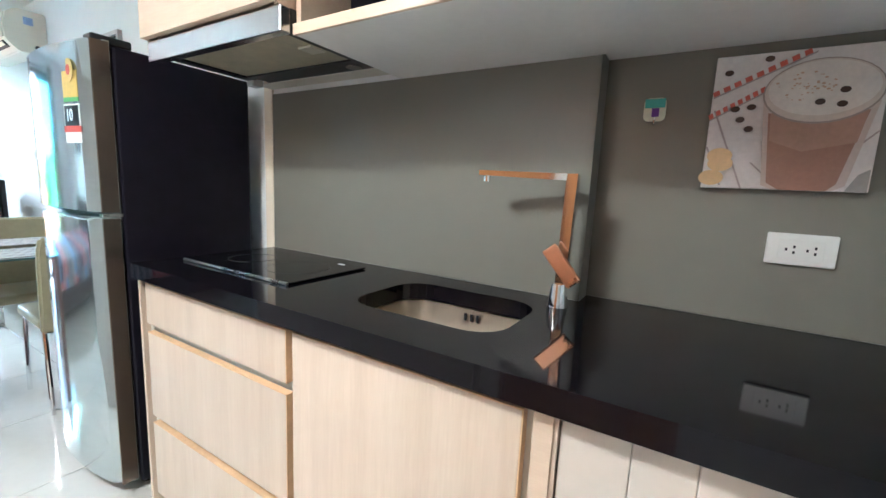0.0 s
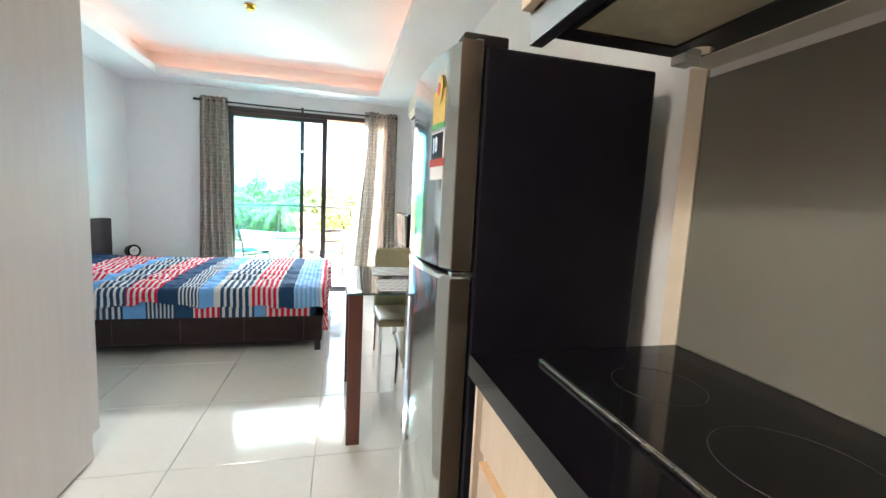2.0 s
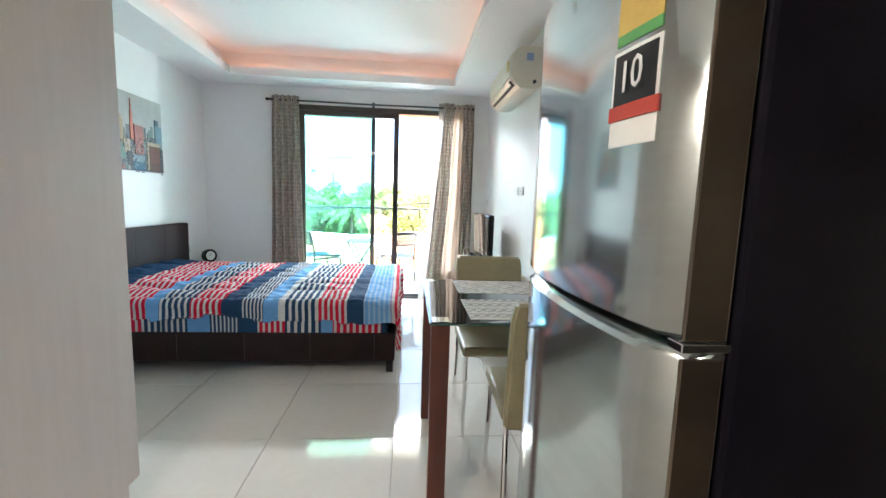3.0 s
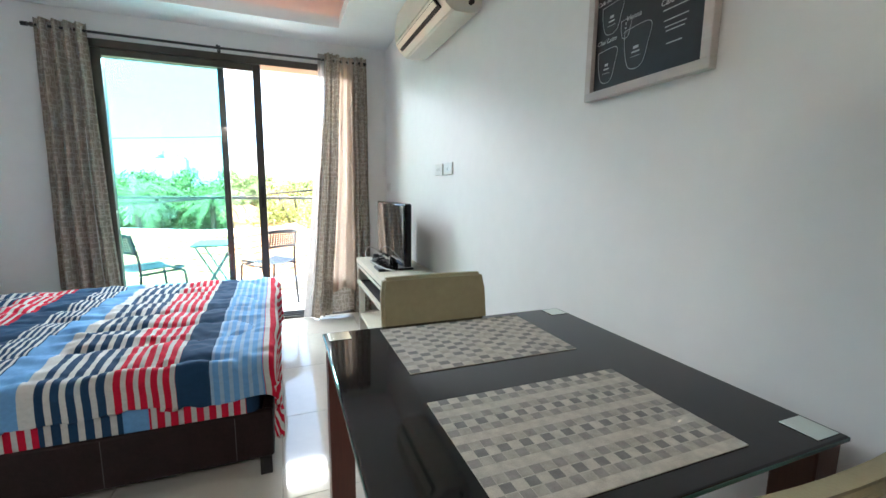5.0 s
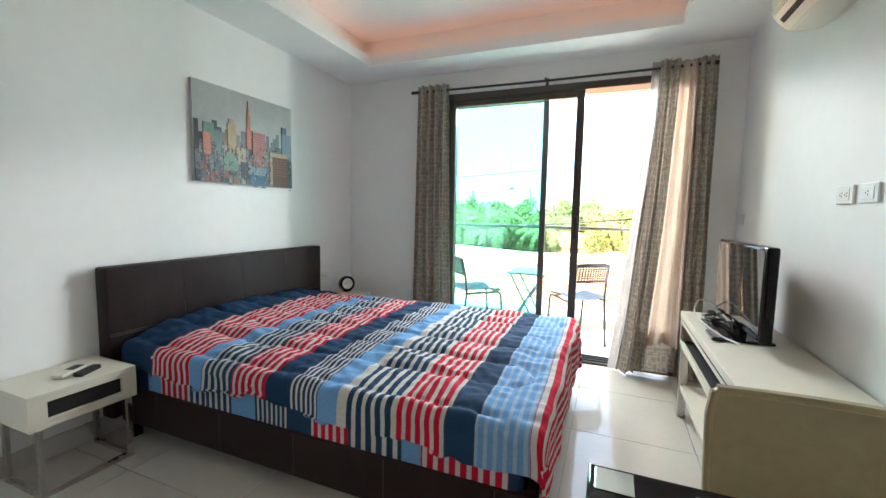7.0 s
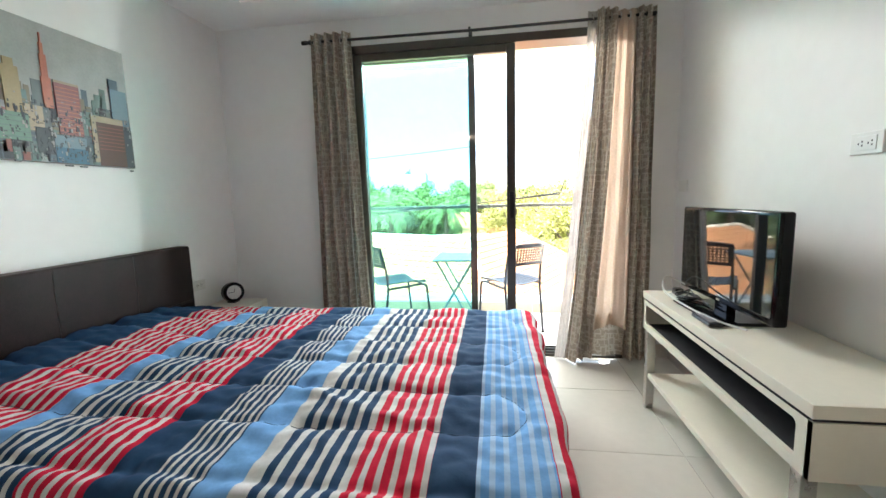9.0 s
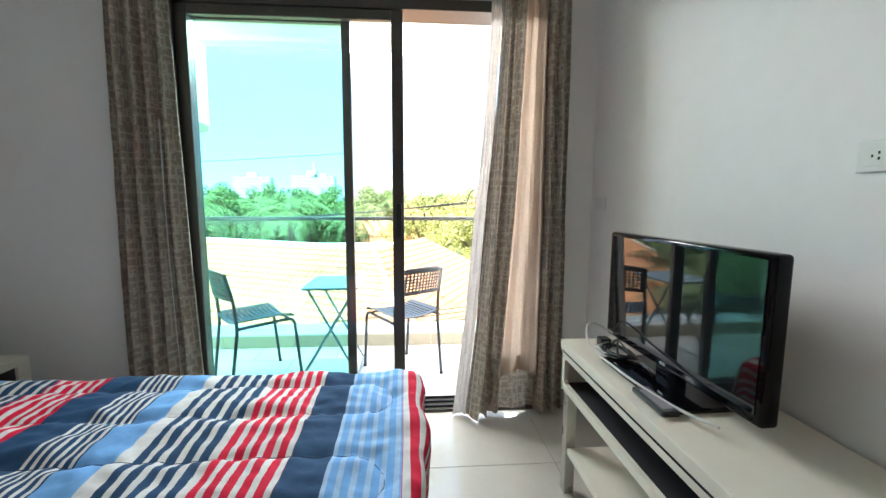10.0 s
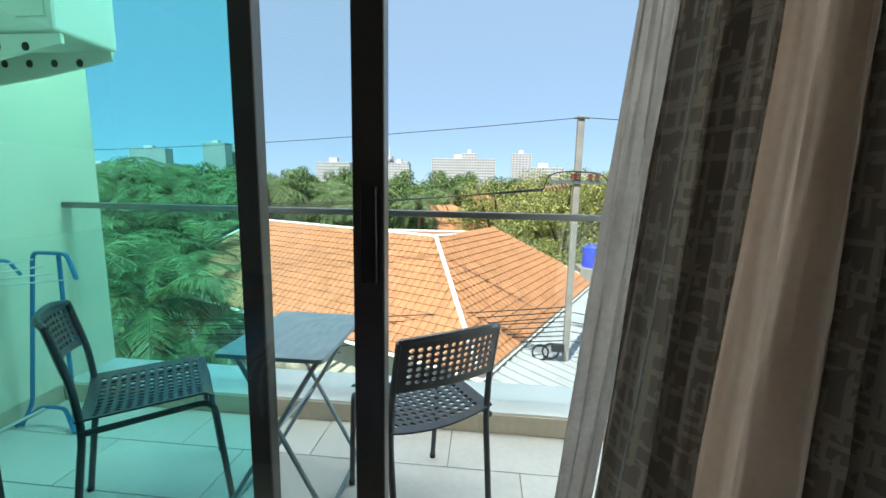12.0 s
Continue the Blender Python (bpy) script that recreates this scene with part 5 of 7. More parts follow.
def tvpart(nm, b, material, label="", smooth=False):
    bmesh.ops.transform(b, matrix=TVM, verts=b.verts)
    return part(nm, b, material, tv, label, smooth)


tvpart("housing", box(-0.012, 0.034, -0.345, 0.345, 0.668, 1.060, 0.010, seg=3), M["blackgloss"], smooth=True)
tvpart("screen", box(-0.0145, -0.0125, -0.327, 0.327, 0.695, 1.046), M["tvglass"], "dark reflective screen")
tvpart("brand_bar", box(-0.0140, -0.0126, -0.012, 0.012, 0.678, 0.686), M["legsteel"])
tvpart("neck", box(0.0, 0.035, -0.05, 0.05, KT + 0.012, 0.672, 0.006), M["blackgloss"])
tvpart("foot", box(-0.11, 0.10, -0.19, 0.19, KT + 0.0005, KT + 0.014, 0.006, seg=3), M["blackgloss"])
cab = thing("cables", (1.66, 5.35, KT), "tangled white and black television cables on the console", "cables")
rnd = random.Random(4)
for k, (mm, r) in enumerate((("cable", 0.0035), ("cable", 0.003), ("black", 0.0035), ("black", 0.004), ("black", 0.003))):
    pts = [(1.76, 5.50, KT + 0.03)]
    for i in range(7):
        a = 1.0 + i * 1.3 + k
        pts.append((1.685 + 0.035 * math.cos(a) + 0.006 * k, 5.42 + 0.065 * math.sin(a) - 0.012 * k, KT + 0.006 + 0.004 * k + 0.012 * rnd.random()))
    pts.append((1.73, 5.33 - 0.03 * k, KT + 0.02))
    part("cable", tube(curve(pts, 8), r, seg=6), M[mm], cab, "white flex" if mm == "cable" else "black flex", smooth=True)
part("cable", tube(curve([(1.75, 5.47, KT + 0.05), (1.66, 5.52, KT + 0.09), (1.615, 5.42, KT + 0.04), (1.63, 5.22, KT + 0.02), (1.66, 5.02, KT + 0.016), (1.70, 4.90, KT + 0.02)], 10), 0.004, seg=6), M["cable"], cab, "white flex", smooth=True)
part("plug", box(1.69, 1.73, 5.485, 5.53, KT + 0.001, KT + 0.035, 0.006), M["black"], cab, "black plug")
rc = thing("remote_control", (1.645, 5.06, KT), "black remote control lying on the console", "remote")
part("body", box(1.615, 1.665, 4.985, 5.135, KT + 0.0005, KT + 0.016, 0.005), M["black"], rc)
part("keys", box(1.625, 1.655, 5.0, 5.11, KT + 0.0162, KT + 0.0175), paint("key_grey", (0.25, 0.25, 0.26)), rc, "grey keys")

# ---- bed ----
BX0, BX1, BY0, BY1 = -1.10, 0.995, 4.10, 5.62
bed = thing("bed_frame", (0, 4.86, 0), "dark brown leather bed frame with stitched panels", "bed")
part("headboard", box(XL + 0.012, -1.10, 4.06, 5.665, 0.10, 0.872, 0.012, seg=3), M["leather"], bed, smooth=True)
for z in (0.535, 0.525):
    part("stitching", tube([(-1.0985, 4.07, z), (-1.0985, 5.655, z)], 0.0013, seg=4), M["stitch"], bed)
for y in (4.46, 4.86, 5.26):
    part("seam", tube([(-1.0995, y, 0.12), (-1.0995, y, 0.86)], 0.0012, seg=4), M["stitch"], bed)
part("side_rail", box(BX0, BX1, BY0, BY0 + 0.04, 0.082, 0.275, 0.010, seg=3), M["leather"], bed, smooth=True)
part("side_rail", box(BX0, BX1, BY1 - 0.04, BY1, 0.082, 0.275, 0.010, seg=3), M["leather"], bed, smooth=True)
part("foot_rail", box(BX1 - 0.04, BX1, BY0 + 0.04, BY1 - 0.04, 0.082, 0.275, 0.010, seg=3), M["leather"], bed, smooth=True)
for k in range(5):
    x = BX0 + 0.28 + 0.42 * k
    part("seam", tube([(x, BY0 - 0.0008, 0.09), (x, BY0 - 0.0008, 0.268)], 0.0014, seg=4), M["stitch"], bed)
for x in (BX0 + 0.03, BX1 - 0.055):
    for y in (BY0 + 0.012, BY1 - 0.062):
        part("leg", box(x, x + 0.045, y, y + 0.045, 0.0, 0.0815, 0.003), M["black"], bed)
part("slat_base", box(BX0 + 0.005, BX1 - 0.045, BY0 + 0.045, BY1 - 0.045, 0.13, 0.15), M["dark"], bed)

NAVY, RED, WHITE, SKY_, PALE = (0.014, 0.050, 0.115), (0.52, 0.006, 0.035), (0.55, 0.55, 0.54), (0.14, 0.33, 0.62), (0.30, 0.44, 0.62)
O = 1.15
BANDS = [(O - 0.85, NAVY, NAVY, 10), (O - 0.60, RED, WHITE, 28), (O - 0.52, SKY_, SKY_, 10), (O - 0.33, NAVY, WHITE, 26), (O - 0.13, RED, WHITE, 27), (O - 0.01, NAVY, NAVY, 10),
         (O + 0.12, NAVY, WHITE, 44), (O + 0.22, SKY_, SKY_, 10), (O + 0.26, WHITE, WHITE, 10), (O + 0.47, NAVY, WHITE, 24), (O + 0.655, RED, WHITE, 27), (O + 0.77, NAVY, NAVY, 10),
         (O + 0.955, SKY_, PALE, 30), (O + 1.35, RED, WHITE, 24), (O + 1.6, NAVY, NAVY, 10)]
M["duvet"] = striped("striped_cotton_duvet", BANDS, O + 1.6, "cloth")
SHEET = [(0.20, NAVY, NAVY, 10), (0.30, SKY_, SKY_, 10), (0.48, RED, WHITE, 26), (0.60, NAVY, WHITE, 26), (0.76, NAVY, WHITE, 28), (0.90, SKY_, SKY_, 10), (1.08, NAVY, WHITE, 40), (1.20, NAVY, NAVY, 10),
         (1.37, RED, WHITE, 28), (1.60, NAVY, WHITE, 22), (1.68, SKY_, SKY_, 10), (2.0, RED, WHITE, 24), (2.2, NAVY, NAVY, 10)]
M["sheet"] = striped("striped_cotton_sheet", SHEET, 2.2, "cloth")

# mattress in its fitted sheet
bm = box(BX0 + 0.006, BX1 - 0.045, BY0 + 0.012, BY1 - 0.012, 0.152, 0.44, 0.04, seg=4)
uvl = bm.loops.layers.uv.new("cloth")
for f in bm.faces:
    for lp in f.loops:
        lp[uvl].uv = (lp.vert.co.x - BX0, lp.vert.co.y + lp.vert.co.z)
lone("mattress", bm, M["sheet"], "mattress in a striped red, navy and white fitted sheet", "mattress", smooth=True)


QUILT, TURN = 0.225, 0.80      # spacing of the quilting seams; where pairs of them turn back at the foot


def seam_gap(u, v):
    """Distance from the nearest quilting seam: long parallel runs, joined in pairs by a half round at the foot."""
    t = (v + 0.02) / QUILT
    pair = math.floor(t / 2)
    off = (t - 2 * pair - 0.5) * QUILT
    if off > QUILT:
        off -= 2 * QUILT
    if u < TURN:
        return abs(abs(off) - QUILT / 2)
    return abs(math.hypot(u - TURN, off) - QUILT / 2)


def duvet_point(u, v):
    """Place of the cloth's point (u along the bed, v across it, both by cloth length)."""
    ex, ey0, ey1 = 0.965, -0.715, 0.735
    yc, top = 4.865, 0.486
    wav = 0.02 * noise.noise(Vector((u * 2.2, v * 2.2, 3)))
    x, y, z = u, yc + v, top
    z += 0.018 * (1 - (v / 0.75) ** 2) + 0.055 * max(0, (-0.55 - u) / 0.5) * (1 - min(1, (v / 0.72) ** 4))
    z += 0.018 * (1 - math.exp(-(seam_gap(u, v) / 0.028) ** 1.3))
    z += 0.013 * noise.noise(Vector((u * 6, v * 9, 1))) + 0.008 * noise.noise(Vector((u * 18, v * 24, 2)))
    pucker = noise.noise(Vector((u * 26, v * 7, 12))) * math.exp(-(seam_gap(u, v) / 0.05) ** 2)
    z += 0.007 * pucker - 0.007 * (1 - abs(noise.noise(Vector((u * 4 + v * 3, v * 9 - u * 5, 15)))) ** 0.5)
    w = noise.noise(Vector((u * 3 + 5, v * 3, 7)))
    z += 0.012 * math.exp(-((v + 0.35 + 0.25 * (u - 0.3) + 0.08 * w) / 0.025) ** 2) * max(0, math.sin(math.pi * min(1, max(0, u / 0.7))))
    z += 0.010 * math.exp(-((u - 0.62 - 0.5 * (v + 0.5) + 0.06 * w) / 0.022) ** 2) * max(0, 1 - abs(v + 0.5) / 0.22)
    if u > ex:
        d = u - ex
        a = min(d / 0.07, 1.0)
        x = ex + 0.055 * math.sin(a * 1.57) + 0.018 * noise.noise(Vector((v * 7, d * 5, 6))) * a
        z -= 0.05 * (1 - math.cos(a * 1.57)) + max(0, d - 0.07)
    for sgn, e in ((-1, -ey0), (1, ey1)):
        d = sgn * v - e
        if d > 0:
            a = min(d / 0.07, 1.0)
            hang = 0.30 + 0.35 * min(1, max(0, u)) if sgn < 0 else 0.8
            y = yc + sgn * (e + 0.055 * math.sin(a * 1.57) + 0.03 * max(0, d - 0.07) + 0.014 * noise.noise(Vector((u * 6, d * 5, 8 + sgn))))
            z -= 0.05 * (1 - math.cos(a * 1.57)) + max(0, d - 0.07) * hang * (1 + 0.25 * noise.noise(Vector((u * 2.5, 1, sgn))))
            z -= 0.02 * w * a
    return Vector((x + 0.12 * wav, y, max(z, 0.17)))


def duvet_cover():
    """A quilted cover laid over the mattress; sides hang, seams dip, cloth wrinkles."""
    bm = bmesh.new()
    uvl = bm.loops.layers.uv.new("cloth")
    nx, ny = 230, 200
    u0, u1, v0, v1 = -1.07, 1.27, -0.93, 0.90
    grid = []
    for i in range(nx + 1):
        u = u0 + (u1 - u0) * i / nx
        row = []
        for j in range(ny + 1):
            v = v0 + (v1 - v0) * j / ny
            row.append((bm.verts.new(duvet_point(u, v)), u + O + 0.018 * v, v + 1))
        grid.append(row)
    for i in range(nx):
        for j in range(ny):
            q = (grid[i][j], grid[i + 1][j], grid[i + 1][j + 1], grid[i][j + 1])
            f = bm.faces.new([a[0] for a in q])
            for lp, a in zip(f.loops, q):
                lp[uvl].uv = (a[1], a[2])
    return bm


dv = thing("duvet", (0.0, 4.865, 0.44), "rumpled quilted duvet striped red, navy, blue and white", "duvet")
cover_part = part("cover", duvet_cover(), M["duvet"], dv, smooth=True)
sol = cover_part.modifiers.new("thickness", "SOLIDIFY")
sol.thickness, sol.offset = 0.014, -1
for k in range(-2, 2):
    mid = (2 * k + 0.5) * QUILT - 0.02
    run = [(-1.0 + 0.02 * q, mid - QUILT / 2) for q in range(90)]
    run += [(TURN + QUILT / 2 * math.cos(a), mid + QUILT / 2 * math.sin(a)) for a in [radians(-90 + 12 * q) for q in range(16)]]
    run += [(TURN - 0.02 * q, mid + QUILT / 2) for q in range(1, 90)]
    run = [p for p in run if -0.70 < p[1] < 0.72]
    if len(run) > 120:
        part("quilting_seam", tube([duvet_point(*p) + Vector((0, 0, 0.0006)) for p in run], 0.0013, seg=4), M["navycloth"], dv, "dark quilting thread")

# ---- nightstands ----
def nightstand(y0, y1, label):
    x0, x1, zt = XL + 0.014, -0.872, 0.43
    nsd = thing("nightstand", ((x0 + x1) / 2, (y0 + y1) / 2, 0), label, "nightstand", "nightstands beside the bed")
    b = box(x0, x1, y0, y1, zt - 0.018, zt, 0.002)
    box(x0, x1, y0, y1, zt - 0.145, zt - 0.128, 0.002, b)
    box(x0, x1, y0, y0 + 0.016, zt - 0.128, zt - 0.018, 0, b)
    box(x0, x1, y1 - 0.016, y1, zt - 0.128, zt - 0.018, 0, b)
    box(x1 - 0.014, x1, y0 + 0.016, y1 - 0.016, zt - 0.128, zt - 0.108, 0, b)
    box(x1 - 0.014, x1, y0 + 0.016, y1 - 0.016, zt - 0.038, zt - 0.018, 0, b)
    box(x1 - 0.014, x1, y0 + 0.016, y0 + 0.06, zt - 0.108, zt - 0.038, 0, b)
    box(x1 - 0.014, x1, y1 - 0.06, y1 - 0.016, zt - 0.108, zt - 0.038, 0, b)
    part("case", b, M["cream"], nsd)
    # black block in the slot, its colour standing in for shade
    part("slot", box(x1 - 0.10, x1 - 0.015, y0 + 0.017, y1 - 0.017, zt - 0.126, zt - 0.020), M["dark"], nsd, "black block standing in for the shade in the open slot")
    for y in (y0 + 0.022, y1 - 0.042):
        part("sled_leg", box(x1 - 0.022, x1 - 0.002, y, y + 0.02, 0.02, zt - 0.146, 0.001), M["legsteel"], nsd, "square steel leg")
        part("sled_leg", box(x0 + 0.03, x0 + 0.05, y, y + 0.02, 0.02, zt - 0.146, 0.001), M["legsteel"], nsd, "square steel leg")
        part("runner", box(x0 + 0.03, x1 - 0.002, y, y + 0.02, 0.0, 0.0195, 0.001), M["legsteel"], nsd)
    part("cross_bar", box(x1 - 0.022, x1 - 0.002, y0 + 0.043, y1 - 0.043, 0.0, 0.0195, 0.001), M["legsteel"], nsd)
    return nsd


nightstand(3.655, 4.045, "cream nightstand with dark slot and steel sled legs")
nightstand(5.69, 6.09, "cream nightstand in the corner holding an alarm clock")
ck = thing("alarm_clock", (-1.06, 5.97, 0.43), "round black alarm clock with white dial on the nightstand", "clock")
ax = Vector((0.80, -0.58, 0.12)).normalized()
cc = Vector((-1.06, 5.975, 0.502))
part("body", disc(cc, ax, 0.070, 0.05, 28), M["black"], ck, smooth=True)
part("rim", tube([cc + ax * 0.026 + 0.058 * (math.cos(a) * ax.orthogonal().normalized() + math.sin(a) * ax.cross(ax.orthogonal()).normalized()) for a in [k * math.tau / 32 for k in range(32)]], 0.010, seg=8, closed=True), M["blackgloss"], ck, smooth=True)
part("dial", disc(cc + ax * 0.0255, ax, 0.050, 0.003, 28), M["whitep"], ck, "white dial")
up = ax.orthogonal().normalized()
side = ax.cross(up).normalized()
for a, l in ((0.6, 0.026), (2.4, 0.038)):
    d = math.cos(a) * up + math.sin(a) * side
    part("hand_marker", tube([cc + ax * 0.0285, cc + ax * 0.0285 + d * l], 0.0018, seg=4), M["black"], ck)
part("stand", box(-1.09, -1.03, 5.945, 6.005, 0.4305, 0.442, 0.003), M["black"], ck)
rm = thing("remote_control", (-1.0, 3.93, 0.43), "small white air conditioner remote on the nightstand", "remote")
b = box(-0.025, 0.025, -0.065, 0.065, 0.0, 0.018, 0.005)
bmesh.ops.transform(b, matrix=pose(-1.02, 3.86, 0.4305, 0, 0, 25), verts=b.verts)
part("body", b, M["oldwhite"], rm)
b = box(-0.02, 0.02, 0.0, 0.06, 0.0181, 0.0195, 0.001)
bmesh.ops.transform(b, matrix=pose(-1.02, 3.86, 0.4305, 0, 0, 25), verts=b.verts)
part("display", b, M["black"], rm, "dark display")
b = box(-0.02, 0.02, -0.055, 0.055, 0.0, 0.02, 0.005)
bmesh.ops.transform(b, matrix=pose(-0.965, 3.90, 0.4305, 0, 0, 25), verts=b.verts)
lone("remote_control", b, M["black"], "black remote lying beside the white one", "remote")

# ---- city print ----
ct = thing("city_picture", (XL + 0.02, 5.0, 1.337), "canvas print of a grey city skyline with a red tower", "picture")
GY0, GY1, GZ0, GZ1 = 4.598, 5.415, 1.337, 1.945
part("canvas", box(XL + 0.001, XL + 0.026, GY0, GY1, GZ0, GZ1, 0.002), paint("print_haze", (0.40, 0.41, 0.40)), ct)
rnd = random.Random(11)
greys = [paint("print_city_%s" % n, c) for n, c in (("slate", (0.035, 0.045, 0.055)), ("blue", (0.07, 0.11, 0.14)), ("sand", (0.19, 0.155, 0.11)), ("pink", (0.26, 0.10, 0.085)), ("white", (0.30, 0.31, 0.31)), ("teal", (0.12, 0.19, 0.18)), ("brown", (0.085, 0.035, 0.022)), ("mist", (0.13, 0.15, 0.16)))]
GX = XL + 0.026


def tower(u0, u1, v0, v1, material, lay, nm="printed_block"):
    y0, y1 = GY0 + u0 * (GY1 - GY0), GY0 + u1 * (GY1 - GY0)
    z0, z1 = GZ0 + v0 * (GZ1 - GZ0), GZ0 + v1 * (GZ1 - GZ0)
    return part(nm, box(GX + 0.0002, GX + 0.0004 + 0.0004 * lay, y0, y1, z0, z1), material, ct)


tower(0.004, 0.996, 0.004, 0.42, greys[7], 0, "printed_haze")
for lay, (nb, top0, top1) in enumerate(((26, 0.46, 0.64), (24, 0.38, 0.55), (26, 0.28, 0.44), (24, 0.16, 0.32), (24, 0.05, 0.18))):
    for k in range(nb):
        u = 0.005 + 0.99 * k / nb
        w = min(0.995 - u, rnd.uniform(0.6, 1.5) / nb)
        gm = rnd.choice((greys[7], greys[5], greys[2], greys[1], greys[0]) if lay < 2 else (greys[0], greys[1], greys[1], greys[2], greys[5], greys[7], greys[4], greys[3]))
        v1 = rnd.uniform(top0, top1)
        tower(u, u + w, 0.004, v1, gm, lay * 3 + rnd.randint(0, 2))
        if lay and k % 2:
            for q in range(3):
                tower(u + 0.003, u + w - 0.003, v1 - 0.03 - 0.035 * q, v1 - 0.018 - 0.035 * q, greys[7] if gm is not greys[7] else greys[1], lay * 3 + 3, "printed_line")
ROSE, CORAL = paint("print_rose", (0.27, 0.105, 0.105)), paint("print_coral", (0.50, 0.17, 0.11))
MINT, STRAW, STEELB, NAVYP, CREAMP = (paint("print_" + n, c) for n, c in (("mint", (0.13, 0.25, 0.19)), ("straw", (0.38, 0.29, 0.16)), ("steel_blue", (0.16, 0.25, 0.30)), ("sea_blue", (0.03, 0.12, 0.20)), ("cream", (0.40, 0.32, 0.22))))
tower(0.475, 0.522, 0.40, 0.62, CORAL, 14, "printed_tower")
tower(0.482, 0.514, 0.62, 0.78, CORAL, 14, "printed_tower")
tower(0.488, 0.505, 0.78, 0.86, CORAL, 14, "printed_tower")
tower(0.493, 0.499, 0.86, 0.93, CORAL, 14, "printed_spire")
tower(0.535, 0.672, 0.22, 0.60, ROSE, 15, "printed_tower")
tower(0.535, 0.672, 0.60, 0.618, CREAMP, 15, "printed_roof")
for k in range(12):
    tower(0.540, 0.667, 0.245 + 0.029 * k, 0.253 + 0.029 * k, CORAL, 16, "printed_line")
tower(0.29, 0.367, 0.30, 0.64, STRAW, 15, "printed_tower")
tower(0.305, 0.35, 0.64, 0.69, STRAW, 15, "printed_tower")
tower(0.37, 0.46, 0.22, 0.40, CREAMP, 15, "printed_tower")
tower(0.245, 0.386, 0.14, 0.33, MINT, 16, "printed_tower")
for k in range(5):
    tower(0.25, 0.38, 0.16 + 0.035 * k, 0.166 + 0.035 * k, greys[5], 17, "printed_line")
tower(0.08, 0.17, 0.42, 0.60, MINT, 14, "printed_tower")
tower(0.073, 0.141, 0.28, 0.50, CORAL, 15, "printed_tower")
tower(0.41, 0.50, 0.06, 0.25, greys[0], 16, "printed_tower")
tower(0.50, 0.68, 0.004, 0.12, NAVYP, 17, "printed_tower")
tower(0.50, 0.68, 0.12, 0.21, STEELB, 17, "printed_roof")
tower(0.87, 0.985, 0.36, 0.66, STEELB, 14, "printed_tower")
tower(0.87, 0.93, 0.66, 0.74, greys[1], 14, "printed_tower")
tower(0.722, 0.752, 0.03, 0.40, CREAMP, 18, "printed_tower")
tower(0.752, 0.935, 0.004, 0.36, greys[6], 18, "printed_tower")
tower(0.722, 0.935, 0.36, 0.41, CREAMP, 19, "printed_roof")
tower(0.935, 0.992, 0.004, 0.33, greys[0], 18, "printed_tower")
for k in range(7):
    tower(0.76, 0.93, 0.14 + 0.03 * k, 0.148 + 0.03 * k, paint("print_brick_line", (0.22, 0.07, 0.045)), 19, "printed_line")

rnd = random.Random(77)
for nm, material, count in (("printed_light_specks", paint("print_speck_light", (0.34, 0.34, 0.33)), 190), ("printed_dark_specks", paint("print_speck_dark", (0.035, 0.045, 0.055)), 420)):
    b = bmesh.new()
    for _ in range(count):
        u, v = rnd.uniform(0.01, 0.98), rnd.uniform(0.01, 0.50) * rnd.uniform(0.6, 1.0)
        if 0.74 < u < 0.94 and v < 0.38:
            continue
        y0, z0 = GY0 + u * (GY1 - GY0), GZ0 + v * (GZ1 - GZ0)
        w, h = rnd.choice(((0.004, 0.010), (0.012, 0.003), (0.005, 0.005), (0.008, 0.018)))
        box(GX + 0.0074, GX + 0.0084, y0, y0 + w, z0, z0 + h, bm=b)
    part(nm, b, material, ct, kind="stuff")

# ---- floor tiles, each laid on the grout bed ----
me_cache = {}


def tile_obj(parent, x0, x1, y0, y1, z0, z1, material, nm="tile"):
    w, d = round(x1 - x0, 4), round(y1 - y0, 4)
    key = (w, d, material.name)
    if key not in me_cache:
        b = box(-w / 2, w / 2, -d / 2, d / 2, z0 - z1, 0, 0.0012, seg=1)
        me_cache[key] = bpy.data.meshes.new(nm)
        b.to_mesh(me_cache[key])
        b.free()
        me_cache[key].materials.append(material)
    ob = new(nm, me_cache[key])
    ob.parent = parent
    ob.location = Vector(((x0 + x1) / 2, (y0 + y1) / 2, z1)) - base_of(parent)
    return ob


def lay_tiles(parent, X0, X1, Y0, Y1, ox, oy, sx, sy, z0, z1, material, gap=0.003, shift=0.0, skip=None):
    j0, j1 = math.floor((Y0 - oy) / sy), math.ceil((Y1 - oy) / sy)
    for j in range(j0, j1):
        so = ox + (shift * sx if j % 2 else 0)
        for i in range(math.floor((X0 - so) / sx), math.ceil((X1 - so) / sx)):
            a, b = max(X0, so + i * sx + gap / 2), min(X1, so + (i + 1) * sx - gap / 2)
            c, d = max(Y0, oy + j * sy + gap / 2), min(Y1, oy + (j + 1) * sy - gap / 2)
            if b - a > 0.01 and d - c > 0.01 and not (skip and skip((a + b) / 2, (c + d) / 2)):
                tile_obj(parent, a, b, c, d, z0, z1, material)


lay_tiles(floor, XL, XR, YB, YW, TILE_X, TILE_Y, 0.597, 0.597, -0.006, 0.0, M["tile"], skip=lambda x, y: x < -0.66 and y < 2.6)

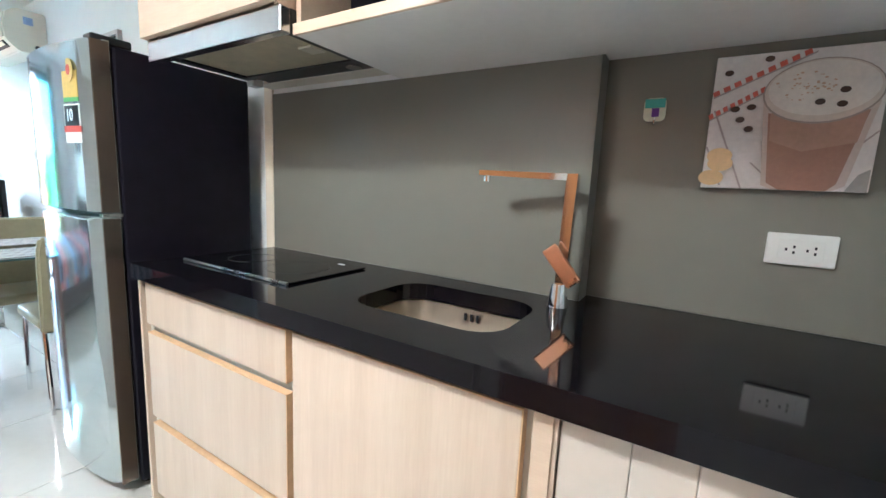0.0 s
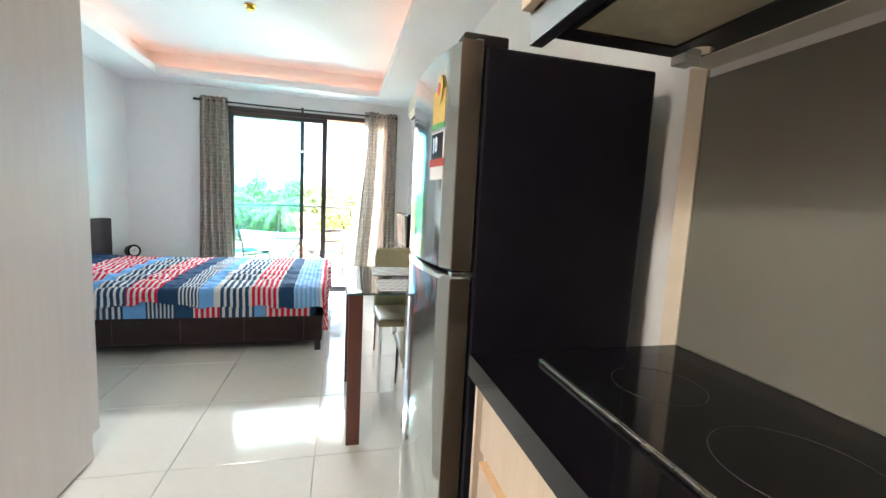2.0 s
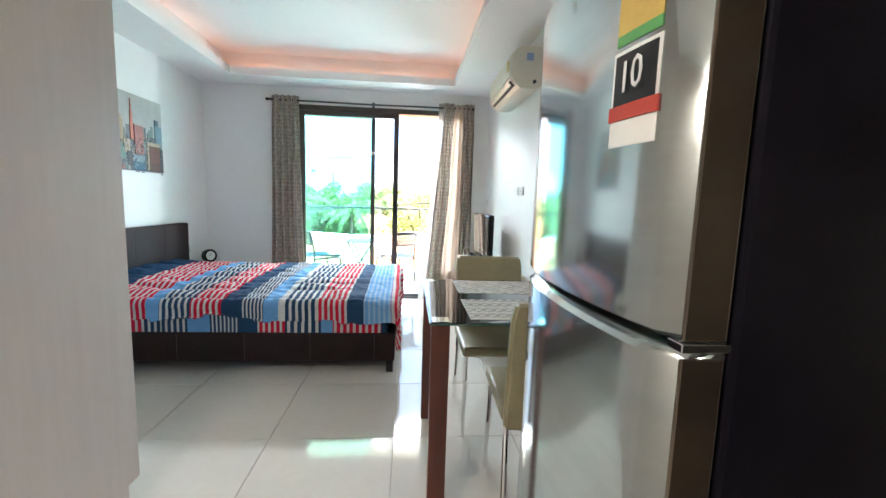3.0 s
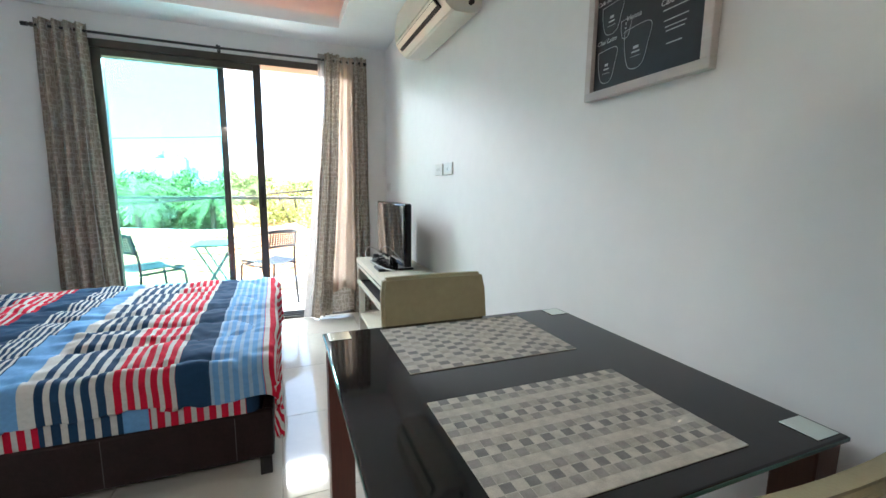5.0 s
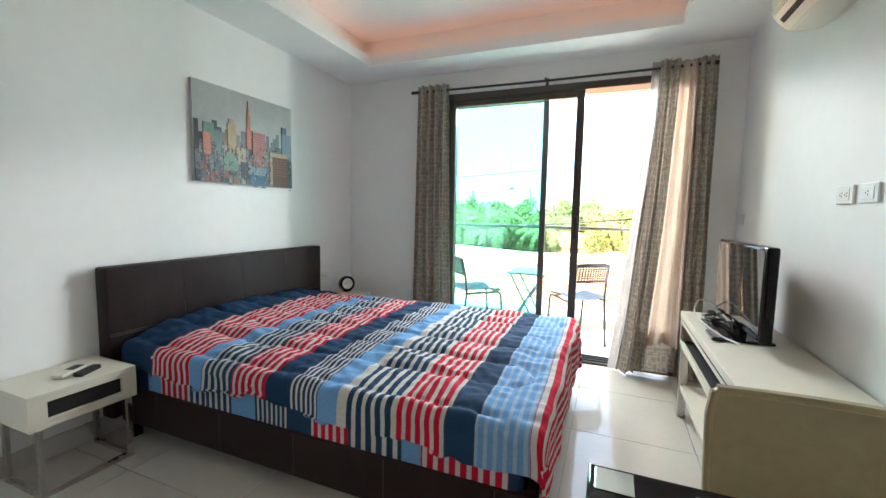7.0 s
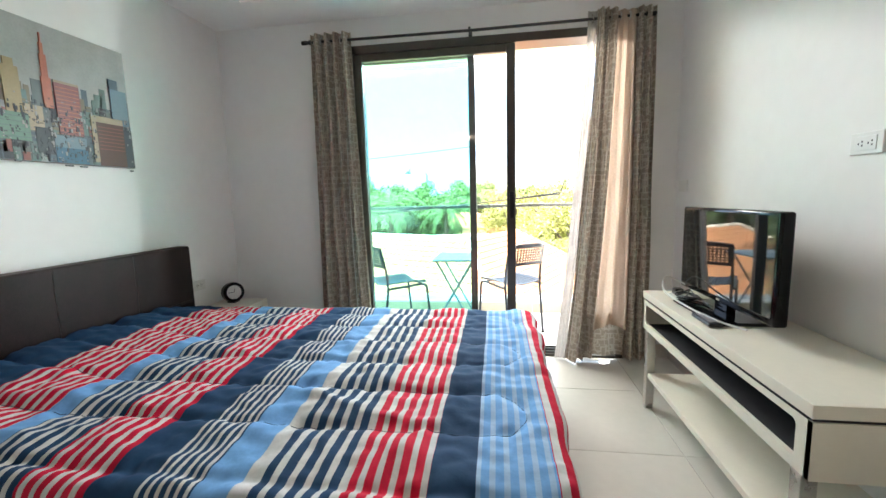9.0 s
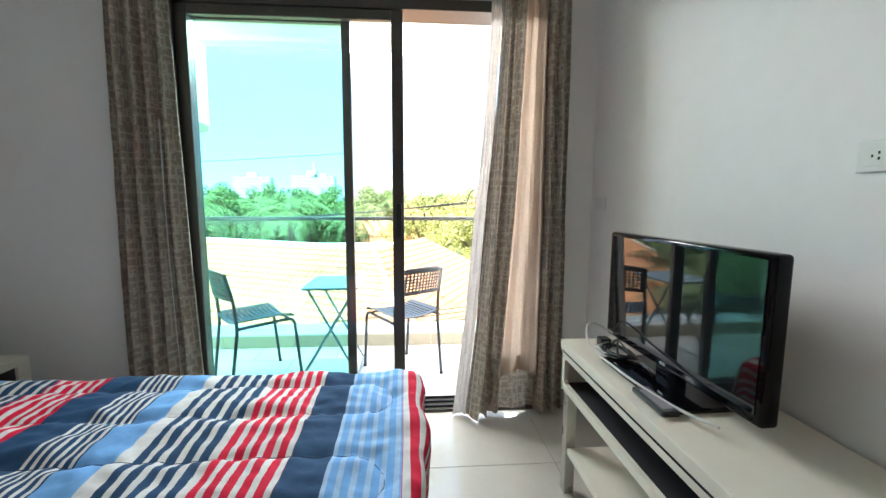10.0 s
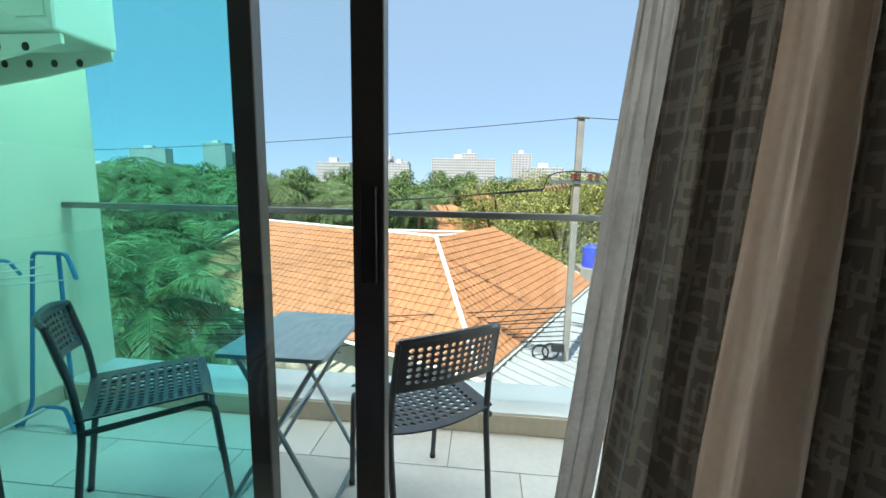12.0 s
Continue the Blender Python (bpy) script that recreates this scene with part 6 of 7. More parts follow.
# ---- balcony ----
BWX, BY_0, BKERB, BGL = -1.07, YW + 0.14, 7.305, 7.43
bal = structure("balcony_floor", box(BWX - 0.14, XR + 0.14, BY_0 - 0.07, 7.62, -0.22, -0.008), M["grout"], "grout bed under pale balcony tiles", "floor")
structure("balcony_wall", box(BWX - 0.14, BWX, BY_0, 7.62, -0.22, TOP), M["balwall"], "cream rendered side wall of the balcony", "wall")
structure("balcony_soffit", box(BWX, XR, BY_0, 7.62, 2.50, 2.56), M["balwall"], "cream painted underside of the balcony above", "ceiling")
structure("balcony_beam", box(BWX - 0.14, XR + 0.14, 7.62, 7.76, 2.46, TOP + 0.2), M["balwall"], "cream rendered edge of the balcony above", "beam")
kb = thing("kerb", (0.4, 7.45, 0), "low white balcony kerb faced with cream tiles", "kerb", kind="structure")
part("upstand", box(BWX, XR, BKERB + 0.010, 7.62, -0.008, 0.105, 0.004), M["whitep"], kb)
for k in range(6):
    a, b_ = BWX + 0.55 * k, min(XR, BWX + 0.55 * (k + 1) - 0.004)
    part("facing_tile", box(a, b_, BKERB, BKERB + 0.0095, 0.0, 0.095, 0.002), M["kerbtile"], kb)
for k in range(2):
    part("side_tile", box(BWX, BWX + 0.0095, BY_0 + 0.455 * k, BY_0 + 0.455 * k + 0.45, 0.0, 0.095, 0.002), M["kerbtile"], kb)
lay_tiles(bal, BWX, XR, BY_0 - 0.06, BKERB + 0.01, 0.10, 6.14, 0.60, 0.30, -0.008, 0.0, M["baltile"], 0.004, 0.5)

bl = thing("balustrade", (0.4, BGL, 0.105), "glass balcony balustrade with grey aluminium handrail", "balustrade")
part("handrail", box(BWX, XR, BGL - 0.026, BGL + 0.026, 1.018, 1.048, 0.004), M["railm"], bl)
for a, b_ in ((BWX + 0.01, 0.255), (0.265, XR)):
    g = part("pane", box(a, b_, BGL - 0.005, BGL + 0.005, 0.106, 1.017, 0.001), M["rail_glass"], bl)
    g.visible_shadow = False

# perforated stacking chair
def perforated(n1, n2, at, hole=0.32, skip_edge=1):
    """A sheet of n1 x n2 cells with square-round holes; at(u, v) gives the place of a point of it."""
    bm = bmesh.new()
    vs = {}

    def vert(u, v):
        k = (round(u, 5), round(v, 5))
        if k not in vs:
            vs[k] = bm.verts.new(at(*k))
        return vs[k]

    for i in range(n1):
        for j in range(n2):
            u0, u1, v0, v1 = i / n1, (i + 1) / n1, j / n2, (j + 1) / n2
            o = [vert(u0, v0), vert(u1, v0), vert(u1, v1), vert(u0, v1)]
            if i < skip_edge or j < skip_edge or i >= n1 - skip_edge or j >= n2 - skip_edge:
                bm.faces.new(o)
                continue
            uc, vc, du, dv_ = (u0 + u1) / 2, (v0 + v1) / 2, (u1 - u0) * hole, (v1 - v0) * hole
            inn = []
            for k in range(8):
                a = radians(202.5 + 45 * k)
                inn.append(vert(uc + du * math.cos(a) * 1.08, vc + dv_ * math.sin(a) * 1.08))
            for c in range(4):
                bm.faces.new((o[c], inn[2 * c + 1], inn[2 * c]))
                bm.faces.new((o[c], o[(c + 1) % 4], inn[(2 * c + 2) % 8], inn[2 * c + 1]))
    r = bmesh.ops.extrude_face_region(bm, geom=bm.faces[:])
    bm.normal_update()
    vv = [g for g in r["geom"] if isinstance(g, bmesh.types.BMVert)]
    nrm = sum((f.normal for f in bm.faces if all(v in set(vv) for v in f.verts)), Vector())
    bmesh.ops.translate(bm, verts=vv, vec=nrm.normalized() * 0.006)
    bmesh.ops.recalc_face_normals(bm, faces=bm.faces)
    return bm


def balcony_chair():
    c = thing("balcony_chair", (0, 0, 0), "charcoal metal stacking chair with perforated seat and back", "chair", "chairs on the balcony")
    part("seat", perforated(13, 13, lambda u, v: (-0.185 + 0.37 * u, -0.18 + 0.37 * v, 0.415 + 0.028 * (2 * u - 1) ** 2 - 0.02 * (v > 0.93))), M["chairpaint"], c)
    part("backrest", perforated(14, 8, lambda u, v: (-0.17 + 0.34 * u, -0.185 - 0.035 * (1 - (2 * u - 1) ** 2) - 0.035 * v, 0.575 + 0.165 * v + 0.008 * (1 - (2 * u - 1) ** 2))), M["chairpaint"], c)
    for s in (-1, 1):
        part("leg_frame", tube(bend([(s * 0.178, 0.225, 0.0), (s * 0.178, 0.185, 0.41), (s * 0.185, -0.17, 0.405)], 0.05), 0.0105, seg=8), M["chairpaint"], c, smooth=True)
        part("back_leg", tube(bend([(s * 0.168, -0.215, 0.0), (s * 0.172, -0.165, 0.40), (s * 0.170, -0.178, 0.56), (s * 0.166, -0.218, 0.735)], 0.05), 0.0105, seg=8), M["chairpaint"], c, smooth=True)
        for y in (0.225, -0.215):
            part("foot_cap", disc((s * (0.178 if y > 0 else 0.168), y, 0.008), (0, 0, 1), 0.0125, 0.016, 10), M["black"], c)
    part("seat_bar", tube([(-0.178, 0.165, 0.402), (0.178, 0.165, 0.402)], 0.008, seg=8), M["chairpaint"], c)
    part("back_bar", tube(curve([(-0.166, -0.218, 0.735), (-0.08, -0.250, 0.748), (0.08, -0.250, 0.748), (0.166, -0.218, 0.735)], 6), 0.0105, seg=8), M["chairpaint"], c, smooth=True)
    return c


bc = balcony_chair()
bc.matrix_basis = pose(0.912, 6.812, 0, 0, 0, 34.6)
bc2 = copy_thing(bc, pose(-0.055, 6.748, 0, 0, 0, -50))
tagged(bc2, "charcoal metal stacking chair facing the folding table")

ft = thing("folding_table", (0.425, 6.90, 0), "small grey-blue metal folding table between the chairs", "folding table")
part("tabletop", prism([(p[0], p[1], 0.607) for p in rounded(0.272, 0.632, 6.645, 7.105, 0.015)], (0, 0, 0.014)), M["tabblue"], ft)
for y, s in ((6.70, 1), (7.04, 1)):
    part("leg", tube([(0.245, y - 0.012, 0.008), (0.605, y - 0.012, 0.606)], 0.0085, seg=8), M["tabblue"], ft)
    part("leg", tube([(0.61, y + 0.012, 0.008), (0.295, y + 0.012, 0.606)], 0.0085, seg=8), M["tabblue"], ft)
for x in (0.245, 0.61):
    d = -0.012 if x < 0.4 else 0.012
    part("foot_bar", tube([(x, 6.70 + d, 0.0086), (x, 7.04 + d, 0.0086)], 0.0085, seg=8), M["tabblue"], ft)
part("hinge_pin", tube([(0.431, 6.68, 0.318), (0.431, 7.06, 0.318)], 0.005, seg=6), M["legsteel"], ft)

dr = thing("drying_rack", (-0.92, 7.05, 0), "folded blue metal drying rack with white lines", "drying rack")
part("leg_frame", tube(bend([(-1.02, 7.06, 0.008), (-1.0, 7.10, 0.10), (-0.93, 7.13, 0.83), (-0.76, 7.13, 0.83), (-0.70, 7.11, 0.72)], 0.03), 0.009, seg=8), M["bluepipe"], dr, smooth=True)
part("leg_frame", tube(bend([(-0.74, 7.05, 0.008), (-0.78, 7.10, 0.10), (-0.80, 7.13, 0.825)], 0.03), 0.009, seg=8), M["bluepipe"], dr, smooth=True)
part("foot_bar", tube(bend([(-1.04, 7.05, 0.009), (-0.95, 7.10, 0.09), (-0.83, 7.10, 0.09), (-0.72, 7.04, 0.009)], 0.03), 0.009, seg=8), M["bluepipe"], dr, smooth=True)
part("arm", tube(bend([(-1.06, 6.72, 0.74), (-1.03, 7.10, 0.80), (-1.02, 7.14, 0.72)], 0.03), 0.008, seg=8), M["bluepipe"], dr, smooth=True)
for k in range(4):
    part("line", tube([(-1.06 + 0.035 * k, 6.50, 0.76 + 0.005 * k), (-0.92 + 0.05 * k, 7.12, 0.80 - 0.03 * k)], 0.004, seg=6), M["cable"], dr, "white drying line")
part("ground_bar", tube([(-1.06, 6.55, 0.008), (-0.93, 7.10, 0.085)], 0.006, seg=6), M["cable"], dr)

oc = thing("outdoor_unit", (-0.78, 7.0, 1.66), "cream outdoor air conditioner unit on a wall bracket", "air conditioner")
part("casing", box(BWX + 0.03, -0.475, 6.93, 7.20, 1.705, 2.26, 0.012), M["oldwhite"], oc)
for r in (0.04, 0.075, 0.11, 0.145, 0.18):
    part("grille_ring", tube([(-0.86 + r * math.cos(a), 6.922, 1.99 + r * math.sin(a)) for a in [k * math.tau / 32 for k in range(32)]], 0.004, seg=5, closed=True), M["oldwhite"], oc)
part("fan_opening", disc((-0.86, 6.931, 1.99), (0, 1, 0), 0.19, 0.006, 36), M["dark"], oc, "black disc standing in for the shaded fan opening")
part("fan_hub", disc((-0.86, 6.922, 1.99), (0, 1, 0), 0.03, 0.008, 16), M["oldwhite"], oc)
part("service_panel", box(-0.62, -0.50, 6.924, 6.9295, 1.75, 2.20, 0.004), M["oldwhite"], oc)
for yy in (6.95, 7.16):
    b = prism([(BWX + 0.002, yy, 1.70), (-0.47, yy, 1.70), (-0.47, yy, 1.665), (-0.80, yy, 1.60), (BWX + 0.002, yy, 1.56)], (0, 0.012, 0))
    part("bracket", b, M["oldwhite"], oc)
    for x in (-0.98, -0.86, -0.74, -0.62):
        part("bracket_hole", disc((x, yy - 0.001, 1.655), (0, 1, 0), 0.016, 0.0015, 14), M["dark"], oc, "black disc standing in for a shaded hole in the bracket")

# ---- outside ----
GROUND = -7.6
M["grass"] = mat("dry_lawn", (0.12, 0.16, 0.055), 0.9, 0, 0.25, 0.15, 0.3, 4)
M["rooftile"] = mat("orange_roof_tile", (0.47, 0.205, 0.088), 0.6, 0, 0.12, 2.5, 0.2, 30, rand=0.22)
M["roofbase"] = mat("roof_underlay", (0.30, 0.12, 0.05), 0.8, 0, 0.15, 1.5)
M["ridge"] = mat("white_ridge_mortar", (0.72, 0.66, 0.58), 0.7, 0, 0.06, 2)
M["house"] = mat("cream_house_wall", (0.62, 0.56, 0.44), 0.8, 0, 0.05, 0.7)
M["metalroof"] = mat("corrugated_white_sheet", (0.36, 0.36, 0.36), 0.5, 0.2, 0.06, 1.0)
M["concrete"] = mat("pole_concrete", (0.24, 0.22, 0.20), 0.8, 0, 0.1, 3)
M["bark"] = mat("bark", (0.13, 0.095, 0.065), 0.9, 0, 0.2, 4, 0.5, 20)
M["leaf"] = leafy("green_leaf", (0.17, 0.25, 0.075), 0.65)
M["leafy"] = leafy("yellow_green_leaf", (0.36, 0.36, 0.11))
M["palm"] = leafy("palm_leaf", (0.23, 0.32, 0.13), 0.6)
M["bush"] = leafy("bush_leaf", (0.21, 0.30, 0.095), 0.7)
M["tower"] = mat("pale_tower_render", (0.50, 0.45, 0.44), 0.7, 0, 0.04, 0.02)
M["towerwin"] = mat("tower_window_band", (0.24, 0.25, 0.29), 0.3, 0, 0.1, 0.1)

g = bmesh.new()
bmesh.ops.create_grid(g, x_segments=2, y_segments=2, size=3000, matrix=Matrix.Translation((0, 2600, GROUND)))
structure("ground", g, M["grass"], "dry green ground reaching to the horizon", "ground")

# neighbour's hipped roof: corner nearest the balcony, eaves along U and V
RU, RV = Vector((-0.90, 0.436, 0)), Vector((0.436, 0.90, 0))
RC = Vector((1.15, 14.70, -3.3))
LU, LV, HIP, RISE = 17.2, 12.4, 3.65, 2.72
LOW = Vector((0, 0, 0.33))     # the back ridge lies lower than the front one
ho = thing("neighbour_house", (RC.x, RC.y, GROUND), "neighbouring house with orange tiled hipped roof and white ridges", "house")
c00, c10, c11, c01 = RC, RC + LU * RU, RC + LU * RU + LV * RV, RC + LV * RV
r00, r10 = RC + HIP * (RU + RV) + Vector((0, 0, RISE)), RC + (LU - HIP) * RU + HIP * RV + Vector((0, 0, RISE))
r11, r01 = RC + (LU - HIP) * RU + (LV - HIP) * RV + Vector((0, 0, RISE)) - 2.4 * LOW, RC + HIP * RU + (LV - HIP) * RV + Vector((0, 0, RISE)) - LOW
b = bmesh.new()
vv = [b.verts.new(p) for p in (c00, c10, c11, c01, r00, r10, r11, r01)]
for q in ((0, 1, 5, 4), (1, 2, 6, 5), (2, 3, 7, 6), (3, 0, 4, 7), (4, 5, 6, 7), (3, 2, 1, 0)):
    b.faces.new([vv[k] for k in q])
bmesh.ops.recalc_face_normals(b, faces=b.faces)
roof = part("roof", b, M["roofbase"], ho)
for a, c in ((c00, r00), (c10, r10), (c11, r11), (c01, r01), (r00, r10), (r10, r11), (r11, r01), (r01, r00)):
    part("ridge_cap", tube([a + Vector((0, 0, 0.04)), c + Vector((0, 0, 0.06))], 0.075, seg=6), M["ridge"], roof, "white mortared ridge")
for a, c in ((c00, c10), (c00, c01)):
    d = (c - a).normalized()
    part("fascia", tube([a + Vector((0, 0, -0.08)), c + Vector((0, 0, -0.08))], 0.07, seg=4), M["ridge"], roof)
b = bmesh.new()
wl = [RC + 0.7 * RU + 0.7 * RV, RC + (LU - 0.7) * RU + 0.7 * RV, RC + (LU - 0.7) * RU + (LV - 0.7) * RV, RC + 0.7 * RU + (LV - 0.7) * RV]
part("wall", prism([(p.x, p.y, GROUND) for p in wl], (0, 0, 4.25)), M["house"], ho)
for k in range(5):
    p = RC + (1.6 + 2.6 * k) * RU + 0.69 * RV
    b = prism([(p + w * RU + Vector((0, 0, h - 3.0))) for w, h in ((0, 0), (1.1, 0), (1.1, 1.2), (0, 1.2))], -RV * 0.03)
    for v in b.verts:
        v.co.z -= 1.2
    part("window", b, M["towerwin"], ho)


def roof_tiles(origin, along, up, width_at, length, rows, tw, material):
    """Overlapping tiles in courses on a slope: along the eave, up the slope; the face narrows by width_at."""
    nrm = along.cross(up).normalized()
    if nrm.z < 0:
        nrm = -nrm
    near = []
    course = length / rows
    for r in range(rows):
        lo, hi = width_at(r / rows)
        s = math.ceil(lo / tw)
        while s * tw + tw <= hi:
            near.append((r, s * tw))
            s += 1
    return nrm, course, near


def tile_mesh(tw, course, along, up, nrm, material):
    b = bmesh.new()
    t, lap = 0.022, 1.12
    pts = []
    for s, h in ((0.02, 0.0), (0.25, 0.022), (0.5, 0.03), (0.75, 0.022), (0.98, 0.0)):
        pts.append((s, h))
    bot = [b.verts.new(along * tw * s + nrm * (h + 0.045)) for s, h in pts]
    bot2 = [b.verts.new(along * tw * s + nrm * (h + 0.015)) for s, h in pts]
    topv = [b.verts.new(along * tw * s + up * course * lap + nrm * (h + 0.012)) for s, h in pts]
    for k in range(4):
        b.faces.new((bot[k], bot[k + 1], topv[k + 1], topv[k]))
        b.faces.new((bot2[k], bot2[k + 1], bot[k + 1], bot[k]))
    me = bpy.data.meshes.new("roof_tile")
    bmesh.ops.recalc_face_normals(b, faces=b.faces)
    b.to_mesh(me)
    b.free()
    me.materials.append(material)
    return me


def cover(origin, along, up, width_at, length, rows, tw, pick):
    nrm, course, cells = roof_tiles(origin, along, up, width_at, length, rows, tw, M["rooftile"])
    me = tile_mesh(tw, course, along, up, nrm, M["rooftile"])
    cells.sort(key=lambda c: c[0])
    base = base_of(roof)
    for (r, s) in cells[:pick]:
        ob = new("roof_tile", me)
        ob.parent = roof
        ob.location = origin + along * s + up * (course * r) - base
    vs = [v.co.copy() for v in me.vertices]
    fs = [tuple(p.vertices) for p in me.polygons]
    V, F = [], []
    for (r, s) in cells[pick:]:
        o = origin + along * s + up * (course * r) - base
        k = len(V)
        V += [tuple(o + c) for c in vs]
        F += [tuple(i + k for i in f) for f in fs]
    rest = bpy.data.meshes.new("roof_tiles")
    rest.from_pydata(V, [], F)
    rest.materials.append(M["rooftile"])
    ob = new("roof_tiles", rest)
    ob.parent = roof
    tagged(ob, "orange roof tiles in courses", kind="stuff")


SL = math.hypot(HIP, RISE)
upf = (HIP * RV + Vector((0, 0, RISE))).normalized()
upr = (HIP * RU + Vector((0, 0, RISE))).normalized()
cover(c00, RU, upf, lambda t: (HIP * t, LU - HIP * t - 0.2 * t), SL, 16, 0.26, 150)
cover(c00, RV, upr, lambda t: (HIP * t, LV - HIP * t - 0.2 * t), SL, 16, 0.26, 120)

# white sheet awning and far roofs
aw = thing("sheet_awning", (5.0, 15.0, GROUND), "pale corrugated sheet roof beside the neighbouring house", "awning")
b = bmesh.new()
o = RC + 0.15 * RV - 0.02 * RU + Vector((0, 0, -0.16))
nrow = 60
vs = []
for k in range(nrow + 1):
    p = o + RV * (12.0 * k / nrow) + Vector((0, 0, 0.03 if k % 2 else -0.03))
    vs.append((b.verts.new(p), b.verts.new(p - RU * 6.5 + Vector((0, 0, -1.3)))))
for (a, a2), (c, c2) in zip(vs, vs[1:]):
    b.faces.new((a, a2, c2, c))
part("sheet", b, M["metalroof"], aw)
for k in (0, 1):
    q = o + RV * (1.0 + 7.5 * k) - RU * 6.0
    part("post", tube([(q.x, q.y, GROUND), (q.x, q.y, -4.95)], 0.06, seg=8), M["concrete"], aw)

wtk = thing("water_tank", (6.5, 26.0, GROUND), "blue plastic water tank on a stand", "water tank")
part("tank", disc((6.5, 26.0, -2.1), (0, 0, 1), 0.5, 0.95, 24), paint("tank_blue", (0.03, 0.06, 0.50)), wtk, smooth=True)
part("lid", disc((6.5, 26.0, -1.56), (0, 0, 1), 0.42, 0.12, 24, r2=0.3), paint("tank_blue", (0.03, 0.06, 0.50)), wtk)
part("stand", box(5.8, 7.3, 25.3, 26.7, GROUND, -2.58), M["concrete"], wtk)


def far_house(x, y, w, d, h, rise, rz, label):
    fh = thing("far_house", (x, y, GROUND), label, "house", "houses among the trees")
    b = box(-w / 2 + 0.5, w / 2 - 0.5, -d / 2 + 0.5, d / 2 - 0.5, 0, h)
    bmesh.ops.transform(b, matrix=pose(x, y, GROUND, 0, 0, rz), verts=b.verts)
    part("wall", b, M["house"], fh)
    b = bmesh.new()
    e = [b.verts.new(p) for p in ((-w / 2, -d / 2, h), (w / 2, -d / 2, h), (w / 2, d / 2, h), (-w / 2, d / 2, h))]
    r = [b.verts.new((-w / 2 + d / 2, 0, h + rise)), b.verts.new((w / 2 - d / 2, 0, h + rise))]
    for q in ((e[0], e[1], r[1], r[0]), (e[2], e[3], r[0], r[1]), (e[1], e[2], r[1]), (e[3], e[0], r[0]), (e[3], e[2], e[1], e[0])):
        b.faces.new(q)
    bmesh.ops.transform(b, matrix=pose(x, y, GROUND, 0, 0, rz), verts=b.verts)
    part("roof", b, M["rooftile"], fh)


far_house(-3.5, 42, 11, 7, 5.0, 2.2, 20, "house with orange tiled roof among the trees")
far_house(-0.5, 52, 12, 8, 5.6, 2.4, -15, "distant house with orange tiled roof")
far_house(-30, 60, 14, 9, 6.0, 2.6, 10, "distant house with orange roof behind palms")
far_house(6, 95, 16, 9, 7.5, 2.6, 5, "low distant house with orange roof")


# trees
def leaf_cloud(bm, centres, rnd, per, size, squash=0.8):
    for c, r in centres:
        for _ in range(per):
            d = Vector((rnd.gauss(0, 1), rnd.gauss(0, 1), rnd.gauss(0, 1))).normalized() * r * rnd.uniform(0.55, 1.08)
            p = Vector(c) + Vector((d.x, d.y, d.z * squash))
            n = (d.normalized() + Vector((rnd.uniform(-1, 1), rnd.uniform(-1, 1), rnd.uniform(-0.2, 1.2)))).normalized()
            t = n.orthogonal().normalized()
            t = (Matrix.Rotation(rnd.uniform(0, 6.28), 3, n) @ t)
            s = n.cross(t)
            l, w = size * rnd.uniform(0.6, 1.3), size * rnd.uniform(0.3, 0.6)
            q = [bm.verts.new(p + a) for a in (-t * l, s * w - n * 0.15 * l, t * l, -s * w - n * 0.15 * l)]
            bm.faces.new(q)
    return bm


def broad_tree(name, h, spread, seed, material, label, clumps=26, per=190, size=0.17):
    rnd = random.Random(seed)
    t = thing(name, (0, 0, 0), label, "tree", "trees beyond the balcony")
    b = bmesh.new()
    cen = []
    for k in range(8):
        a = k * 0.785 + rnd.uniform(-0.3, 0.3)
        e = Vector((math.cos(a) * spread * rnd.uniform(0.35, 0.75), math.sin(a) * spread * rnd.uniform(0.35, 0.75), h * rnd.uniform(0.6, 0.85)))
        tube(curve([(0, 0, h * 0.3), (e.x * 0.4, e.y * 0.4, h * 0.5), e], 4), 0.05 * spread / 3, b, 6)
        cen.append((e, spread * rnd.uniform(0.22, 0.34)))
    part("limbs", b, M["bark"], t)
    part("trunk", disc((0, 0, h * 0.18), (0, 0, 1), 0.2, h * 0.36, 10, r2=0.12), M["bark"], t)
    for _ in range(clumps - 8):
        a, rr = rnd.uniform(0, 6.28), spread * math.sqrt(rnd.uniform(0.02, 0.9))
        z = h * (0.92 - 0.45 * (rr / spread) ** 2) - rnd.uniform(0, h * 0.22)
        cen.append(((rr * math.cos(a), rr * math.sin(a), z), spread * rnd.uniform(0.16, 0.32)))
    part("crown", leaf_cloud(bmesh.new(), cen, rnd, per, size), material, t)
    return t


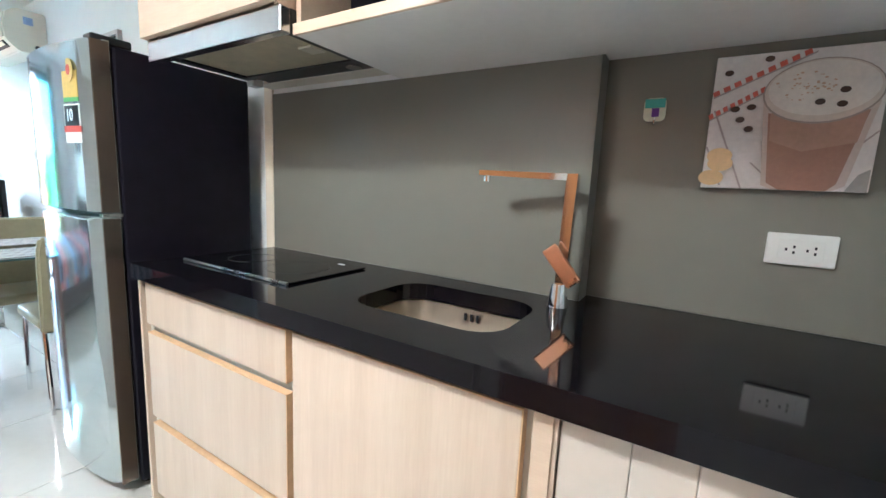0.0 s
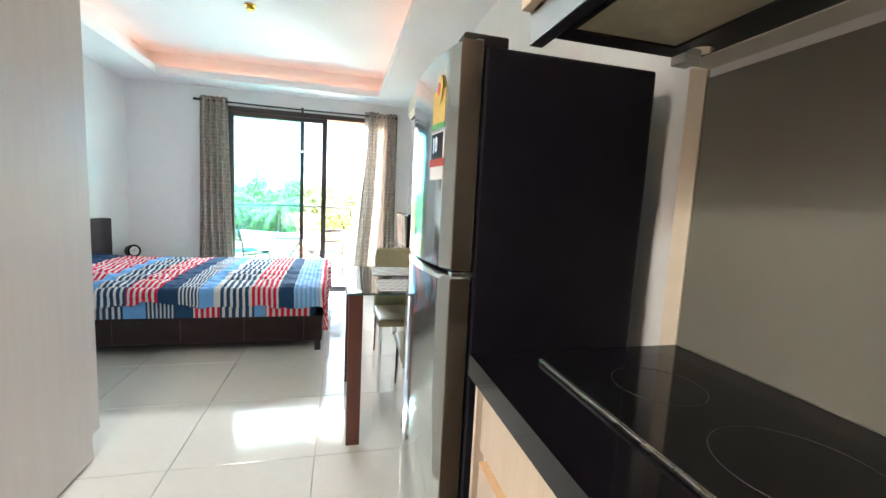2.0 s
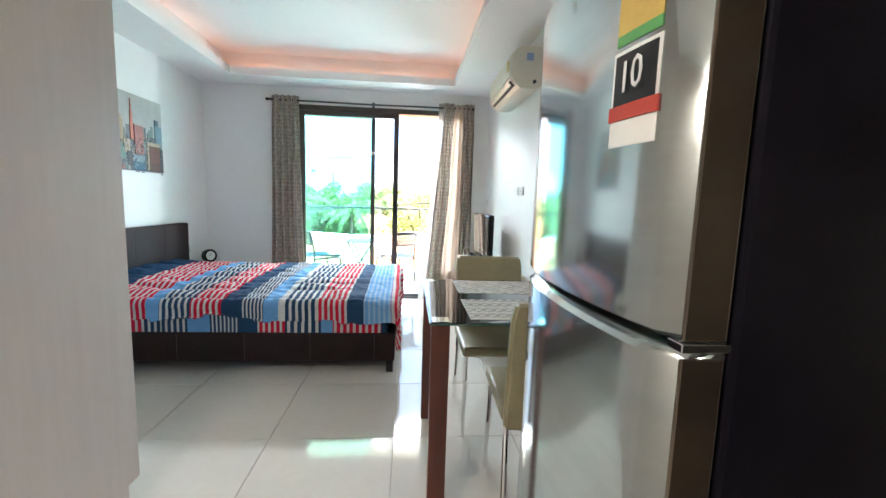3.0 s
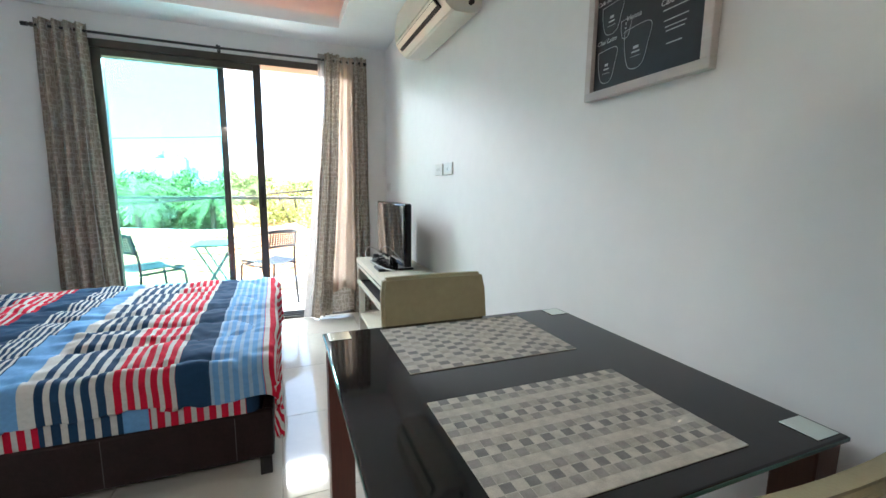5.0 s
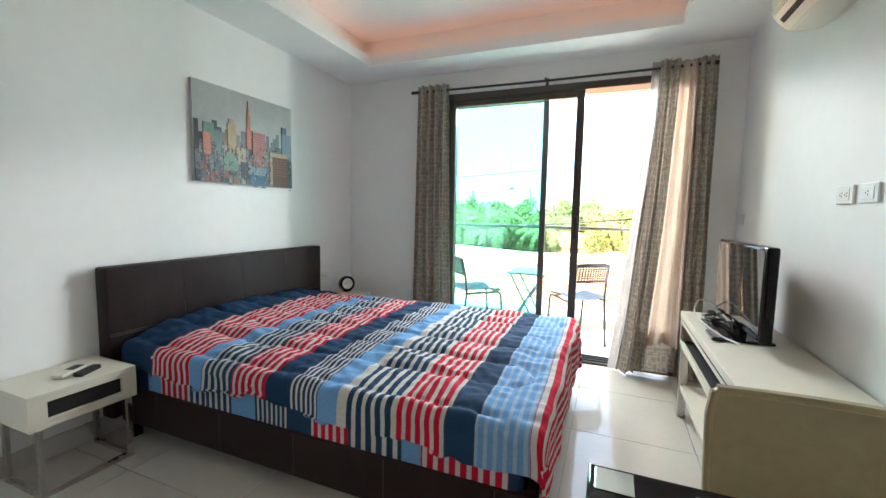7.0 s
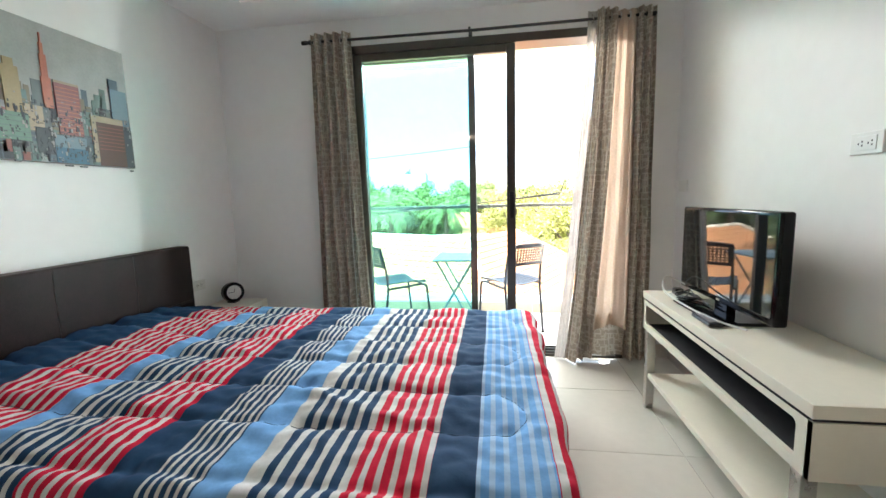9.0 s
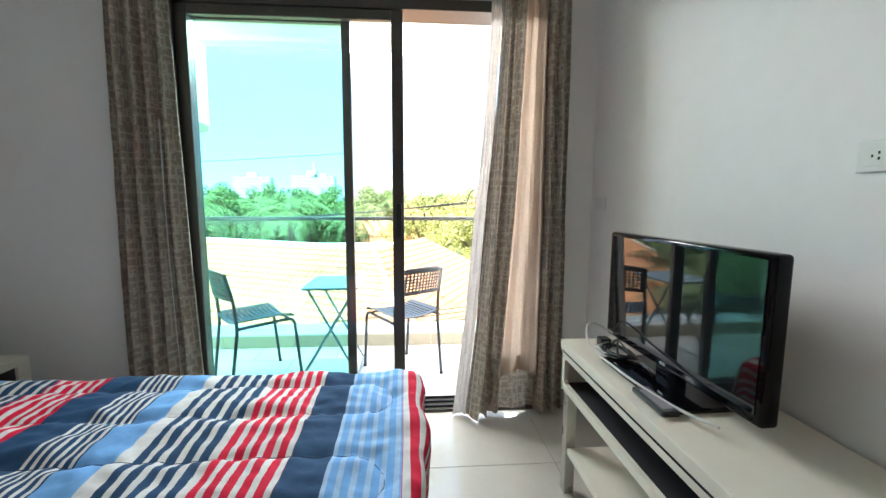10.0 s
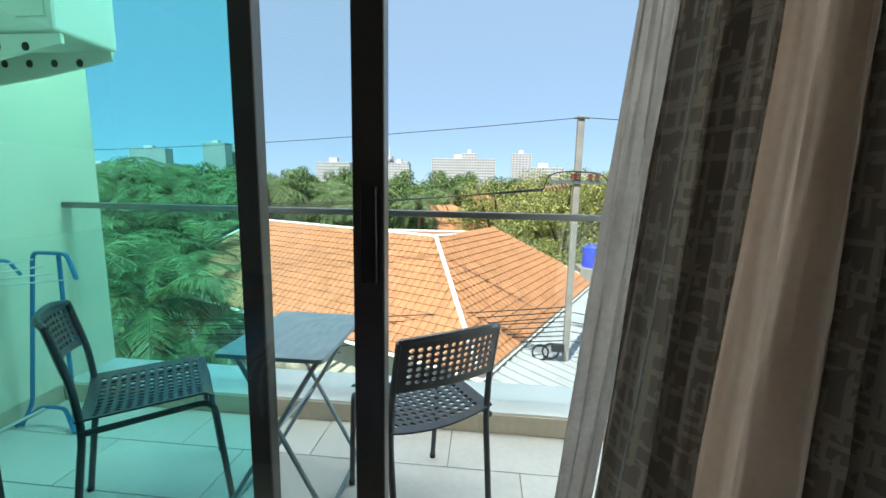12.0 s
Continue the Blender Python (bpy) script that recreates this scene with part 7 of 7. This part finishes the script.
def palm(name, h, n, length, seed, label, width=0.42):
    rnd = random.Random(seed)
    t = thing(name, (0, 0, 0), label, "palm tree", "palms beyond the balcony")
    b = bmesh.new()
    tube(curve([(0, 0, 0), (0.1, 0, h * 0.5), (0, 0, h)], 5), 0.16, b, 8)
    part("trunk", b, M["bark"], t)
    for k in range(n):
        a = k * 2.4 + rnd.uniform(-0.2, 0.2)
        el = rnd.uniform(-0.35, 1.25)
        d = Vector((math.cos(a), math.sin(a), 0))
        L_ = length * rnd.uniform(0.75, 1.1)
        b = bmesh.new()
        spine = []
        p = Vector((0, 0, h))
        ang = el
        for s in range(15):
            spine.append(p.copy())
            p += (d * math.cos(ang) + Vector((0, 0, math.sin(ang)))) * L_ / 14
            ang -= 0.11 + 0.03 * rnd.random()
        tube(spine, 0.016, b, 4)
        side = d.cross(Vector((0, 0, 1)))
        for s in range(1, 39):
            q = s / 39
            i = min(13, int(q * 14))
            f = q * 14 - i
            c = spine[i].lerp(spine[i + 1], f)
            tang = (spine[i + 1] - spine[i]).normalized()
            w = width * L_ / 2 * math.sin(min(1, q * 1.15 + 0.12) * 2.9) ** 0.6 if q < 0.93 else 0.1 * L_
            for sg in (-1, 1):
                tip = c + side * sg * w * rnd.uniform(0.72, 0.95) + tang * w * rnd.uniform(0.5, 0.8) + Vector((0, 0, w * rnd.uniform(-0.55, -0.15)))
                mid = (c + tip) / 2 + Vector((0, 0, 0.06 * w))
                o = tang * 0.013 * L_ / 2.4
                vs = [b.verts.new(x) for x in (c - o, mid - o * 1.2, tip, mid + o * 1.2, c + o)]
                b.faces.new(vs)
        part("frond", b, M["palm"], t)
    return t


T1 = broad_tree("broad_tree", 11.2, 4.2, 1, M["leaf"], "dense green broad-leaved tree", 34, 260, 0.16)
T1.location = (-7.2, 38, GROUND)
T2 = broad_tree("acacia_tree", 10.7, 5.0, 2, M["leafy"], "wide yellow-green feathery tree", 40, 300, 0.13)
T2.location = (6.5, 34, GROUND)
P1 = palm("feather_palm", 5.2, 26, 3.6, 3, "large feather palm with arching fronds")
P1.location = (-10.2, 18.6, GROUND)
P2 = palm("coconut_palm", 8.3, 20, 3.0, 5, "tall coconut palm with ragged crown", 0.5)
P2.location = (-13.0, 28, GROUND)
rnd = random.Random(21)
for (x, y, s) in ((-13.6, 20.5, 1.0), (-7.4, 16.2, 0.72), (-16.5, 19.0, 1.15), (-11.5, 22.5, 1.1), (-8.9, 16.6, 0.95), (-12.0, 17.0, 1.05), (-14.8, 16.6, 1.1), (-15.2, 23.5, 1.25), (-19.5, 21.5, 1.3)):
    copy_thing(P1, pose(x, y, GROUND, 0, 0, rnd.uniform(0, 360)) @ Matrix.Diagonal((s, s, s, 1)))
for (x, y, s) in ((-18, 31, 1.05), (-9.5, 33, 0.98), (-23, 36, 1.1), (-4.6, 38, 0.92), (-27, 40, 1.12), (-1.8, 45, 1.0), (-15.2, 25.5, 1.0), (-10.8, 27.0, 1.02), (-18.0, 25.0, 1.06), (-6.6, 30.0, 0.98), (-3.2, 32.5, 0.93), (-21.5, 28.5, 1.1)):
    copy_thing(P2, pose(x, y, GROUND, 0, 0, rnd.uniform(0, 360)) @ Matrix.Diagonal((s, s, s, 1)))
for (x, y, s) in ((-13.5, 32, 0.98), (-18.5, 34, 1.04), (-6.5, 35, 0.97), (-22.5, 31, 1.03), (-15, 44, 1.02), (-3.5, 48, 1.06), (-24, 48, 1.08), (-33, 52, 1.1), (-11, 60, 1.12), (1.5, 62, 1.1), (-42, 60, 1.15), (-20, 66, 1.15), (8, 70, 1.1), (-52, 70, 1.2), (-31, 75, 1.2), (-4, 80, 1.18)):
    copy_thing(T1, pose(x, y, GROUND, 0, 0, rnd.uniform(0, 360)) @ Matrix.Diagonal((s, s, s, 1)))
for (x, y, s) in ((12, 38, 1.05), (2.6, 40, 0.95), (17, 44, 1.1), (9, 50, 1.08), (24, 52, 1.15), (3.5, 29, 0.62), (15, 62, 1.15), (30, 66, 1.2), (11.5, 30, 0.85)):
    copy_thing(T2, pose(x, y, GROUND, 0, 0, rnd.uniform(0, 360)) @ Matrix.Diagonal((s, s, s, 1)))


def shrub(x, y, r, h, seed, material, label):
    rnd = random.Random(seed)
    t = thing("shrub", (x, y, GROUND), label, "shrub", "shrubs in the garden")
    cen = []
    for _ in range(16):
        a, q = rnd.uniform(0, 6.28), r * math.sqrt(rnd.random())
        cen.append(((x + q * math.cos(a), y + q * math.sin(a), GROUND + h * rnd.uniform(0.3, 0.9)), r * rnd.uniform(0.25, 0.42)))
    part("foliage", leaf_cloud(bmesh.new(), cen, rnd, 210, 0.13), material, t)
    part("stem", tube([(x, y, GROUND), (x, y, GROUND + h * 0.6)], 0.06, seg=6), M["bark"], t)


for k, (x, y, r, h) in enumerate(((-5.5, 14.5, 1.7, 2.6), (-8.5, 14.8, 1.9, 3.0), (-11.5, 15.5, 2.0, 3.2), (-3.0, 13.6, 1.4, 1.9), (-0.8, 12.9, 1.3, 1.6), (-6.8, 12.4, 1.5, 1.7), (-9.8, 12.6, 1.6, 2.0), (1.2, 12.6, 1.1, 1.3), (3.0, 12.8, 1.2, 1.2), (-13.5, 14.0, 1.9, 3.4))):
    shrub(x, y, r, h, 40 + k, M["bush"] if k % 3 else M["leaf"], "leafy green garden shrub below the balcony")

# canopy over the drive, far below
gh = thing("arched_canopy", (-6.3, 11.0, GROUND), "clear arched canopy over the garden path", "canopy")
arc = [(-8.0 + 2.2 * math.cos(a), 11.2, -6.2 + 1.3 * math.sin(a)) for a in [math.pi * k / 12 for k in range(13)]]
b = bmesh.new()
vs = [(b.verts.new(p), b.verts.new((p[0] + 0.8, p[1] + 2.6, p[2]))) for p in arc]
for (a, a2), (c, c2) in zip(vs, vs[1:]):
    b.faces.new((a, a2, c2, c))
part("sheet", b, M["metalroof"], gh, smooth=True)
part("rib", tube(arc, 0.04, seg=6), M["ridge"], gh)
for x in (-10.2, -5.8):
    part("post", tube([(x, 11.2, GROUND), (x, 11.2, -6.2)], 0.05, seg=6), M["ridge"], gh)

# street pole, its fittings and the wires
pl = thing("utility_pole", (3.57, 17.0, GROUND), "square concrete utility pole with insulators and wires", "utility pole")
PXX, PYY = 3.57, 17.0
part("pole", box(PXX - 0.085, PXX + 0.085, PYY - 0.11, PYY + 0.06, GROUND, 3.1, 0.02), M["concrete"], pl)
part("cross_arm", box(PXX - 0.7, PXX + 0.7, PYY - 0.16, PYY - 0.11, 1.32, 1.42, 0.005), M["railm"], pl)
for x in (-0.14, 0.0, 0.32, 0.5):
    b = disc((PXX + x, PYY - 0.14, 1.50), (0, 0, 1), 0.05, 0.14, 12)
    for z in (1.46, 1.52, 1.58):
        disc((PXX + x, PYY - 0.14, z), (0, 0, 1), 0.085, 0.022, 12, b)
    part("insulator", b, paint("insulator_brown", (0.22, 0.09, 0.06)), pl)
for k in range(7):
    disc_b = disc((PXX - 0.28 - 0.09 * k, PYY - 0.14, 1.26 - 0.015 * k), (1, 0, 0.1), 0.07, 0.03, 10)
    part("strain_insulator", disc_b, paint("insulator_brown", (0.22, 0.09, 0.06)), pl)
part("jumper", tube(curve([(PXX - 0.9, PYY - 0.14, 1.15), (PXX - 0.7, PYY - 0.14, 1.55), (PXX, PYY - 0.14, 1.64), (PXX + 0.7, PYY - 0.14, 1.5), (PXX + 0.9, PYY - 0.14, 0.8)], 6), 0.018, seg=5), M["black"], pl)
part("top_arm", box(PXX - 0.2, PXX + 0.2, PYY - 0.13, PYY - 0.11, 3.0, 3.04), M["railm"], pl)
for k in range(2):
    part("cable_coil", tube([(PXX - 0.75 + 0.28 * k + 0.22 * math.cos(a), PYY - 0.3, -3.4 + 0.05 * k + 0.22 * math.sin(a)) for a in [q * math.tau / 20 for q in range(20)]], 0.03, seg=5, closed=True), M["black"], pl)
part("junction_box", box(PXX - 0.45, PXX - 0.1, PYY - 0.35, PYY - 0.15, -3.35, -3.15, 0.02), M["black"], pl)


def wire(p, q, sag, r=0.014):
    w = thing("overhead_wire", p, "black overhead wire sagging from the street pole", "wire", "overhead wires")
    pts = [Vector(p).lerp(Vector(q), t) - Vector((0, 0, 4 * sag * t * (1 - t))) for t in [k / 16 for k in range(17)]]
    part("strand", tube(pts, r, seg=5), M["black"], w)


wire((PXX, PYY - 0.15, 3.03), (-40, 22, 3.1), 0.9, 0.010)
wire((PXX, PYY - 0.15, 3.03), (30, 14, 3.2), 0.6, 0.010)
for k in range(3):
    wire((PXX - 0.9, PYY - 0.14, 1.18 - 0.03 * k), (-40, 24 + k, 1.3 + 0.45 * k), 1.3, 0.014)
for k in range(9):
    wire((PXX - 0.1, PYY - 0.12, -2.1 - 0.14 * k), (-34, 14 + 0.9 * k, -1.3 - 0.33 * k + 0.2 * (k % 2)), 1.1 + 0.15 * (k % 3), 0.016)
    if k % 2:
        wire((PXX + 0.1, PYY - 0.12, -2.1 - 0.14 * k), (34, 13, -2.2 - 0.1 * k), 0.9, 0.016)


# distant city
def far_tower(x, y, w, d, h, floors, cols, label, roofbox=True):
    t = thing("tower_block", (x, y, GROUND), label, "tower block", "towers on the skyline")
    part("wall", box(x - w / 2, x + w / 2, y - d / 2, y + d / 2, GROUND, GROUND + h), M["tower"], t)
    fh = h / floors
    for f in range(2, floors):
        z = GROUND + fh * f
        b = bmesh.new()
        cw = w / cols
        for c in range(cols):
            xx = x - w / 2 + cw * c
            box(xx + cw * 0.15, xx + cw * 0.85, y - d / 2 - 0.3, y - d / 2 - 0.02, z + fh * 0.28, z + fh * 0.8, bm=b)
        part("window_row", b, M["towerwin"], t, kind="stuff")
    if roofbox:
        part("roof_house", box(x - w * 0.15, x + w * 0.1, y - d * 0.2, y + d * 0.2, GROUND + h + 0.01, GROUND + h + fh * 1.6), M["tower"], t)


def sky_tower(az, top, dist, w, floors, cols, label):
    """A tower seen from the balcony at a bearing (x per metre ahead) and height over the eye (per metre)."""
    far_tower(1.1 + az * dist, 5.5 + dist, w * dist, 14, 8.77 + top * dist, floors, cols, label)


sky_tower(-0.054, 0.068, 420, 0.150, 14, 24, "broad white hotel block on the skyline")
sky_tower(-0.040, 0.080, 424, 0.035, 16, 6, "white lift tower of the hotel")
sky_tower(0.082, 0.081, 520, 0.045, 18, 6, "pale tower block behind the hotel")
sky_tower(0.135, 0.050, 500, 0.09, 10, 14, "low pale apartment block")
sky_tower(-0.209, 0.056, 500, 0.050, 12, 7, "small white block beyond the trees")
sky_tower(-0.373, 0.056, 520, 0.085, 10, 14, "long low white hotel")
sky_tower(-0.235, 0.060, 520, 0.095, 10, 14, "long low white hotel with a mast")
sky_tower(-0.68, 0.100, 480, 0.060, 28, 8, "slender pale tower on the skyline")
sky_tower(-0.625, 0.092, 500, 0.045, 26, 6, "slender pale tower beside its twin")
sky_tower(-0.863, 0.085, 520, 0.10, 22, 12, "wide hazy tower block")
sky_tower(-1.01, 0.042, 450, 0.09, 10, 12, "low hazy block of flats")
mst = thing("mast", (1.1 - 0.23 * 520, 525, GROUND), "tall thin antenna mast on the skyline", "mast")
part("pole", tube([(1.1 - 0.23 * 520, 517.0, GROUND), (1.1 - 0.23 * 520, 517.0, 49)], 0.9, seg=6), M["tower"], mst)
part("platform", disc((1.1 - 0.23 * 520, 517.0, 36), (0, 0, 1), 4, 3, 12), M["tower"], mst)
